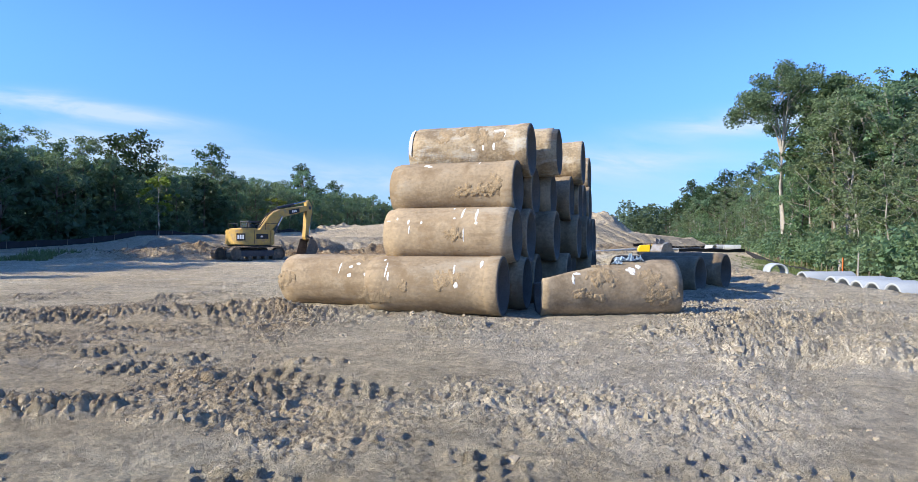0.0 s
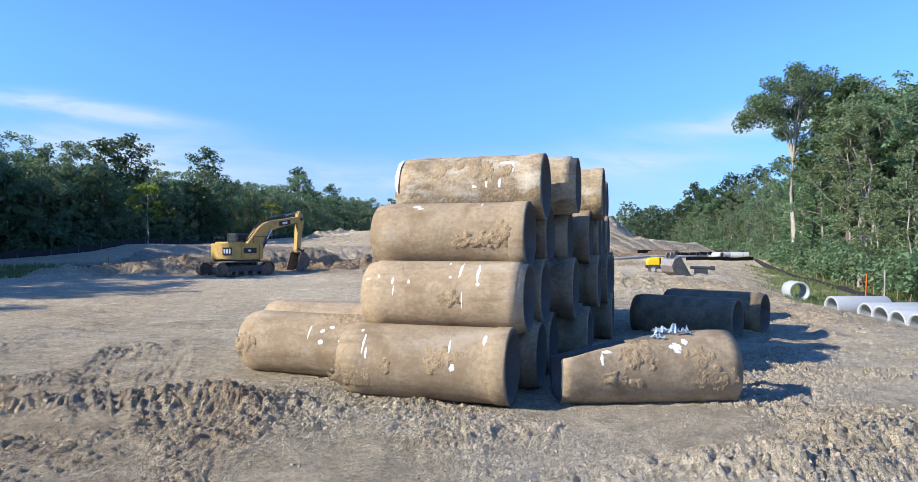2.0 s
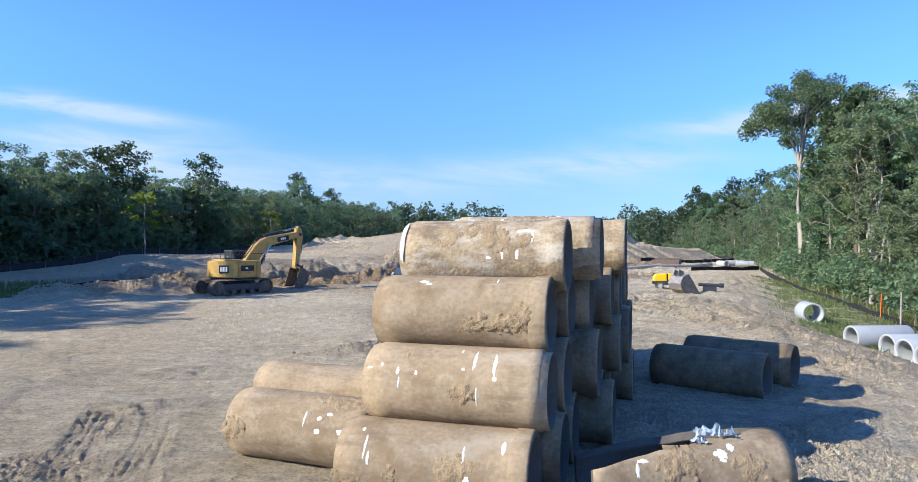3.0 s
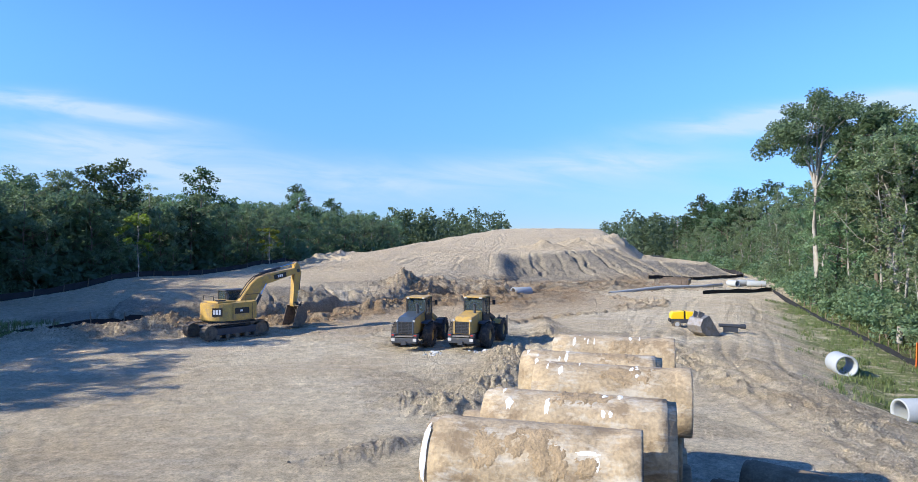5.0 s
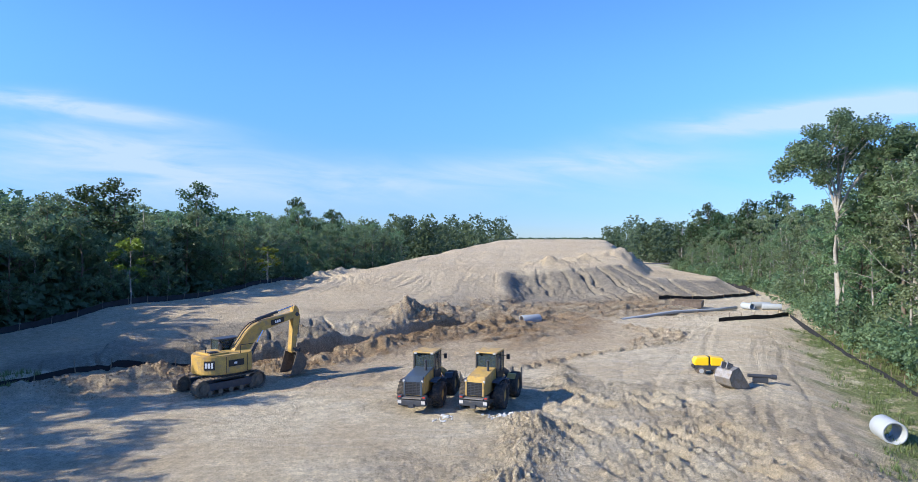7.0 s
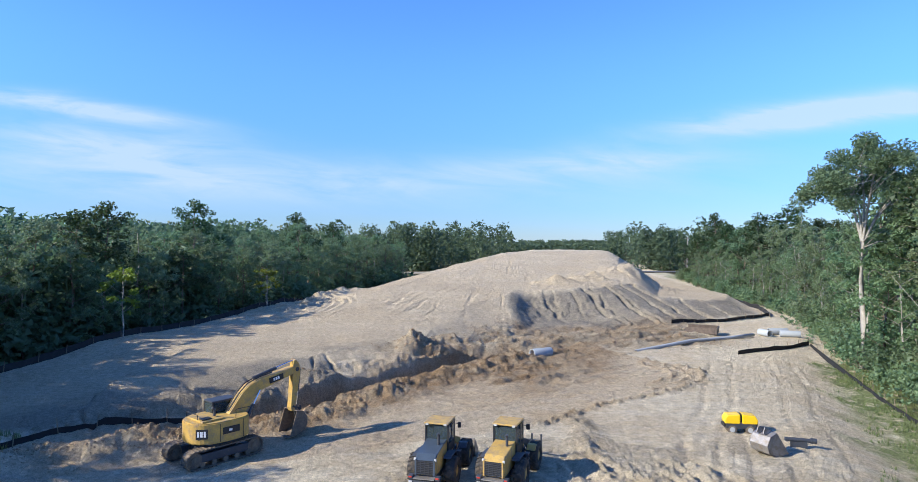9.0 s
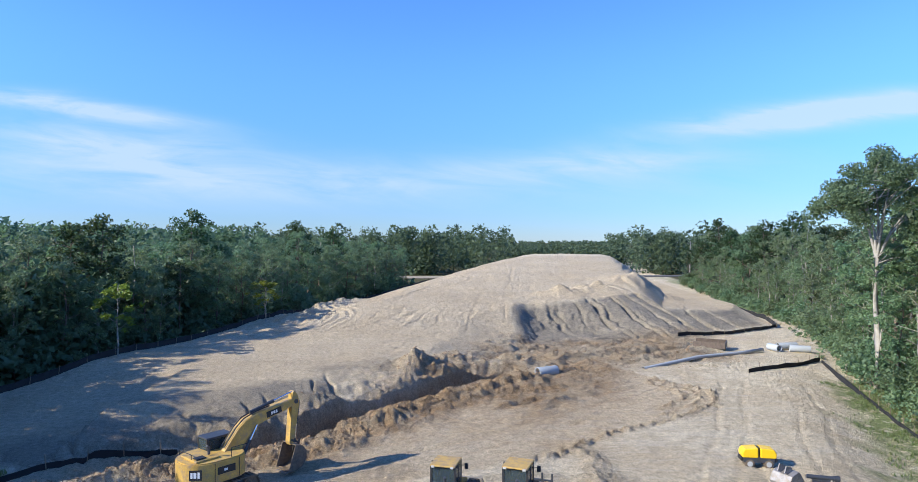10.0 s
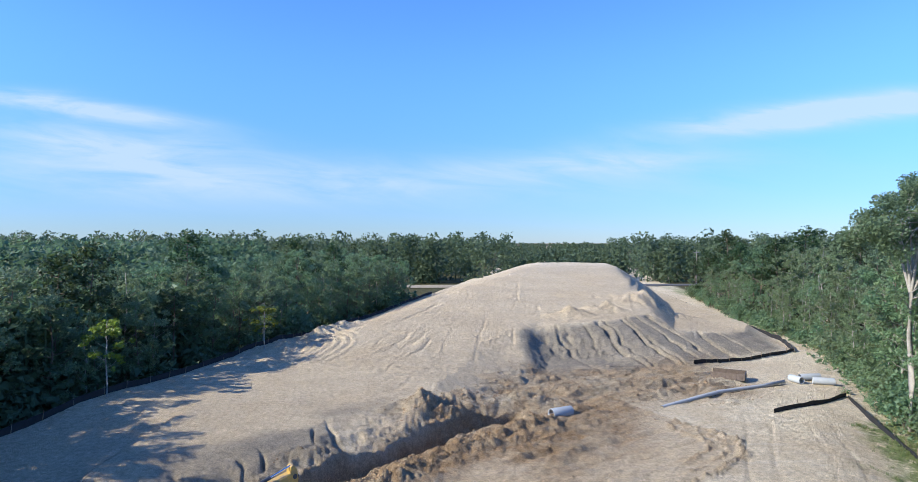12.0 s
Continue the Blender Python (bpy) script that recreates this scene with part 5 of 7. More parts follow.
def excavator(x, y, z, yaw):
    ex = thing("excavator", pose(x, y, z, 0, 0, yaw), "dusty yellow crawler excavator with its bucket resting by the trench", "excavator")
    for side in (-1.05, 1.05):
        track_unit(ex, side)
    bm = bmesh.new()
    add_box(bm, (0, 0, 0.62), (1.7, 1.6, 0.34), bevel=0.06)
    add_tube(bm, (0, 0, 0.75), (0, 0, 1.0), 0.62, seg=24)
    part("undercarriage", bm, M_DARK, ex)
    # the house: one rounded drum, short behind, with doors cut into its sides
    def house(z0, z1, grow, name, mat, label=""):
        outline = []
        for k in range(40):
            a = 2 * math.pi * k / 40
            c, q = math.cos(a), math.sin(a)
            px = (1.70 if c > 0 else 1.52) * math.copysign(abs(c) ** (0.45 if c > 0 else 0.95), c)
            py = 1.36 * math.copysign(abs(q) ** 0.78, q)
            outline.append((px * grow, py * grow))
        bm = bmesh.new()
        lo = [bm.verts.new((px, py, z0)) for px, py in outline]
        hi = [bm.verts.new((px, py, z1)) for px, py in outline]
        fs = [bm.faces.new(lo), bm.faces.new(hi[::-1])]
        for i in range(40):
            j = (i + 1) % 40
            fs.append(bm.faces.new((lo[i], hi[i], hi[j], lo[j])))
        bmesh.ops.recalc_face_normals(bm, faces=fs)
        bmesh.ops.bevel(bm, geom=[e for e in bm.edges if abs(e.verts[0].co.z - e.verts[1].co.z) < 0.01], offset=0.06, segments=2, affect="EDGES")
        return part(name, bm, mat, ex, label)

    house(1.06, 2.14, 1.0, "body", M_YELLOW, "rounded yellow body and counterweight")
    house(0.96, 1.08, 0.93, "turntable", M_DARK)
    panel(ex, "engine_hood", M_YELLOW, (-0.5, -0.1, 2.18), (1.2, 1.6, 0.12), bevel=0.05)
    panel(ex, "hood_vent", M_BLACK, (-0.75, -0.55, 2.28), (0.5, 0.4, 0.05))
    decal(ex, (-1.17, -0.965, 1.62), (0.6, 0.03, 0.5), (0, 0, -42), [(-0.18, 0.10, 0.28), (-0.02, 0.13, 0.28), (0.15, 0.10, 0.30)])
    decal(ex, (0.25, -1.368, 1.66), (0.95, 0.02, 0.36), (0, 0, 0), [(-0.05, 0.18, 0.12)])
    for bx in (-0.36, 0.95):
        panel(ex, "door_seam", M_BLACK, (bx, -1.355, 1.6), (0.02, 0.02, 0.95))
    # cab on the far side
    cab = panel(ex, "cab", M_DARK, (0.95, 0.9, 1.55), (1.55, 0.92, 0.75), bevel=0.05)
    panel(cab, "roof", M_DARK, (0.9, 0.9, 2.76), (1.5, 0.94, 0.10), bevel=0.04)
    for px in (0.22, 1.62):
        for py in (0.48, 1.32):
            panel(cab, "pillar", M_BLACK, (px, py, 2.3), (0.09, 0.08, 0.86))
    for c, s in (((0.92, 0.47, 2.3), (1.3, 0.015, 0.78)), ((0.92, 1.33, 2.3), (1.3, 0.015, 0.78)), ((0.2, 0.9, 2.3), (0.015, 0.78, 0.78)), ((1.64, 0.9, 2.3), (0.015, 0.78, 0.78))):
        panel(cab, "window", M_GLASS, c, s)
    panel(cab, "seat", M_BLACK, (0.8, 0.9, 2.2), (0.5, 0.5, 0.7), bevel=0.08)
    bm = bmesh.new()
    add_tube(bm, (-0.2, -0.45, 2.3), (-0.2, -0.45, 2.62), 0.07)
    add_tube(bm, (-0.2, -0.45, 2.62), (-0.32, -0.45, 2.74), 0.07)
    part("exhaust", bm, M_DARK, ex)
    for pts in ([(1.6, -1.2, 2.1), (1.6, -1.2, 2.6), (0.6, -1.2, 2.6), (0.6, -1.2, 2.1)], [(-1.2, 0.6, 2.3), (-1.2, 0.6, 2.55), (-1.2, -0.6, 2.55), (-1.2, -0.6, 2.3)]):
        bm = bmesh.new()
        for a, b in zip(pts, pts[1:]):
            add_tube(bm, a, b, 0.02, seg=6)
        part("handrail", bm, M_BLACK, ex)
    # boom, stick and bucket, in the plane of the house
    boom_top = [(0.55, 1.75), (0.8, 2.2), (1.5, 3.08), (1.95, 3.46), (2.6, 3.7), (4.95, 4.08), (5.2, 4.0)]
    boom_low = [(5.22, 3.76), (4.9, 3.68), (2.8, 3.12), (2.4, 2.86), (1.55, 1.85), (1.1, 1.5)]
    boom = beam(ex, "boom", M_YELLOW, boom_top + boom_low, -0.27, 0.27, "yellow gooseneck boom")
    decal(boom, (3.7, -0.285, 3.6), (0.95, 0.02, 0.32), (0, -10, 0), [(-0.15, 0.1, 0.16), (0.0, 0.12, 0.16), (0.15, 0.1, 0.16)])
    for yy in (-0.13, 0.13):
        bm = bmesh.new()
        pts = [(0.78, yy, 2.3), (1.48, yy, 3.2), (1.95, yy, 3.6), (2.7, yy, 3.83), (3.5, yy, 3.96)]
        for a, b in zip(pts, pts[1:]):
            add_tube(bm, a, b, 0.035, seg=7)
        part("hose", bm, M_BLACK, boom)
    for yy in (-0.36, 0.36):
        ram(ex, (1.55, yy, 1.35), (2.6, yy, 3.15), 0.09, 0.6)
    ram(ex, (2.35, 0, 3.8), (5.05, 0, 4.42), 0.09, 0.55)
    stick = beam(ex, "stick", M_YELLOW, [(4.93, 3.75), (4.96, 4.4), (5.1, 4.5), (5.34, 4.2), (5.42, 3.7), (5.04, 1.5), (4.84, 1.45), (4.76, 1.65)], -0.20, 0.20, "yellow dipper stick")
    bm = bmesh.new()
    add_tube(bm, (5.15, -0.29, 3.9), (5.15, 0.29, 3.9), 0.13)
    part("pin", bm, M_DARK, stick)
    ram(ex, (5.5, 0, 3.85), (5.26, 0, 1.75), 0.08, 0.62)
    bm = bmesh.new()
    for yy in (-0.2, 0.2):
        add_box(bm, (5.15, yy, 1.62), (0.62, 0.05, 0.12), (0, 25, 0))
        add_box(bm, (5.35, yy, 1.35), (0.10, 0.05, 0.7), (0, 10, 0))
    part("linkage", bm, M_DARK, ex)
    # bucket: a curved shell between two side plates
    arc = [(4.78 + 0.10, 1.55), (5.35, 1.42), (5.62, 1.05), (5.62, 0.62), (5.35, 0.25), (4.88, 0.08), (4.42, 0.12)]
    inn = [(px - 0.05 * (1 if px > 5 else 0.4), pz + (0.05 if pz < 0.7 else -0.03)) for px, pz in arc]
    bm = bmesh.new()
    o0 = [[bm.verts.new((px, yy, pz)) for px, pz in arc] for yy in (-0.62, 0.62)]
    i0 = [[bm.verts.new((px, yy, pz)) for px, pz in inn] for yy in (-0.62, 0.62)]
    for k in range(len(arc) - 1):
        bm.faces.new((o0[0][k], o0[0][k + 1], o0[1][k + 1], o0[1][k]))
        bm.faces.new((i0[0][k], i0[1][k], i0[1][k + 1], i0[0][k + 1]))
    for k in (0, len(arc) - 1):
        bm.faces.new((o0[0][k], o0[1][k], i0[1][k], i0[0][k]))
    bucket = part("bucket", bm, M_TRACK, ex, "muddy steel digging bucket")
    for yy in (-0.62, 0.60):
        beam(bucket, "side_plate", M_TRACK, arc, yy, yy + 0.03, bevel=0.004)
    for k in range(5):
        panel(bucket, "tooth", M_STEEL, (4.33, -0.52 + 0.26 * k, 0.10), (0.26, 0.09, 0.07), (0, -6, 0))
    return ex


excavator(-15.1, 45.3, ground_z(-15.1, 45.3) + 0.06, 50)


# ---- wheel loaders ----
def wheel(parent, x, y, r=0.77, w=0.56, rim=M_YELLOW):
    bm = bmesh.new()
    prof = [(-w / 2, r * 0.52), (-w / 2, r * 0.80), (-w * 0.42, r * 0.93), (-w * 0.25, r * 0.985), (w * 0.25, r * 0.985), (w * 0.42, r * 0.93), (w / 2, r * 0.80), (w / 2, r * 0.52)]
    revolve(bm, prof, 32)
    for k in range(20):
        for side in (-1, 1):
            a = 2 * math.pi * (k + (0.5 if side > 0 else 0)) / 20
            m = Matrix.Rotation(a, 4, "X") @ pose(side * w * 0.23, 0, r * 0.985, 0, 0, side * 32)
            vs = add_box(bm, (0, 0, 0), (w * 0.46, 0.085, 0.06))
            for v in vs:
                v.co = m @ v.co
    turn = pose(x, y, r, 0, 0, 90)
    bmesh.ops.transform(bm, matrix=turn, verts=bm.verts[:])
    hub = new("wheel")
    hub.parent = parent
    part("tyre", bm, M_RUBBER, hub, "dusty lugged rubber tyre")
    bm = bmesh.new()
    d = 1 if y > 0 else -1
    add_tube(bm, (x, y - w * 0.3, r), (x, y + w * 0.3, r), r * 0.53, seg=24)
    add_tube(bm, (x, y + d * w * 0.28, r), (x, y + d * w * 0.42, r), r * 0.26, seg=16)
    part("rim", bm, rim, hub, "yellow steel wheel rim")


def loader(x, y, z, yaw, label, hood_mat, forks):
    ld = thing("wheel_loader", pose(x, y, z, 0, 0, yaw), label, "wheel loader", "parked loaders")
    for wx in (0.0, 2.95):
        for wy in (-1.02, 1.02):
            wheel(ld, wx, wy)
    panel(ld, "rear_frame", M_DARK, (-0.25, 0, 0.82), (2.6, 0.95, 0.5), bevel=0.05)
    panel(ld, "front_frame", M_YELLOW, (2.6, 0, 0.95), (1.5, 0.8, 0.7), bevel=0.06)
    for wx in (0.0, 2.95):
        bm = bmesh.new()
        add_tube(bm, (wx, -0.85, 0.68), (wx, 0.85, 0.68), 0.2)
        part("axle", bm, M_DARK, ld)
    # engine hood sloping down to the grille
    hood = beam(ld, "engine_hood", M_YELLOW, [(-1.62, 1.0), (-1.66, 1.75), (-1.3, 2.0), (0.55, 2.22), (0.6, 1.0)], -0.56, 0.56, bevel=0.07)
    bm = bmesh.new()
    add_prism(bm, [(-1.55, 1.86), (-1.28, 2.03), (0.5, 2.245), (0.5, 2.15)], -0.54, 0.54, 0.03)
    part("hood_top", bm, hood_mat, hood)
    g = panel(ld, "grille", M_BLACK, (-1.665, 0, 1.42), (0.05, 0.9, 0.72))
    for k in range(8):
        panel(g, "grille_bar", M_DARK, (-1.70, 0, 1.10 + 0.09 * k), (0.03, 0.9, 0.022))
    for k in range(5):
        panel(g, "grille_bar", M_DARK, (-1.715, -0.44 + 0.22 * k, 1.42), (0.015, 0.025, 0.72))
    bm = bmesh.new()
    add_prism(bm, [(-1.685, 1.79), (-1.60, 1.80), (-1.27, 2.035), (-1.32, 2.045)], -0.5, 0.5)
    part("hood_nose", bm, hood_mat, hood)
    for sy in (-1, 1):
        panel(g, "grille_post", hood_mat, (-1.69, sy * 0.485, 1.42), (0.07, 0.09, 0.8), bevel=0.015)
        panel(ld, "work_lamp", M_LAMP, (-1.64, sy * 0.53, 1.83), (0.07, 0.13, 0.13), bevel=0.02)
    # counterweight bumper with lamps
    bump = panel(ld, "counterweight", M_DARK, (-1.72, 0, 0.66), (0.5, 1.56, 0.34), bevel=0.06)
    panel(bump, "tread_plate", M_STEEL, (-1.72, 0, 0.92), (0.5, 1.1, 0.05), label="steel tread plate")
    panel(bump, "hitch", M_DARK, (-1.95, 0, 0.52), (0.2, 0.3, 0.22))
    for sy in (-1, 1):
        panel(bump, "corner_post", M_DARK, (-1.75, sy * 0.70, 0.95), (0.34, 0.26, 0.2), bevel=0.04)
        panel(bump, "reflector", M_LAMP, (-1.975, sy * 0.68, 0.72), (0.02, 0.22, 0.18))
        panel(bump, "tail_lamp", M_RED, (-1.925, sy * 0.70, 0.99), (0.02, 0.16, 0.07))
        fen = beam(ld, "rear_fender", M_DARK, [(-0.55, 1.56), (-0.35, 1.66), (0.62, 1.66), (0.95, 1.3), (0.88, 1.28), (0.6, 1.61), (-0.33, 1.61)], sy * 0.62, sy * 1.05, bevel=0.01)
        beam(ld, "front_fender", M_YELLOW if forks else M_DARK, [(2.2, 1.25), (2.45, 1.5), (3.3, 1.5), (3.3, 1.43), (2.5, 1.42), (2.28, 1.22)], sy * 0.72, sy * 1.2, bevel=0.01)
        bm = bmesh.new()
        for k in range(4):
            add_box(bm, (1.15, sy * 1.02, 0.55 + 0.3 * k), (0.4, 0.25, 0.04))
        for xx in (0.96, 1.34):
            add_box(bm, (xx, sy * 1.02, 1.0), (0.03, 0.24, 1.0))
        part("ladder", bm, M_DARK, ld)
    # cab
    cab = panel(ld, "cab", M_BLACK, (1.15, 0, 1.72), (1.35, 1.3, 0.5), bevel=0.05)
    panel(cab, "roof", M_YELLOW, (1.1, 0, 3.11), (1.5, 1.34, 0.10), bevel=0.05, label="yellow cab roof")
    for px in (0.5, 1.75):
        for py in (-0.62, 0.62):
            panel(cab, "pillar", M_BLACK, (px, py, 2.5), (0.09, 0.09, 1.12))
    panel(cab, "pillar", M_BLACK, (1.15, -0.63, 2.5), (0.06, 0.07, 1.12))
    panel(cab, "pillar", M_BLACK, (1.15, 0.63, 2.5), (0.06, 0.07, 1.12))
    for c, s in (((0.49, 0, 2.5), (0.015, 1.14, 1.06)), ((1.77, 0, 2.5), (0.015, 1.14, 1.06)), ((1.13, -0.64, 2.5), (1.16, 0.015, 1.06)), ((1.13, 0.64, 2.5), (1.16, 0.015, 1.06))):
        panel(cab, "window", M_GLASS, c, s)
    panel(cab, "seat", M_BLACK, (1.05, 0, 2.15), (0.5, 0.52, 0.2), bevel=0.05)
    panel(cab, "seat_back", M_BLACK, (0.85, 0, 2.45), (0.14, 0.5, 0.7), bevel=0.05)
    bm = bmesh.new()
    add_tube(bm, (1.55, 0, 1.95), (1.42, 0, 2.4), 0.04)
    add_tube(bm, (1.40, -0.18, 2.42), (1.40, 0.18, 2.42), 0.03)
    part("steering_column", bm, M_BLACK, cab)
    for sy in (-1, 1):
        bm = bmesh.new()
        add_tube(bm, (1.72, sy * 0.66, 2.75), (1.85, sy * 0.86, 2.75), 0.02, seg=6)
        arm = part("mirror_arm", bm, M_BLACK, cab)
        panel(arm, "mirror", M_BLACK, (1.87, sy * 0.9, 2.68), (0.08, 0.2, 0.32), bevel=0.03)
        panel(cab, "roof_lamp", M_LAMP, (0.34, sy * 0.5, 3.08), (0.06, 0.16, 0.1))
    bm = bmesh.new()
    add_tube(bm, (-0.15, -0.28, 2.1), (-0.15, -0.28, 2.62), 0.075)
    add_tube(bm, (-0.15, -0.28, 2.62), (-0.22, -0.28, 2.78), 0.075)
    part("exhaust", bm, M_DARK, ld)
    # lift arms and tool
    for sy in (-1, 1):
        beam(ld, "lift_arm", M_YELLOW if not forks else M_DARK, [(1.95, 1.75), (2.15, 1.95), (3.2, 1.55), (4.1, 0.62), (4.05, 0.35), (3.85, 0.35), (3.0, 1.15)], sy * 0.55 - 0.06, sy * 0.55 + 0.06)
        ram(ld, (2.2, sy * 0.4, 0.9), (3.2, sy * 0.5, 1.35), 0.08)
    ram(ld, (2.15, 0, 1.85), (3.4, 0, 1.55), 0.09)
    if forks:
        tool = panel(ld, "fork_carriage", M_DARK, (4.25, 0, 0.55), (0.1, 2.3, 0.12))
        panel(tool, "carriage_bar", M_DARK, (4.25, 0, 1.15), (0.1, 2.3, 0.12))
        for yy in (-1.1, -0.55, 0.55, 1.1):
            panel(tool, "upright", M_DARK, (4.25, yy, 0.9), (0.09, 0.09, 1.35))
        for yy in (-0.5, 0.5):
            panel(tool, "fork", M_STEEL, (4.95, yy, 0.14), (1.4, 0.14, 0.07))
    else:
        arc = [(4.0, 1.28), (3.92, 0.85), (4.02, 0.4), (4.3, 0.1), (5.1, 0.04)]
        bm = bmesh.new()
        add_prism(bm, arc + [(5.1, 0.07), (4.33, 0.15), (4.07, 0.43), (3.97, 0.85), (4.05, 1.27)], -1.3, 1.3)
        tool = part("bucket", bm, M_STEEL, ld, "scuffed steel loader bucket")
        for yy in (-1.3, 1.27):
            beam(tool, "side_plate", M_STEEL, arc + [(4.55, 0.85)], yy, yy + 0.03, bevel=0.004)
    ld.scale = (0.91, 0.91, 0.88)
    return ld


loader(-3.15, 41.8, ground_z(-3.15, 41.8), 76, "yellow wheel loader with a blue-grey hood and bucket, parked", M_BLUEGREY, False)
loader(0.1, 41.4, ground_z(0.1, 41.4), 70, "faded yellow wheel loader with pallet forks, parked", M_YELLOW, True)


# ---- trench roller, spare bucket and small gear ----
def trench_roller(x, y, yaw):
    tr = thing("trench_roller", pose(x, y, ground_z(x, y), 0, 0, yaw), "bright yellow remote-controlled trench roller on padded drums", "roller")
    for dx in (-0.52, 0.52):
        bm = bmesh.new()
        add_tube(bm, (dx, -0.40, 0.27), (dx, 0.40, 0.27), 0.24, seg=24)
        for row in range(4):
            for k in range(12):
                a = 2 * math.pi * (k + row % 2 * 0.5) / 12
                vs = add_box(bm, (0, -0.30 + row * 0.2, 0.25), (0.07, 0.12, 0.06))
                m = pose(dx, 0, 0.27) @ Matrix.Rotation(a, 4, "Y")
                for v in vs:
                    v.co = m @ v.co
        d = part("drum", bm, M_TRACK, tr, "padded steel drum")
        bm = bmesh.new()
        add_tube(bm, (dx, -0.425, 0.27), (dx, -0.40, 0.27), 0.15, seg=18)
        part("drum_hub", bm, M_DRAIN, d, "pale drum hub")
    panel(tr, "chassis", M_DARK, (0, 0, 0.52), (1.75, 0.74, 0.36), bevel=0.05)
    for sx, n in ((-1, "front_hood"), (1, "rear_hood")):
        bm = bmesh.new()
        add_prism(bm, [(sx * 0.06, 0.62), (sx * 0.93, 0.62), (sx * 0.95, 0.88), (sx * 0.80, 1.12), (sx * 0.06, 1.18)], -0.40, 0.40, 0.06)
        part(n, bm, M_YELLOW_B, tr, "bright yellow plastic hood")
    panel(tr, "joint", M_BLACK, (0, 0, 0.85), (0.14, 0.5, 0.62))
    for sx in (-1, 1):
        panel(tr, "bumper", M_BLACK, (sx * 0.95, 0, 0.5), (0.10, 0.7, 0.2), bevel=0.03)
    return tr


trench_roller(15.1, 49.9, -8)


def spare_bucket(x, y, yaw, label, w=1.5, s=1.0, mat=M_STEEL):
    b = thing("digging_bucket", pose(x, y, ground_z(x, y), 0, 0, yaw), label, "bucket", "loose buckets")
    arc = [(0.0, 0.0), (0.9, 0.02), (1.35, 0.25), (1.5, 0.62), (1.3, 1.0), (0.85, 1.15)]
    arc = [(px * s, pz * s) for px, pz in arc]
    bm = bmesh.new()
    inner = [(px - (0.05 if px > 1 else 0), pz + (0.05 if pz < 0.6 else -0.04)) for px, pz in arc]
    add_prism(bm, arc + inner[::-1], -w / 2, w / 2)
    shell = part("shell", bm, mat, b, smooth=False)
    for yy in (-w / 2, w / 2 - 0.03):
        beam(b, "side_plate", mat, arc, yy, yy + 0.03, bevel=0.004)
    for k in range(5):
        panel(b, "tooth", mat, (-0.1 * s, -w * 0.42 + w * 0.21 * k, 0.03), (0.25 * s, 0.09, 0.06))
    for yy in (-0.2, 0.2):
        panel(b, "hanger_ear", mat, (1.15 * s, yy, 1.18 * s), (0.4 * s, 0.05, 0.32 * s), (0, -20, 0))
    return b


spare_bucket(15.7, 46.2, 205, "scuffed grey digging bucket lying on the dirt", 1.15, 1.15)


def simple(name, bm, mat, label, category, group=""):
    ob = part(name, bm, mat)
    return tagged(ob, label, category, group)


bm = bmesh.new()
zz = ground_z(17.0, 46.7)
add_tube(bm, (16.3, 46.9, zz + 0.42), (17.9, 46.6, zz + 0.36), 0.11, seg=14)
add_tube(bm, (17.6, 46.65, zz + 0.37), (17.9, 46.6, zz + 0.36), 0.15, seg=14)
add_box(bm, (17.0, 46.75, zz + 0.13), (0.9, 0.12, 0.34), (0, 0, -10), 0.02)
simple("steel_cylinder", bm, M_DARK, "dark steel ram lying on a block beside the bucket", "cylinder")

bm = bmesh.new()
zz = ground_z(24.9, 41.0)
add_box(bm, (24.9, 41.0, zz + 0.7), (0.09, 0.05, 1.6), (0, 3, 20), 0.01)
simple("marker_stake", bm, M_ORANGE, "bright orange survey stake in the weeds", "stake")
bm = bmesh.new()
zz = ground_z(24.3, 38.5)
add_tube(bm, (24.3, 38.5, zz - 0.2), (24.35, 38.5, zz + 1.9), 0.05, 0.04, seg=9)
simple("wooden_post", bm, M_POLE, "grey wooden post at the edge of the weeds", "post")
bm = bmesh.new()
zz = ground_z(30.2, 50)
add_tube(bm, (30.2, 50, zz - 0.2), (30.25, 50.0, zz + 1.2), 0.22, 0.17, seg=12)
simple("tree_stump", bm, M_BARK_PALE, "pale grey tree stump among green shrubs", "stump")


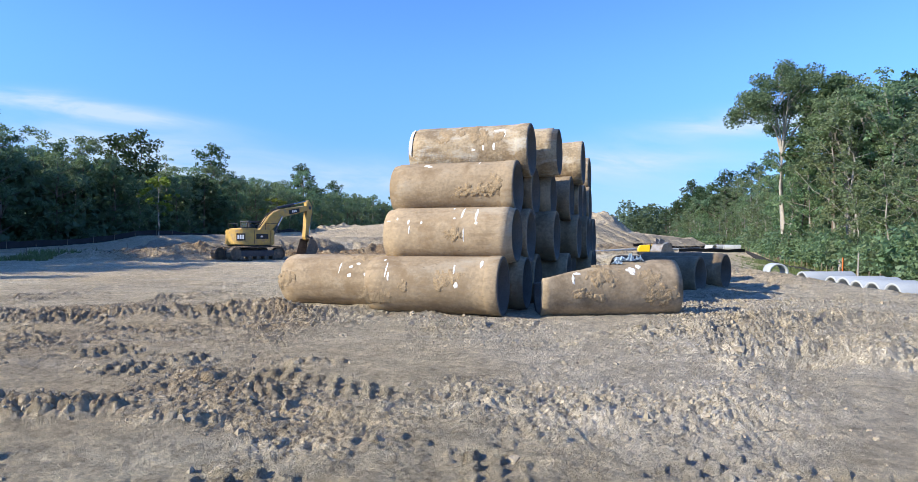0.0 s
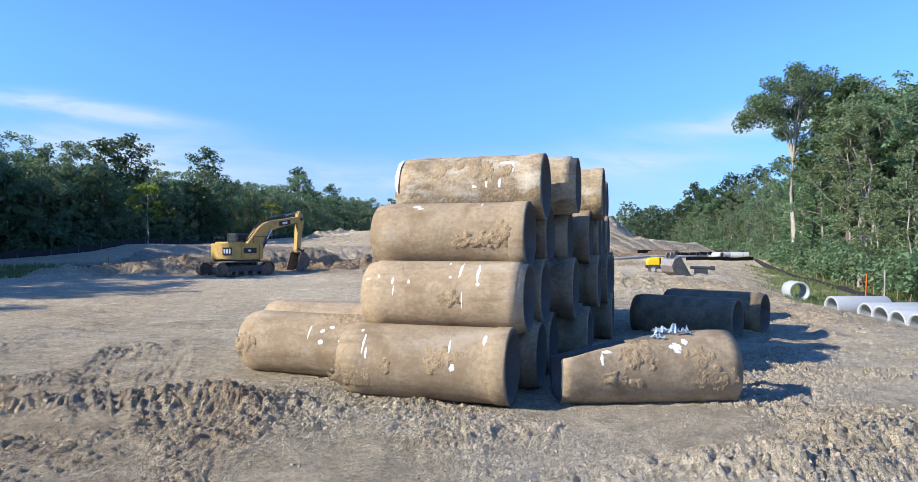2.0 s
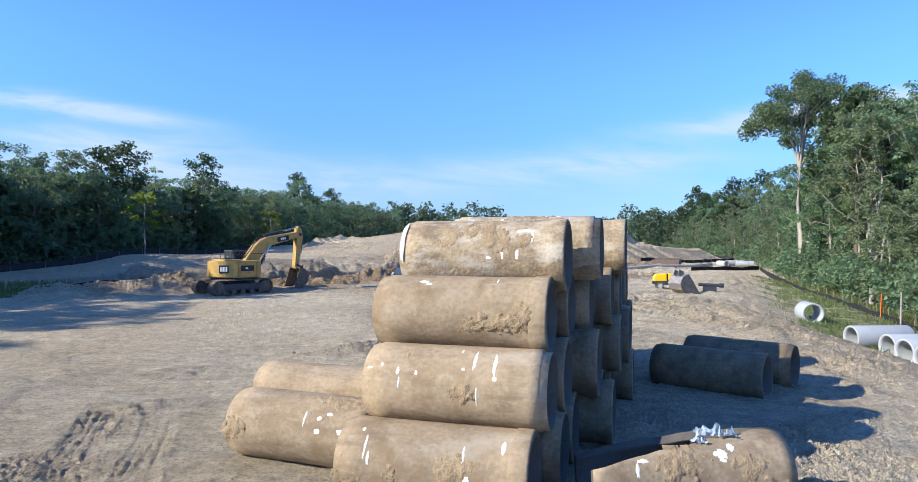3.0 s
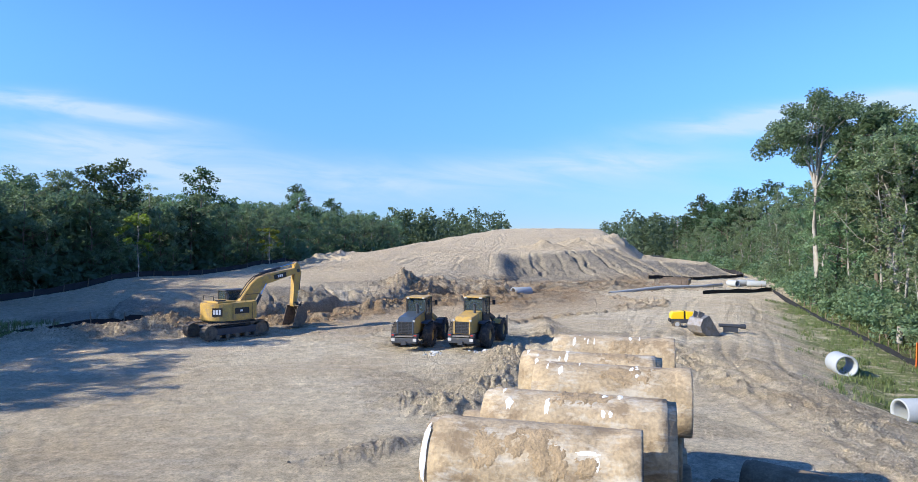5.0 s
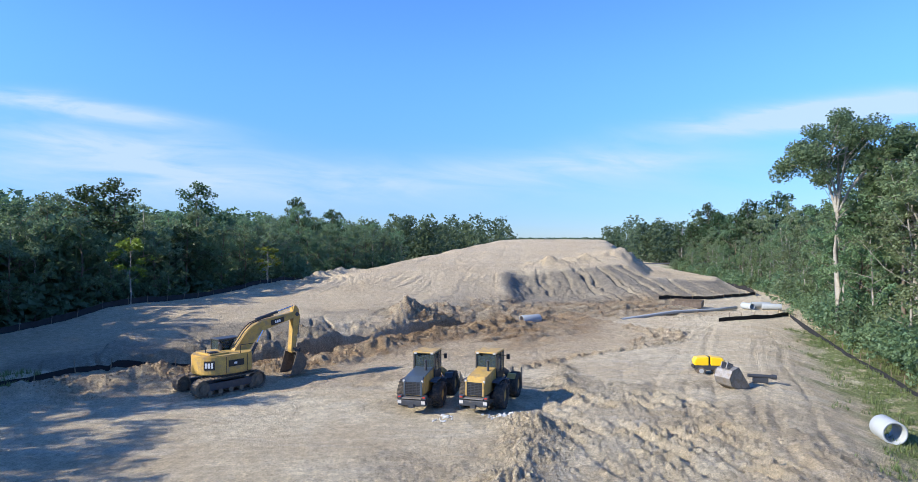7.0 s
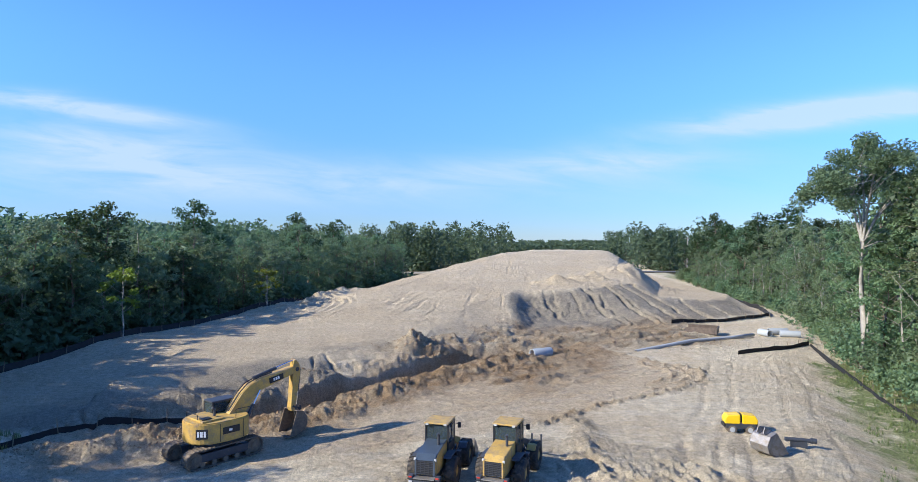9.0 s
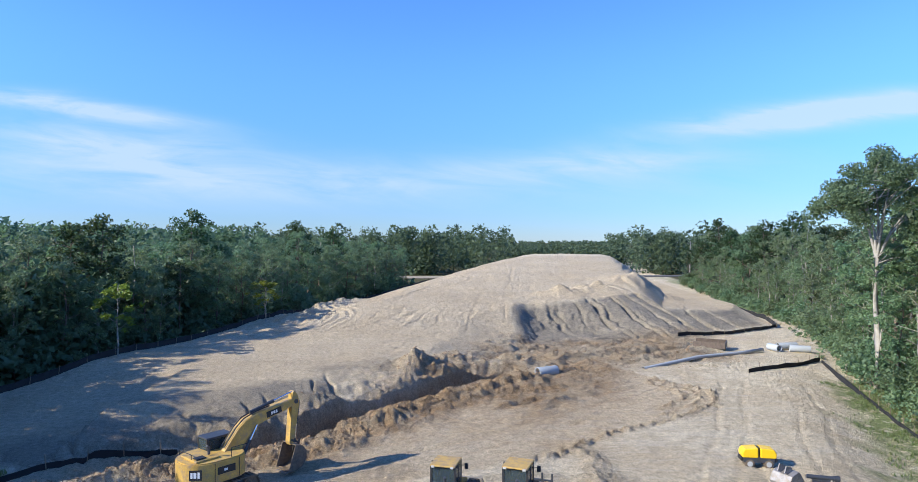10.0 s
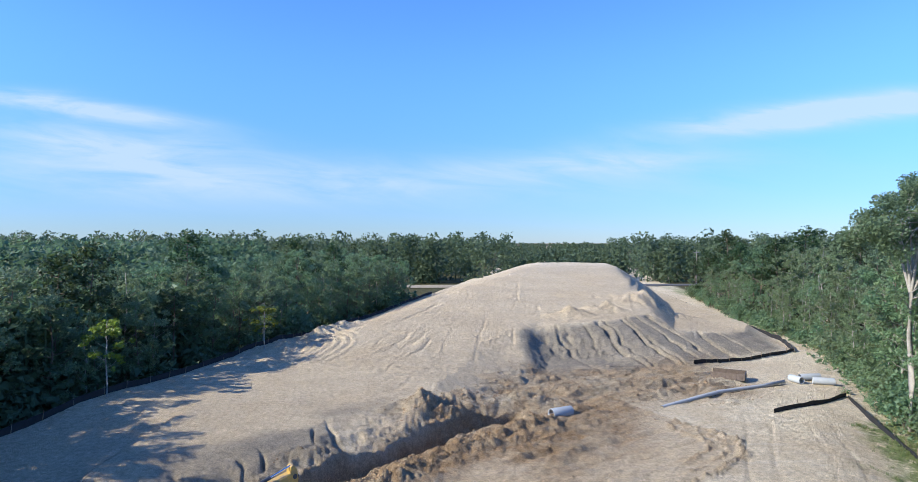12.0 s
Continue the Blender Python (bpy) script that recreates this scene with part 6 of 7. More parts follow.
# ---- silt fences ----
def silt_fence(line, label, height=0.62, seed=0, gap=2.2):
    rng = random.Random(seed)
    root = thing("silt_fence", Matrix.Identity(4), label, "silt fence", "silt fences")
    pts, s = [], 0.0
    total = sum(math.dist(a, b) for a, b in zip(line, line[1:]))
    n = int(total / 0.55)
    for i in range(n + 1):
        x, y, dx, dy = along_line(line, total * i / n)
        k = 0.10 * noise.noise(Vector((i * 0.33, seed, 0)))
        pts.append((x - dy * k, y + dx * k))
    hs = terrain(np.array([p[0] for p in pts]), np.array([p[1] for p in pts]))[0]
    bm = bmesh.new()
    cols = []
    for i, ((x, y), h) in enumerate(zip(pts, hs)):
        sag = height * (1 + 0.28 * noise.noise(Vector((i * 0.21, 7, seed))))
        b = 0.10 * noise.noise(Vector((i * 0.6, 3, seed)))
        cols.append([bm.verts.new((x + b * k + o, y + b * k + o, h - 0.1 + (sag + 0.1) * k)) for o in (0.0, 0.03) for k in (0, 0.5, 1)])
    for c0, c1 in zip(cols, cols[1:]):
        for j in (0, 1, 3, 4):
            bm.faces.new((c0[j], c1[j], c1[j + 1], c0[j + 1]))
        bm.faces.new((c0[2], c1[2], c1[5], c0[5]))
    part("fabric", bm, M_FABRIC, root, "sagging black fabric")
    proto = None
    k = 0.0
    while k < total:
        x, y, dx, dy = along_line(line, k)
        i = min(n, int(k / total * n))
        if proto is None:
            bm = bmesh.new()
            add_box(bm, (0, 0, 0.3), (0.045, 0.045, 1.1))
            st = proto = part("stake", bm, M_WOOD, root, "weathered wooden stake")
        else:
            st = new("stake", proto.data)
            st.parent = root
        st.location = (x + dy * 0.06, y - dx * 0.06, float(hs[i]) + rng.uniform(-0.06, 0.05))
        st.rotation_euler = (rng.uniform(-0.12, 0.12), rng.uniform(-0.12, 0.12), rng.uniform(0, 3))
        k += gap * rng.uniform(0.85, 1.15)
    return root


def along_line(line, s):
    for (ax, ay), (bx, by) in zip(line, line[1:]):
        ln = math.dist((ax, ay), (bx, by))
        if s <= ln:
            break
        s -= ln
    s = min(s, ln)
    return ax + (bx - ax) * s / ln, ay + (by - ay) * s / ln, (bx - ax) / ln, (by - ay) / ln


silt_fence([(22.6, 33), (25.5, 42), (28.9, 52), (33.4, 68), (37.2, 82.2)], "black silt fence on stakes along the weedy verge", 0.32, 1)
silt_fence([(37.2, 82.2), (33.8, 79.6), (26.2, 75.3)], "short black silt fence on stakes across the dirt", 0.42, 2)
silt_fence([(26.5, 96.3), (35, 100.8), (45.2, 107.6)], "black silt fence at the foot of the embankment", 0.45, 3)
silt_fence([(45.3, 107.7), (48.6, 118), (50.2, 135), (51.5, 155), (57, 205), (61, 240)], "long black silt fence between embankment and woods", 0.7, 4, 3.0)
silt_fence([(-41.5, 50), (-40, 58), (-36.7, 70), (-32.8, 86), (-26.8, 104), (-19.4, 138), (-10.5, 186)], "long black silt fence along the dark woods", 0.6, 5, 3.0)
silt_fence([(-30, 43.8), (-27.2, 46.2), (-23.9, 49.8), (-19.4, 52.8)], "sagging black silt fence at the foot of the slope", 0.34, 6)


# ---- culvert works beyond the haul road ----
def long_pipe(name, pts, r, mat, label, category):
    bm = bmesh.new()
    add_path(bm, pts, [r] * len(pts), 18)
    ob = part(name, bm, mat, smooth=True)
    return tagged(ob, label, category)


g1, g2, g3 = (ground_z(15.5, 77.0), ground_z(24, 82.5), ground_z(33.5, 87.5))
long_pipe("drain_pipe", [(16.5, 77.5, g1 - 0.05), (24, 82.5, g2 + 0.15), (30, 85.6, g3 + 0.22), (33.4, 87.4, g3 + 0.3)], 0.20, M_DRAIN, "long pale grey drain pipe laid across the dirt", "pipe")
for px, py, yaw, ln in ((34.9, 88.9, -75, 1.7), (36.0, 89.0, 5, 2.4), (36.6, 87.4, -20, 2.2)):
    white_pipe(px, py, ground_z(px, py) + 0.42, yaw, ln, "pale concrete pipe section heaped at the culvert", 0.40)
white_pipe(5.2, 73.4, ground_z(6.0, 74.0) - 0.1, 28, 2.2, "pale concrete pipe half buried at the trench's end", 0.5)


def drag_box(x, y, yaw):
    """An open steel trench box lying tilted on the dirt."""
    b = thing("trench_box", pose(x, y, ground_z(x, y) + 0.1, 6, 0, yaw), "rusty brown steel box with ribbed sides, open, on the dirt", "steel box")
    for yy in (-1.0, 1.0):
        panel(b, "side", M_RUST, (0, yy, 0.55), (3.6, 0.08, 1.0), (8 if yy > 0 else -8, 0, 0))
        for k in range(6):
            panel(b, "rib", M_RUST, (-1.5 + 0.6 * k, yy * 1.06, 0.55), (0.09, 0.07, 1.0), (8 if yy > 0 else -8, 0, 0))
    panel(b, "floor_plate", M_RUST, (0, 0, 0.06), (3.6, 1.95, 0.06))
    panel(b, "end_plate", M_DARK, (1.8, 0, 0.5), (0.08, 1.95, 0.95))
    return b


drag_box(28.2, 89.8, -30).scale = (1.0, 0.9, 0.7)


# puddle in the trench, and the crossing road with its poles
def flat_patch(name, outline, z, mat, label, category, kind=""):
    bm = bmesh.new()
    lo = [bm.verts.new((x, y, z - 0.15)) for x, y in outline]
    hi = [bm.verts.new((x, y, z)) for x, y in outline]
    bm.faces.new(hi)
    for i in range(len(hi)):
        j = (i + 1) % len(hi)
        bm.faces.new((lo[i], lo[j], hi[j], hi[i]))
    bmesh.ops.recalc_face_normals(bm, faces=bm.faces[:])
    return tagged(part(name, bm, mat), label, category, kind=kind)


flat_patch("puddle", [(-1.6, 69.6), (1.4, 71.4), (4.8, 73.4), (4.2, 75.3), (0.6, 74.0), (-2.6, 71.2)], -0.95, M_WATER, "muddy brown water in the trench", "puddle", "structure")
flat_patch("road", [(40, 239), (100, 243), (240, 250), (240, 258), (100, 251), (40, 247)], 0.28, M_ASPHALT, "grey asphalt road crossing behind the embankment", "road", "structure")
flat_patch("dirt_track", [(-160, 220), (-40, 228), (10, 233), (36, 238), (36, 247), (-8, 244), (-160, 234)], 0.28, M_CLOD, "pinkish tan dirt track crossing behind the embankment", "road", "structure")


def utility_pole(x, y, h):
    p = thing("utility_pole", pose(x, y, ground_z(x, y), 0, 1, 15), "tall grey wooden utility pole with a crossarm", "utility pole", "utility poles")
    bm = bmesh.new()
    add_tube(bm, (0, 0, -0.5), (0, 0, h), 0.19, 0.12, seg=10)
    part("pole", bm, M_POLE, p)
    panel(p, "crossarm", M_POLE, (0, 0, h - 0.7), (2.2, 0.12, 0.14))
    for k in (-0.9, 0, 0.9):
        bm = bmesh.new()
        add_tube(bm, (k, 0, h - 0.63), (k, 0, h - 0.45), 0.05, 0.03, seg=8)
        part("insulator", bm, M_LOGO, p)


for px, py, h in ((74, 222, 13), (86, 285, 13), (98, 345, 12), (112, 410, 12)):
    utility_pole(px, py, h)


# broken concrete by the loaders
rub = scatter(90, (-2.6, 2.2), (38.9, 39.9), lambda x, y: np.exp(-(((x - 1.4) / 0.8) ** 2)) + 0.5 * np.exp(-(((x + 1.9) / 0.35) ** 2)), 51)
clods("concrete_rubble", "pale grey concrete rubble on the dirt by the loaders", rub, np.random.RandomState(52).gamma(2.0, 0.03, len(rub)) + 0.025, M_DRAIN, 53)


# ---- trees ----
def leaf_cloud(verts, faces, rng, centre, radius, count, size, flat=0.7, droop=0.0):
    """Scatter small folded leaf sprays through an ellipsoid, denser towards its skin."""
    for _ in range(count):
        while True:
            p = Vector((rng.uniform(-1, 1), rng.uniform(-1, 1), rng.uniform(-1, 1)))
            if 0.05 < p.length < 1:
                break
        p = p * (0.55 + 0.45 * p.length)
        p = Vector((p.x * radius, p.y * radius, p.z * radius * flat))
        c = centre + p
        c.z -= droop * p.length
        s = size * rng.uniform(0.55, 1.35)
        q = Euler((rng.uniform(-1.1, 1.1), rng.uniform(-1.1, 1.1), rng.uniform(0, 6.28))).to_matrix()
        b = len(verts)
        for u, v in ((-1.0, -0.35), (0.9, -0.3), (0.05, 0.85)):
            verts.append(c + q @ Vector((u * s, v * s, 0)))
        faces.append((b, b + 1, b + 2))


def cloud_mesh(name, verts, faces, mat):
    me = bpy.data.meshes.new(name)
    me.from_pydata(verts, [], faces)
    me.materials.append(mat)
    return me


def make_tree(kind, seed, height, spread, leaves, leaf, bark, leaf_mat, crown_from=0.35, limbs=9, trunk_r=None, lean=0.0):
    """One tree: a tapered trunk with limbs and twigs, and a crown of many small leaf clumps along them."""
    rng = random.Random(seed)
    root = new(kind)
    bm = bmesh.new()
    r0 = trunk_r or height * 0.013
    clumps = []
    pts = [Vector((0, 0, -0.3))]
    for i in range(1, 7):
        t = i / 6
        pts.append(Vector((lean * t * height + rng.uniform(-1, 1) * 0.016 * height, rng.uniform(-1, 1) * 0.016 * height, t * height * 0.93)))
    add_path(bm, pts, [r0 * (1.25 if i == 0 else 1) * (1 - 0.85 * i / 6) + 0.02 for i in range(7)], 7)
    for k in range(4):
        clumps.append((pts[-1] + Vector((rng.uniform(-0.3, 0.3) * spread, rng.uniform(-0.3, 0.3) * spread, rng.uniform(-0.08, 0.06) * height)), spread * rng.uniform(0.14, 0.24)))
    for k in range(limbs):
        t = crown_from + (0.94 - crown_from) * (k + rng.random() * 0.7) / limbs
        i = min(5, int(t * 6))
        base = pts[i].lerp(pts[i + 1], t * 6 - i)
        ang = k * 2.4 + rng.uniform(-0.6, 0.6)
        u = (t - crown_from) / (1 - crown_from)
        reach = spread * rng.uniform(0.55, 1.15) * (0.55 + 0.9 * math.sin(math.pi * min(1, 0.18 + 0.75 * u)) ** 0.8 - 0.35 * u)
        up = reach * rng.uniform(0.35, 1.0)
        mid = base + Vector((math.cos(ang) * reach * 0.5, math.sin(ang) * reach * 0.5, up * 0.35))
        end = base + Vector((math.cos(ang) * reach, math.sin(ang) * reach, up))
        add_path(bm, [base, mid, end], [r0 * 0.40 * (1 - t * 0.5), r0 * 0.25 * (1 - t * 0.5), 0.012], 4)
        clumps.append((end, spread * rng.uniform(0.15, 0.27)))
        for _ in range(3):
            at = mid.lerp(end, rng.uniform(-0.5, 0.9))
            tip = at + Vector((rng.uniform(-1, 1), rng.uniform(-1, 1), rng.uniform(-0.35, 0.75))) * spread * 0.36
            clumps.append((tip, spread * rng.uniform(0.12, 0.25)))
    part("trunk", bm, bark, root, smooth=True)
    verts, faces = [], []
    total = sum(r * r for _, r in clumps)
    for c, r in clumps:
        leaf_cloud(verts, faces, rng, c, r * 1.15, max(6, int(leaves * r * r / total)), leaf, rng.uniform(0.5, 0.8), 0.12)
    ob = new("crown", cloud_mesh("crown", verts, faces, leaf_mat))
    ob.parent = root
    return root


def pine_tree(seed, height, leaves=1700):
    rng = random.Random(seed)
    root = new("pine_tree")
    bm = bmesh.new()
    pts = [Vector((rng.uniform(-.1, .1) * i * 0.4, rng.uniform(-.1, .1) * i * 0.4, height * i / 6 - 0.3)) for i in range(7)]
    r0 = height * 0.011
    add_path(bm, pts, [r0 * (1 - 0.8 * i / 6) + 0.02 for i in range(7)], 7)
    verts, faces = [], []
    n = 16
    for k in range(n):
        t = 0.55 + 0.43 * k / n
        base = pts[0].lerp(pts[-1], t)
        ang, reach = k * 2.4 + rng.uniform(-.4, .4), height * (0.17 * (1.15 - t) / 0.6 + 0.05) * rng.uniform(0.6, 1.3)
        end = base + Vector((math.cos(ang) * reach, math.sin(ang) * reach, reach * rng.uniform(0.1, 0.5)))
        add_path(bm, [base, base.lerp(end, 0.5) + Vector((0, 0, -0.1)), end], [r0 * 0.3, r0 * 0.2, 0.015], 4)
        leaf_cloud(verts, faces, rng, end, height * 0.075, leaves // n * 2 // 3, 0.25, 0.6)
        leaf_cloud(verts, faces, rng, base.lerp(end, 0.55), height * 0.06, leaves // n // 3, 0.24, 0.6)
    leaf_cloud(verts, faces, rng, pts[-1], height * 0.07, leaves // n, 0.28, 1.0)
    part("trunk", bm, M_BARK, root, smooth=True)
    ob = new("crown", cloud_mesh("crown", verts, faces, M_NEEDLE))
    ob.parent = root
    return root


def shrub(seed, mat, n=420, h=2.0):
    rng = random.Random(seed)
    root = new("shrub")
    bm = bmesh.new()
    verts, faces = [], []
    for k in range(7):
        a, r = rng.uniform(0, 6.28), rng.uniform(0.2, 0.9) * h * 0.5
        end = Vector((math.cos(a) * r, math.sin(a) * r, h * rng.uniform(0.4, 0.95)))
        add_path(bm, [Vector((0, 0, -0.1)), end * 0.5 + Vector((0, 0, 0.1)), end], [0.03, 0.02, 0.008], 4)
        leaf_cloud(verts, faces, rng, end * 0.85, h * 0.42, n // 7, 0.17, 0.9)
    part("stem", bm, M_BARK, root)
    ob = new("foliage", cloud_mesh("foliage", verts, faces, mat))
    ob.parent = root
    return root


PROTO = {
    "oak": [make_tree("broadleaf_tree", 11 + i, 13.0 + i * 0.9, 3.1 + 0.2 * i, 4300, 0.165, M_BARK, M_LEAF, 0.16, 15) for i in range(3)],
    "slim": [make_tree("slender_tree", 31 + i, 12.8 + i, 2.3 + 0.2 * i, 3700, 0.135, M_BARK_PALE, M_LEAF_PALE, 0.20, 16, 0.11) for i in range(3)],
    "pine": [pine_tree(51 + i, 16 + i * 1.2) for i in range(2)],
    "shrub": [shrub(71, M_LEAF), shrub(72, M_LEAF_PALE), shrub(73, M_LEAF, 520, 3.0)],
}
LABELS = {
    "oak": ("dense dark green broadleaf tree in the wood's edge", "tree", "woodland trees"),
    "slim": ("slender pale-barked tree with light green leaves", "tree", "woodland trees"),
    "pine": ("tall pine with a bare trunk and high crown", "tree", "pine trees"),
    "shrub": ("leafy green shrub at the foot of the trees", "shrub", "edge shrubs"),
}
for kind, protos in PROTO.items():
    for ob in protos:
        tagged(ob, *LABELS[kind])
used = set()


def plant(kind, x, y, s, rng, z=None):
    protos = PROTO[kind]
    ob = protos[rng.randrange(len(protos))]
    m = pose(x, y, (ground_height(x, y) if z is None else z), rng.uniform(-3, 3), rng.uniform(-3, 3), rng.uniform(0, 360))
    if ob.name in used:
        ob = copy_thing(ob, m)
    else:
        used.add(ob.name)
        ob.matrix_basis = m
    k = s * rng.uniform(0.88, 1.12)
    ob.scale = (k * rng.uniform(0.9, 1.12), k * rng.uniform(0.9, 1.12), k)
    return ob


_places, _heights = [], {}


def ground_height(x, y):
    return _heights.get((x, y), -0.6)


def along(line, s):
    for (ax, ay), (bx, by) in zip(line, line[1:]):
        ln = math.hypot(bx - ax, by - ay)
        if s <= ln:
            return ax + (bx - ax) * s / ln, ay + (by - ay) * s / ln, (bx - ax) / ln, (by - ay) / ln
        s -= ln
    return bx, by, (bx - ax) / ln, (by - ay) / ln


LEFT_WOOD = [(-43, 8), (-43, 30), (-45.5, 48), (-43, 60), (-39.5, 71), (-35.5, 87), (-29.5, 105), (-22, 139), (-15, 176)]
RIGHT_WOOD = [(26.5, 25), (28, 38), (32, 52), (36, 66), (40, 79), (45.5, 93), (52, 112), (55.5, 150), (65, 200)]
rng = random.Random(9)
plan = []
s = 0.0
while s < 176:
    for depth, gap in ((1.2, 0), (5.0, 1), (10, 2), (16, 3)):
        x, y, dx, dy = along(LEFT_WOOD, s + rng.uniform(-1.5, 1.5))
        d = depth + rng.uniform(-1.3, 1.6)
        kind = rng.choices(("oak", "slim", "pine"), (5, 3.2, 0.6))[0]
        plan.append((kind, x - dy * d, y + dx * d, rng.uniform(0.84, 1.0) * (0.80 if depth < 2 else 0.93) * (1.14 if y < 63 else 1.0)))
    for _ in range(2):
        x, y, dx, dy = along(LEFT_WOOD, s + rng.uniform(-2, 2))
        d = rng.uniform(-0.6, 7)
        plan.append(("shrub", x - dy * d, y + dx * d, rng.uniform(0.8, 1.9)))
    s += 4.4
for k in range(14):
    plan.append(("oak", -40.5 - rng.uniform(0, 5), 18 + 1.4 * k, rng.uniform(1.1, 1.22)))
for k in range(18):
    plan.append(("oak", -43.5 - rng.uniform(0, 5) - max(0, (k - 11) * 0.5), 37 + 1.15 * k, rng.uniform(1.02, 1.14)))
s = 0.0
while s < 190:
    for depth in (1.5, 5.5, 10.5, 16.5):
        x, y, dx, dy = along(RIGHT_WOOD, s + rng.uniform(-1.5, 1.5))
        d = depth + rng.uniform(-1.2, 1.6)
        pine = 3.5 if y > 120 else 0.5
        kind = rng.choices(("oak", "slim", "pine"), (2.6, 5.4, pine))[0]
        big = 0.8 if y < 54 else 1.3 if y < 95 else 1.0
        plan.append((kind, x + dy * d, y - dx * d, rng.uniform(0.78, 1.12) * big * (0.75 if depth < 2 else 1.0)))
    for _ in range(4):
        x, y, dx, dy = along(RIGHT_WOOD, s + rng.uniform(-2, 2))
        plan.append(("shrub", x + dy * rng.uniform(-1.5, 2.5), y - dx * rng.uniform(-1.5, 2.5), rng.uniform(0.6, 1.3)))
    s += 4.6
hz = terrain(np.array([p[1] for p in plan]), np.array([p[2] for p in plan]))[0]
_heights.update({(p[1], p[2]): float(z) for p, z in zip(plan, hz)})
for kind, x, y, k in plan:
    plant(kind, x, y, k, rng)


def far_woods(name, label, spots, seed, leaves=150, size=0.55, leaf_mat=None):
    """Woods too far off to count: crowns of coarse sprays on short trunks, one mesh."""
    rng = random.Random(seed)
    verts, faces = [], []
    for x, y, h in spots:
        n = 5
        for k in range(n):
            c = Vector((x + rng.uniform(-1.6, 1.6), y + rng.uniform(-1.6, 1.6), h * (0.14 + 0.80 * k / n) - 0.8))
            leaf_cloud(verts, faces, rng, c, h * 0.17 * (1.2 - 0.5 * k / n), leaves // n, size, 0.8)
        b = len(verts)
        for a in range(4):
            for zz, rr in ((-1.5, 0.2 * min(1.0, h / 11) ** 2), (h * 0.7, 0.1 * min(1.0, h / 11) ** 2)):
                verts.append(Vector((x + math.cos(a * 1.57) * rr, y + math.sin(a * 1.57) * rr, zz)))
        for a in range(4):
            i, j = b + 2 * a, b + 2 * ((a + 1) % 4)
            faces.append((i, j, j + 1, i + 1))
    ob = new(name, cloud_mesh(name, verts, faces, leaf_mat or M_LEAF_FAR))
    return tagged(ob, label, "woods", kind="stuff")


rng = random.Random(21)
spots = []
for _ in range(1150):
    t, d = rng.uniform(0, 1), rng.uniform(19, 75)
    x, y, dx, dy = along(LEFT_WOOD, t * 182)
    spots.append((x - dy * d, y + dx * d * 0.6, rng.uniform(12.5, 16.5) if d < 38 else rng.uniform(15, 20.5)))
for _ in range(300):
    x, y, dx, dy = along(LEFT_WOOD, rng.uniform(0, 90))
    d = rng.uniform(3, 18)
    spots.append((x - dy * d, y + dx * d * 0.6, rng.uniform(12.5, 15.0) if y < 60 else rng.uniform(11.0, 13.5)))
far_woods("woodland", "dense dark green woods behind the edge trees", spots, 22)
spots = []
for _ in range(620):
    t, d = rng.uniform(0, 1), rng.uniform(-0.5, 16)
    x, y, dx, dy = along(LEFT_WOOD, t * 178)
    spots.append((x - dy * d, y + dx * d * 0.6, rng.uniform(3.0, 6.5)))
far_woods("undergrowth", "dense dark undergrowth between the edge trees", spots, 26, 70, 0.45)
spots = []
for _ in range(650):
    t, d = rng.uniform(0, 1), rng.uniform(20, 60)
    x, y, dx, dy = along(RIGHT_WOOD, t * 200)
    spots.append((x + dy * d, y - dx * d, rng.uniform(14, 20) if y < 100 else rng.uniform(13, 18)))
far_woods("woodland", "dense green woods behind the edge trees", spots, 23)
spots = []
for _ in range(620):
    x, y, dx, dy = along(RIGHT_WOOD, rng.uniform(0, 130))
    d = rng.uniform(-2.2, 7)
    spots.append((x + dy * d, y - dx * d, rng.uniform(1.4, 3.0) + 0.35 * max(0.0, d)))
far_woods("undergrowth", "light green brush and saplings under the edge trees", spots, 27, 130, 0.15, M_LEAF_PALE)
spots = []
for _ in range(1250):
    y = 255 + 700 * rng.random() ** 1.7
    x = rng.uniform(-0.9, 0.95) * y
    if abs(x - 36 - 0.2 * (y - 230)) < 26 and y < 300 or 0.075 < x / y < 0.225:
        continue
    spots.append((x, y, rng.choice((17, 19, 20, 21, 22, 24)) * rng.uniform(0.95, 1.05)))
for _ in range(420):
    y = 270 + 900 * rng.random() ** 1.6
    spots.append((rng.uniform(0.065, 0.235) * y, y, (9.2 + 0.0062 * y) / 0.9 * rng.uniform(0.82, 1.0)))
far_woods("woodland", "distant dark tree line along the horizon", spots, 24, 220, 0.78)


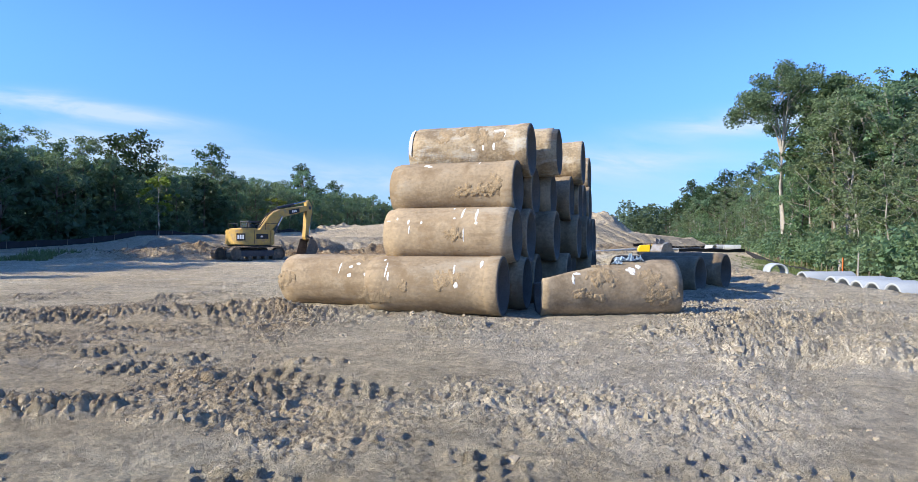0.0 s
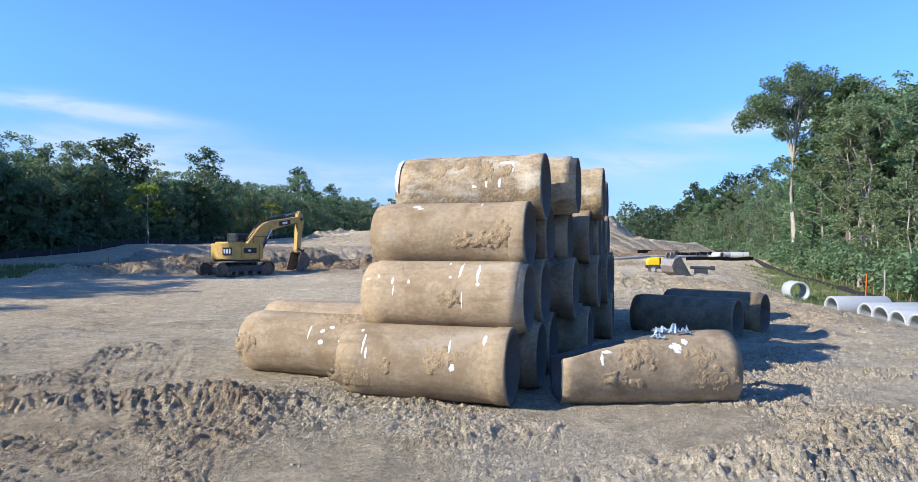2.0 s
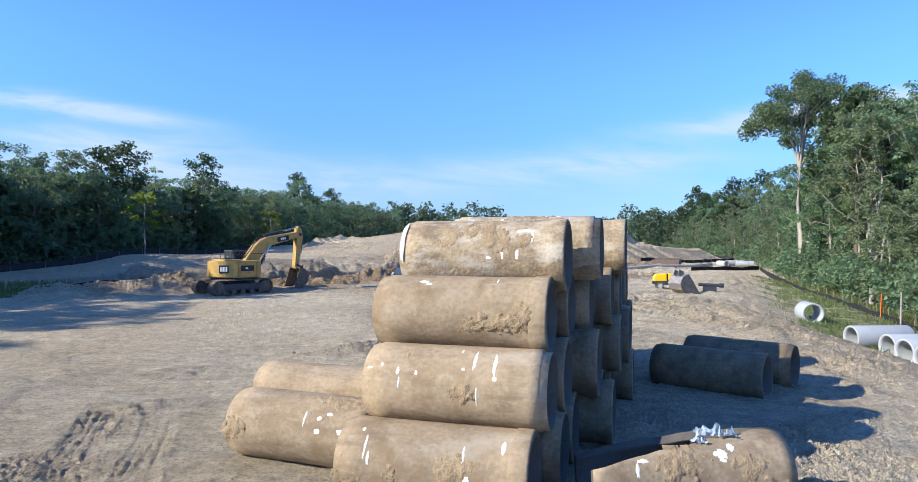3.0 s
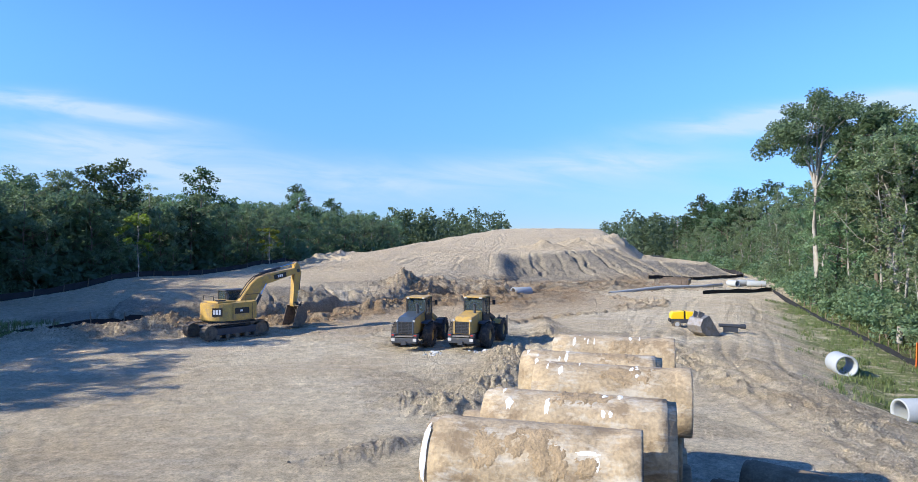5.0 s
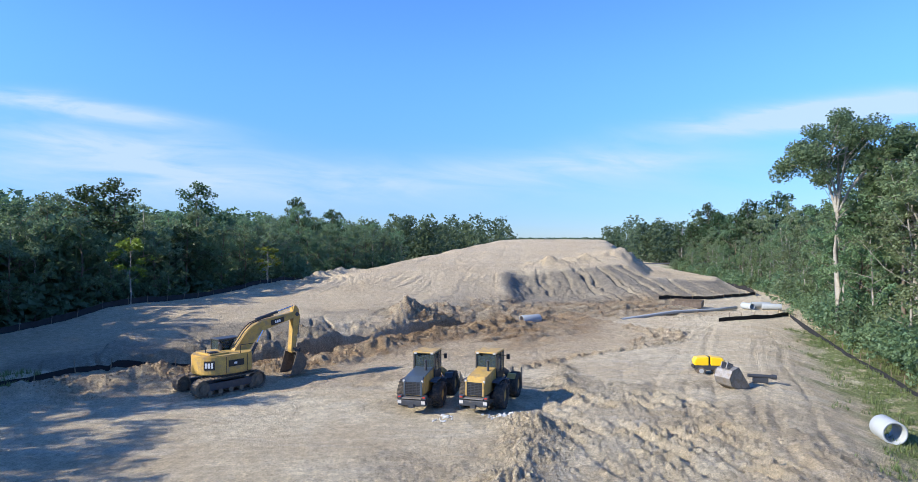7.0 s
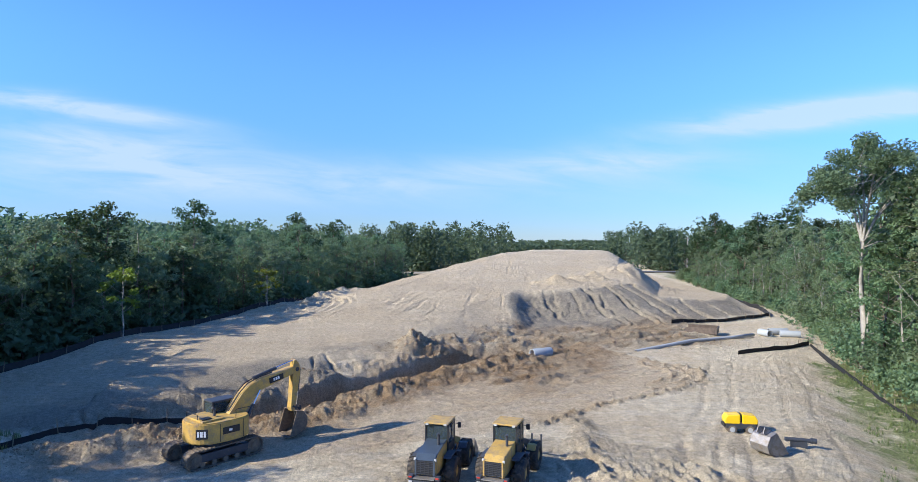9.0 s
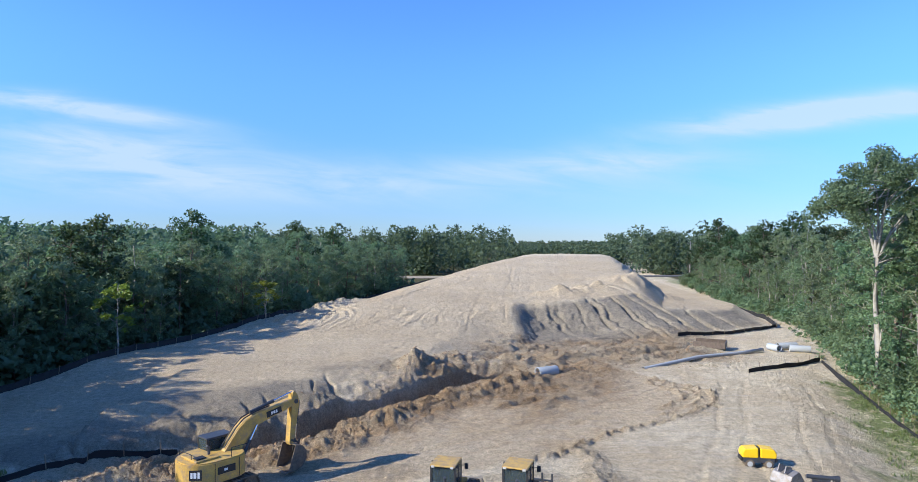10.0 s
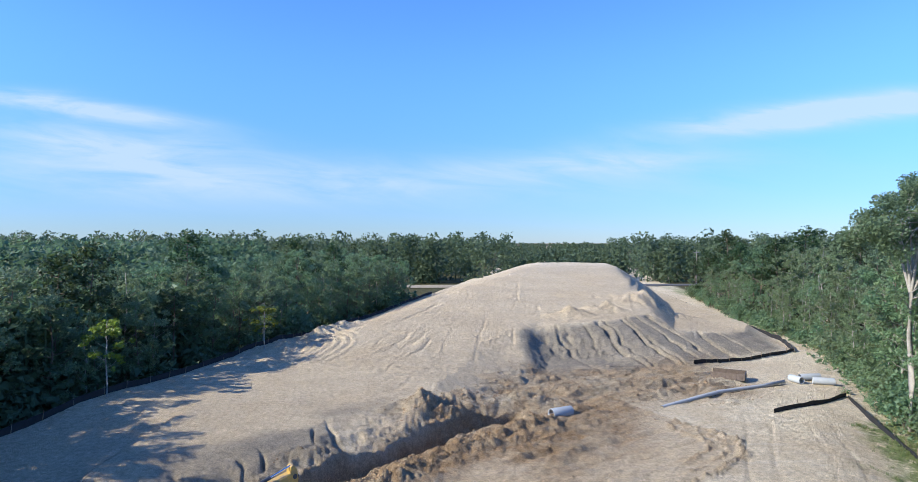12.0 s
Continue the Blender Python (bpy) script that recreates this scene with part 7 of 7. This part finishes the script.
def forked_tree(x, y, height, fork, spread, label, seed, leaves, leaf_mat, leaf=0.27, low=0.62, deep=0.5, shift=0.0):
    """A tall pale-barked tree: bare stem, limbs opening from a high fork, and a broad open crown over them."""
    rng = random.Random(seed)
    root = thing("tall_tree", pose(x, y, ground_z(x, y)), label, "tree", "tall trees")
    bm = bmesh.new()
    add_path(bm, [(0, 0, -0.4), (0.05, 0, fork * 0.35), (-0.1, 0.05, fork * 0.7), (0, 0, fork)], [0.31, 0.25, 0.21, 0.19], 10)
    ends = []
    hub = fork + (height - fork) * (1 - deep)
    rise = height - hub
    for k in range(7):
        a = k * 2 * math.pi / 7 + rng.uniform(-0.35, 0.35)
        out = spread * rng.uniform(0.45, 0.95)
        top = hub + rise * rng.uniform(0.2, 0.85) * (1 - 0.45 * (out / spread) ** 2)
        p1 = Vector((math.cos(a) * out * 0.22, math.sin(a) * out * 0.22, fork + (top - fork) * 0.38))
        p2 = Vector((math.cos(a) * out * 0.58, math.sin(a) * out * 0.58, fork + (top - fork) * 0.74))
        p3 = Vector((math.cos(a) * out, math.sin(a) * out, top))
        add_path(bm, [(0, 0, fork - 0.2), p1, p2, p3], [0.15, 0.11, 0.07, 0.02], 7)
        ends.append((p3, rng.uniform(0.16, 0.24)))
        for _ in range(9):
            b = p1.lerp(p3, rng.uniform(0.35, 1.0))
            r, th = spread * math.sqrt(rng.uniform(0.0, 1.0)), a + rng.uniform(-0.7, 0.7)
            top_at = hub + rise * math.sqrt(max(0.0, 1 - (r / spread) ** 2 * 0.8))
            e = Vector((math.cos(th) * r, math.sin(th) * r, top_at - rise * 0.75 * rng.random() ** 1.6))
            add_path(bm, [b, b.lerp(e, 0.5) + Vector((0, 0, 0.15)), e], [0.05, 0.035, 0.012], 4)
            ends.append((e, rng.uniform(0.14, 0.27)))
    for _ in range(9):
        z0 = fork * rng.uniform(low, 1.0)
        a = rng.uniform(0, 6.28)
        e = Vector((math.cos(a) * spread * 0.4, math.sin(a) * spread * 0.4, z0 + rng.uniform(0.5, 2.2)))
        add_path(bm, [(0, 0, z0), Vector((e.x * 0.5, e.y * 0.5, (z0 + e.z) * 0.5 + 0.2)), e], [0.06, 0.045, 0.015], 5)
        ends.append((e, rng.uniform(0.06, 0.13)))
    for v in bm.verts:
        v.co.x += shift * max(0.0, (v.co.z - fork) / (height - fork))
    ends = [(Vector((c[0] + shift * max(0.0, (c[2] - fork) / (height - fork)), c[1], c[2])), r) for c, r in ends]
    part("trunk", bm, M_BARK_PALE, root, "pale forked trunk", smooth=True)
    verts, faces = [], []
    total = sum(r * r for _, r in ends)
    for c, r in ends:
        leaf_cloud(verts, faces, rng, Vector(c), spread * r, int(leaves * r * r / total), leaf, 0.75)
    ob = new("crown", cloud_mesh("crown", verts, faces, leaf_mat))
    ob.parent = root
    return root


forked_tree(37.2, 72.8, 22.6, 12.4, 5.9, "tall pale-trunked tree with a high dark green crown", 5, 24000, M_LEAF, 0.15, 0.8, 0.66, 1.7)
forked_tree(42.2, 68.5, 19.5, 9.8, 4.4, "tall grey-trunked tree with pale forked limbs and thin leaves", 6, 8000, M_LEAF_PALE, 0.15)
forked_tree(37.6, 61.0, 17.5, 9.0, 3.2, "tall slender pale tree with light leaves by the fence", 8, 6000, M_LEAF_PALE, 0.15)
sap = make_tree("young_tree", 77, 7.4, 1.6, 1300, 0.16, M_BARK_PALE, M_LEAF_BRIGHT, 0.35, 9, 0.07)
sap.matrix_basis = pose(-35.0, 73.6, ground_z(-35.0, 73.6))
tagged(sap, "young bright yellow-green tree before the dark woods", "tree", "young trees")
sap2 = copy_thing(sap, pose(-27.8, 96.5, ground_z(-27.8, 96.5), 0, 0, 140))
sap2.scale = (1.0, 1.0, 0.8)


def grass_tufts(name, label, pts, seed, mat, h=(0.15, 0.45)):
    """Weeds in loose tufts: curved blades, one mesh."""
    rng = random.Random(seed)
    verts, faces = [], []
    for x, y, z in pts:
        n = rng.randint(6, 11)
        for _ in range(n):
            a, ln, w = rng.uniform(0, 6.28), rng.uniform(*h), rng.uniform(0.012, 0.03)
            bx, by = x + rng.uniform(-0.16, 0.16), y + rng.uniform(-0.16, 0.16)
            lean = ln * rng.uniform(0.2, 0.7)
            dx, dy = math.cos(a), math.sin(a)
            b = len(verts)
            for t, k in ((0.0, 1.0), (0.6, 0.7)):
                for sgn in (-1, 1):
                    verts.append((bx + dx * lean * t * t - dy * w * k * sgn, by + dy * lean * t * t + dx * w * k * sgn, z - 0.03 + ln * t))
            verts.append((bx + dx * lean, by + dy * lean, z + ln * 0.92))
            faces += [(b, b + 1, b + 3, b + 2), (b + 2, b + 3, b + 4)]
    return tagged(new(name, cloud_mesh(name, verts, faces, mat)), label, "grass", kind="stuff")


def weedy(x, y):
    z, mud, clay, weed, litter, cut, crumb, rilled = terrain(x, y)
    return np.clip(weed * sstep(-0.15, 0.3, fbm(x, y, 4.0, 3, 131)) + 0.7 * litter * sstep(14, 9, -side_of(SHOULDER, x, y)[0]), 0, 1)


pts = scatter(9000, (14, 62), (22, 125), weedy, 31)
grass_tufts("grass", "patchy green weeds along the verge by the silt fence", [tuple(p) for p in pts], 32, M_GRASS, (0.10, 0.36))
pts = scatter(260, (-31, -27), (41, 47.5), lambda x, y: np.full_like(x, 0.8), 33)
grass_tufts("grass", "green weeds at the foot of the slope", [tuple(p) for p in pts], 34, M_GRASS, (0.2, 0.5))
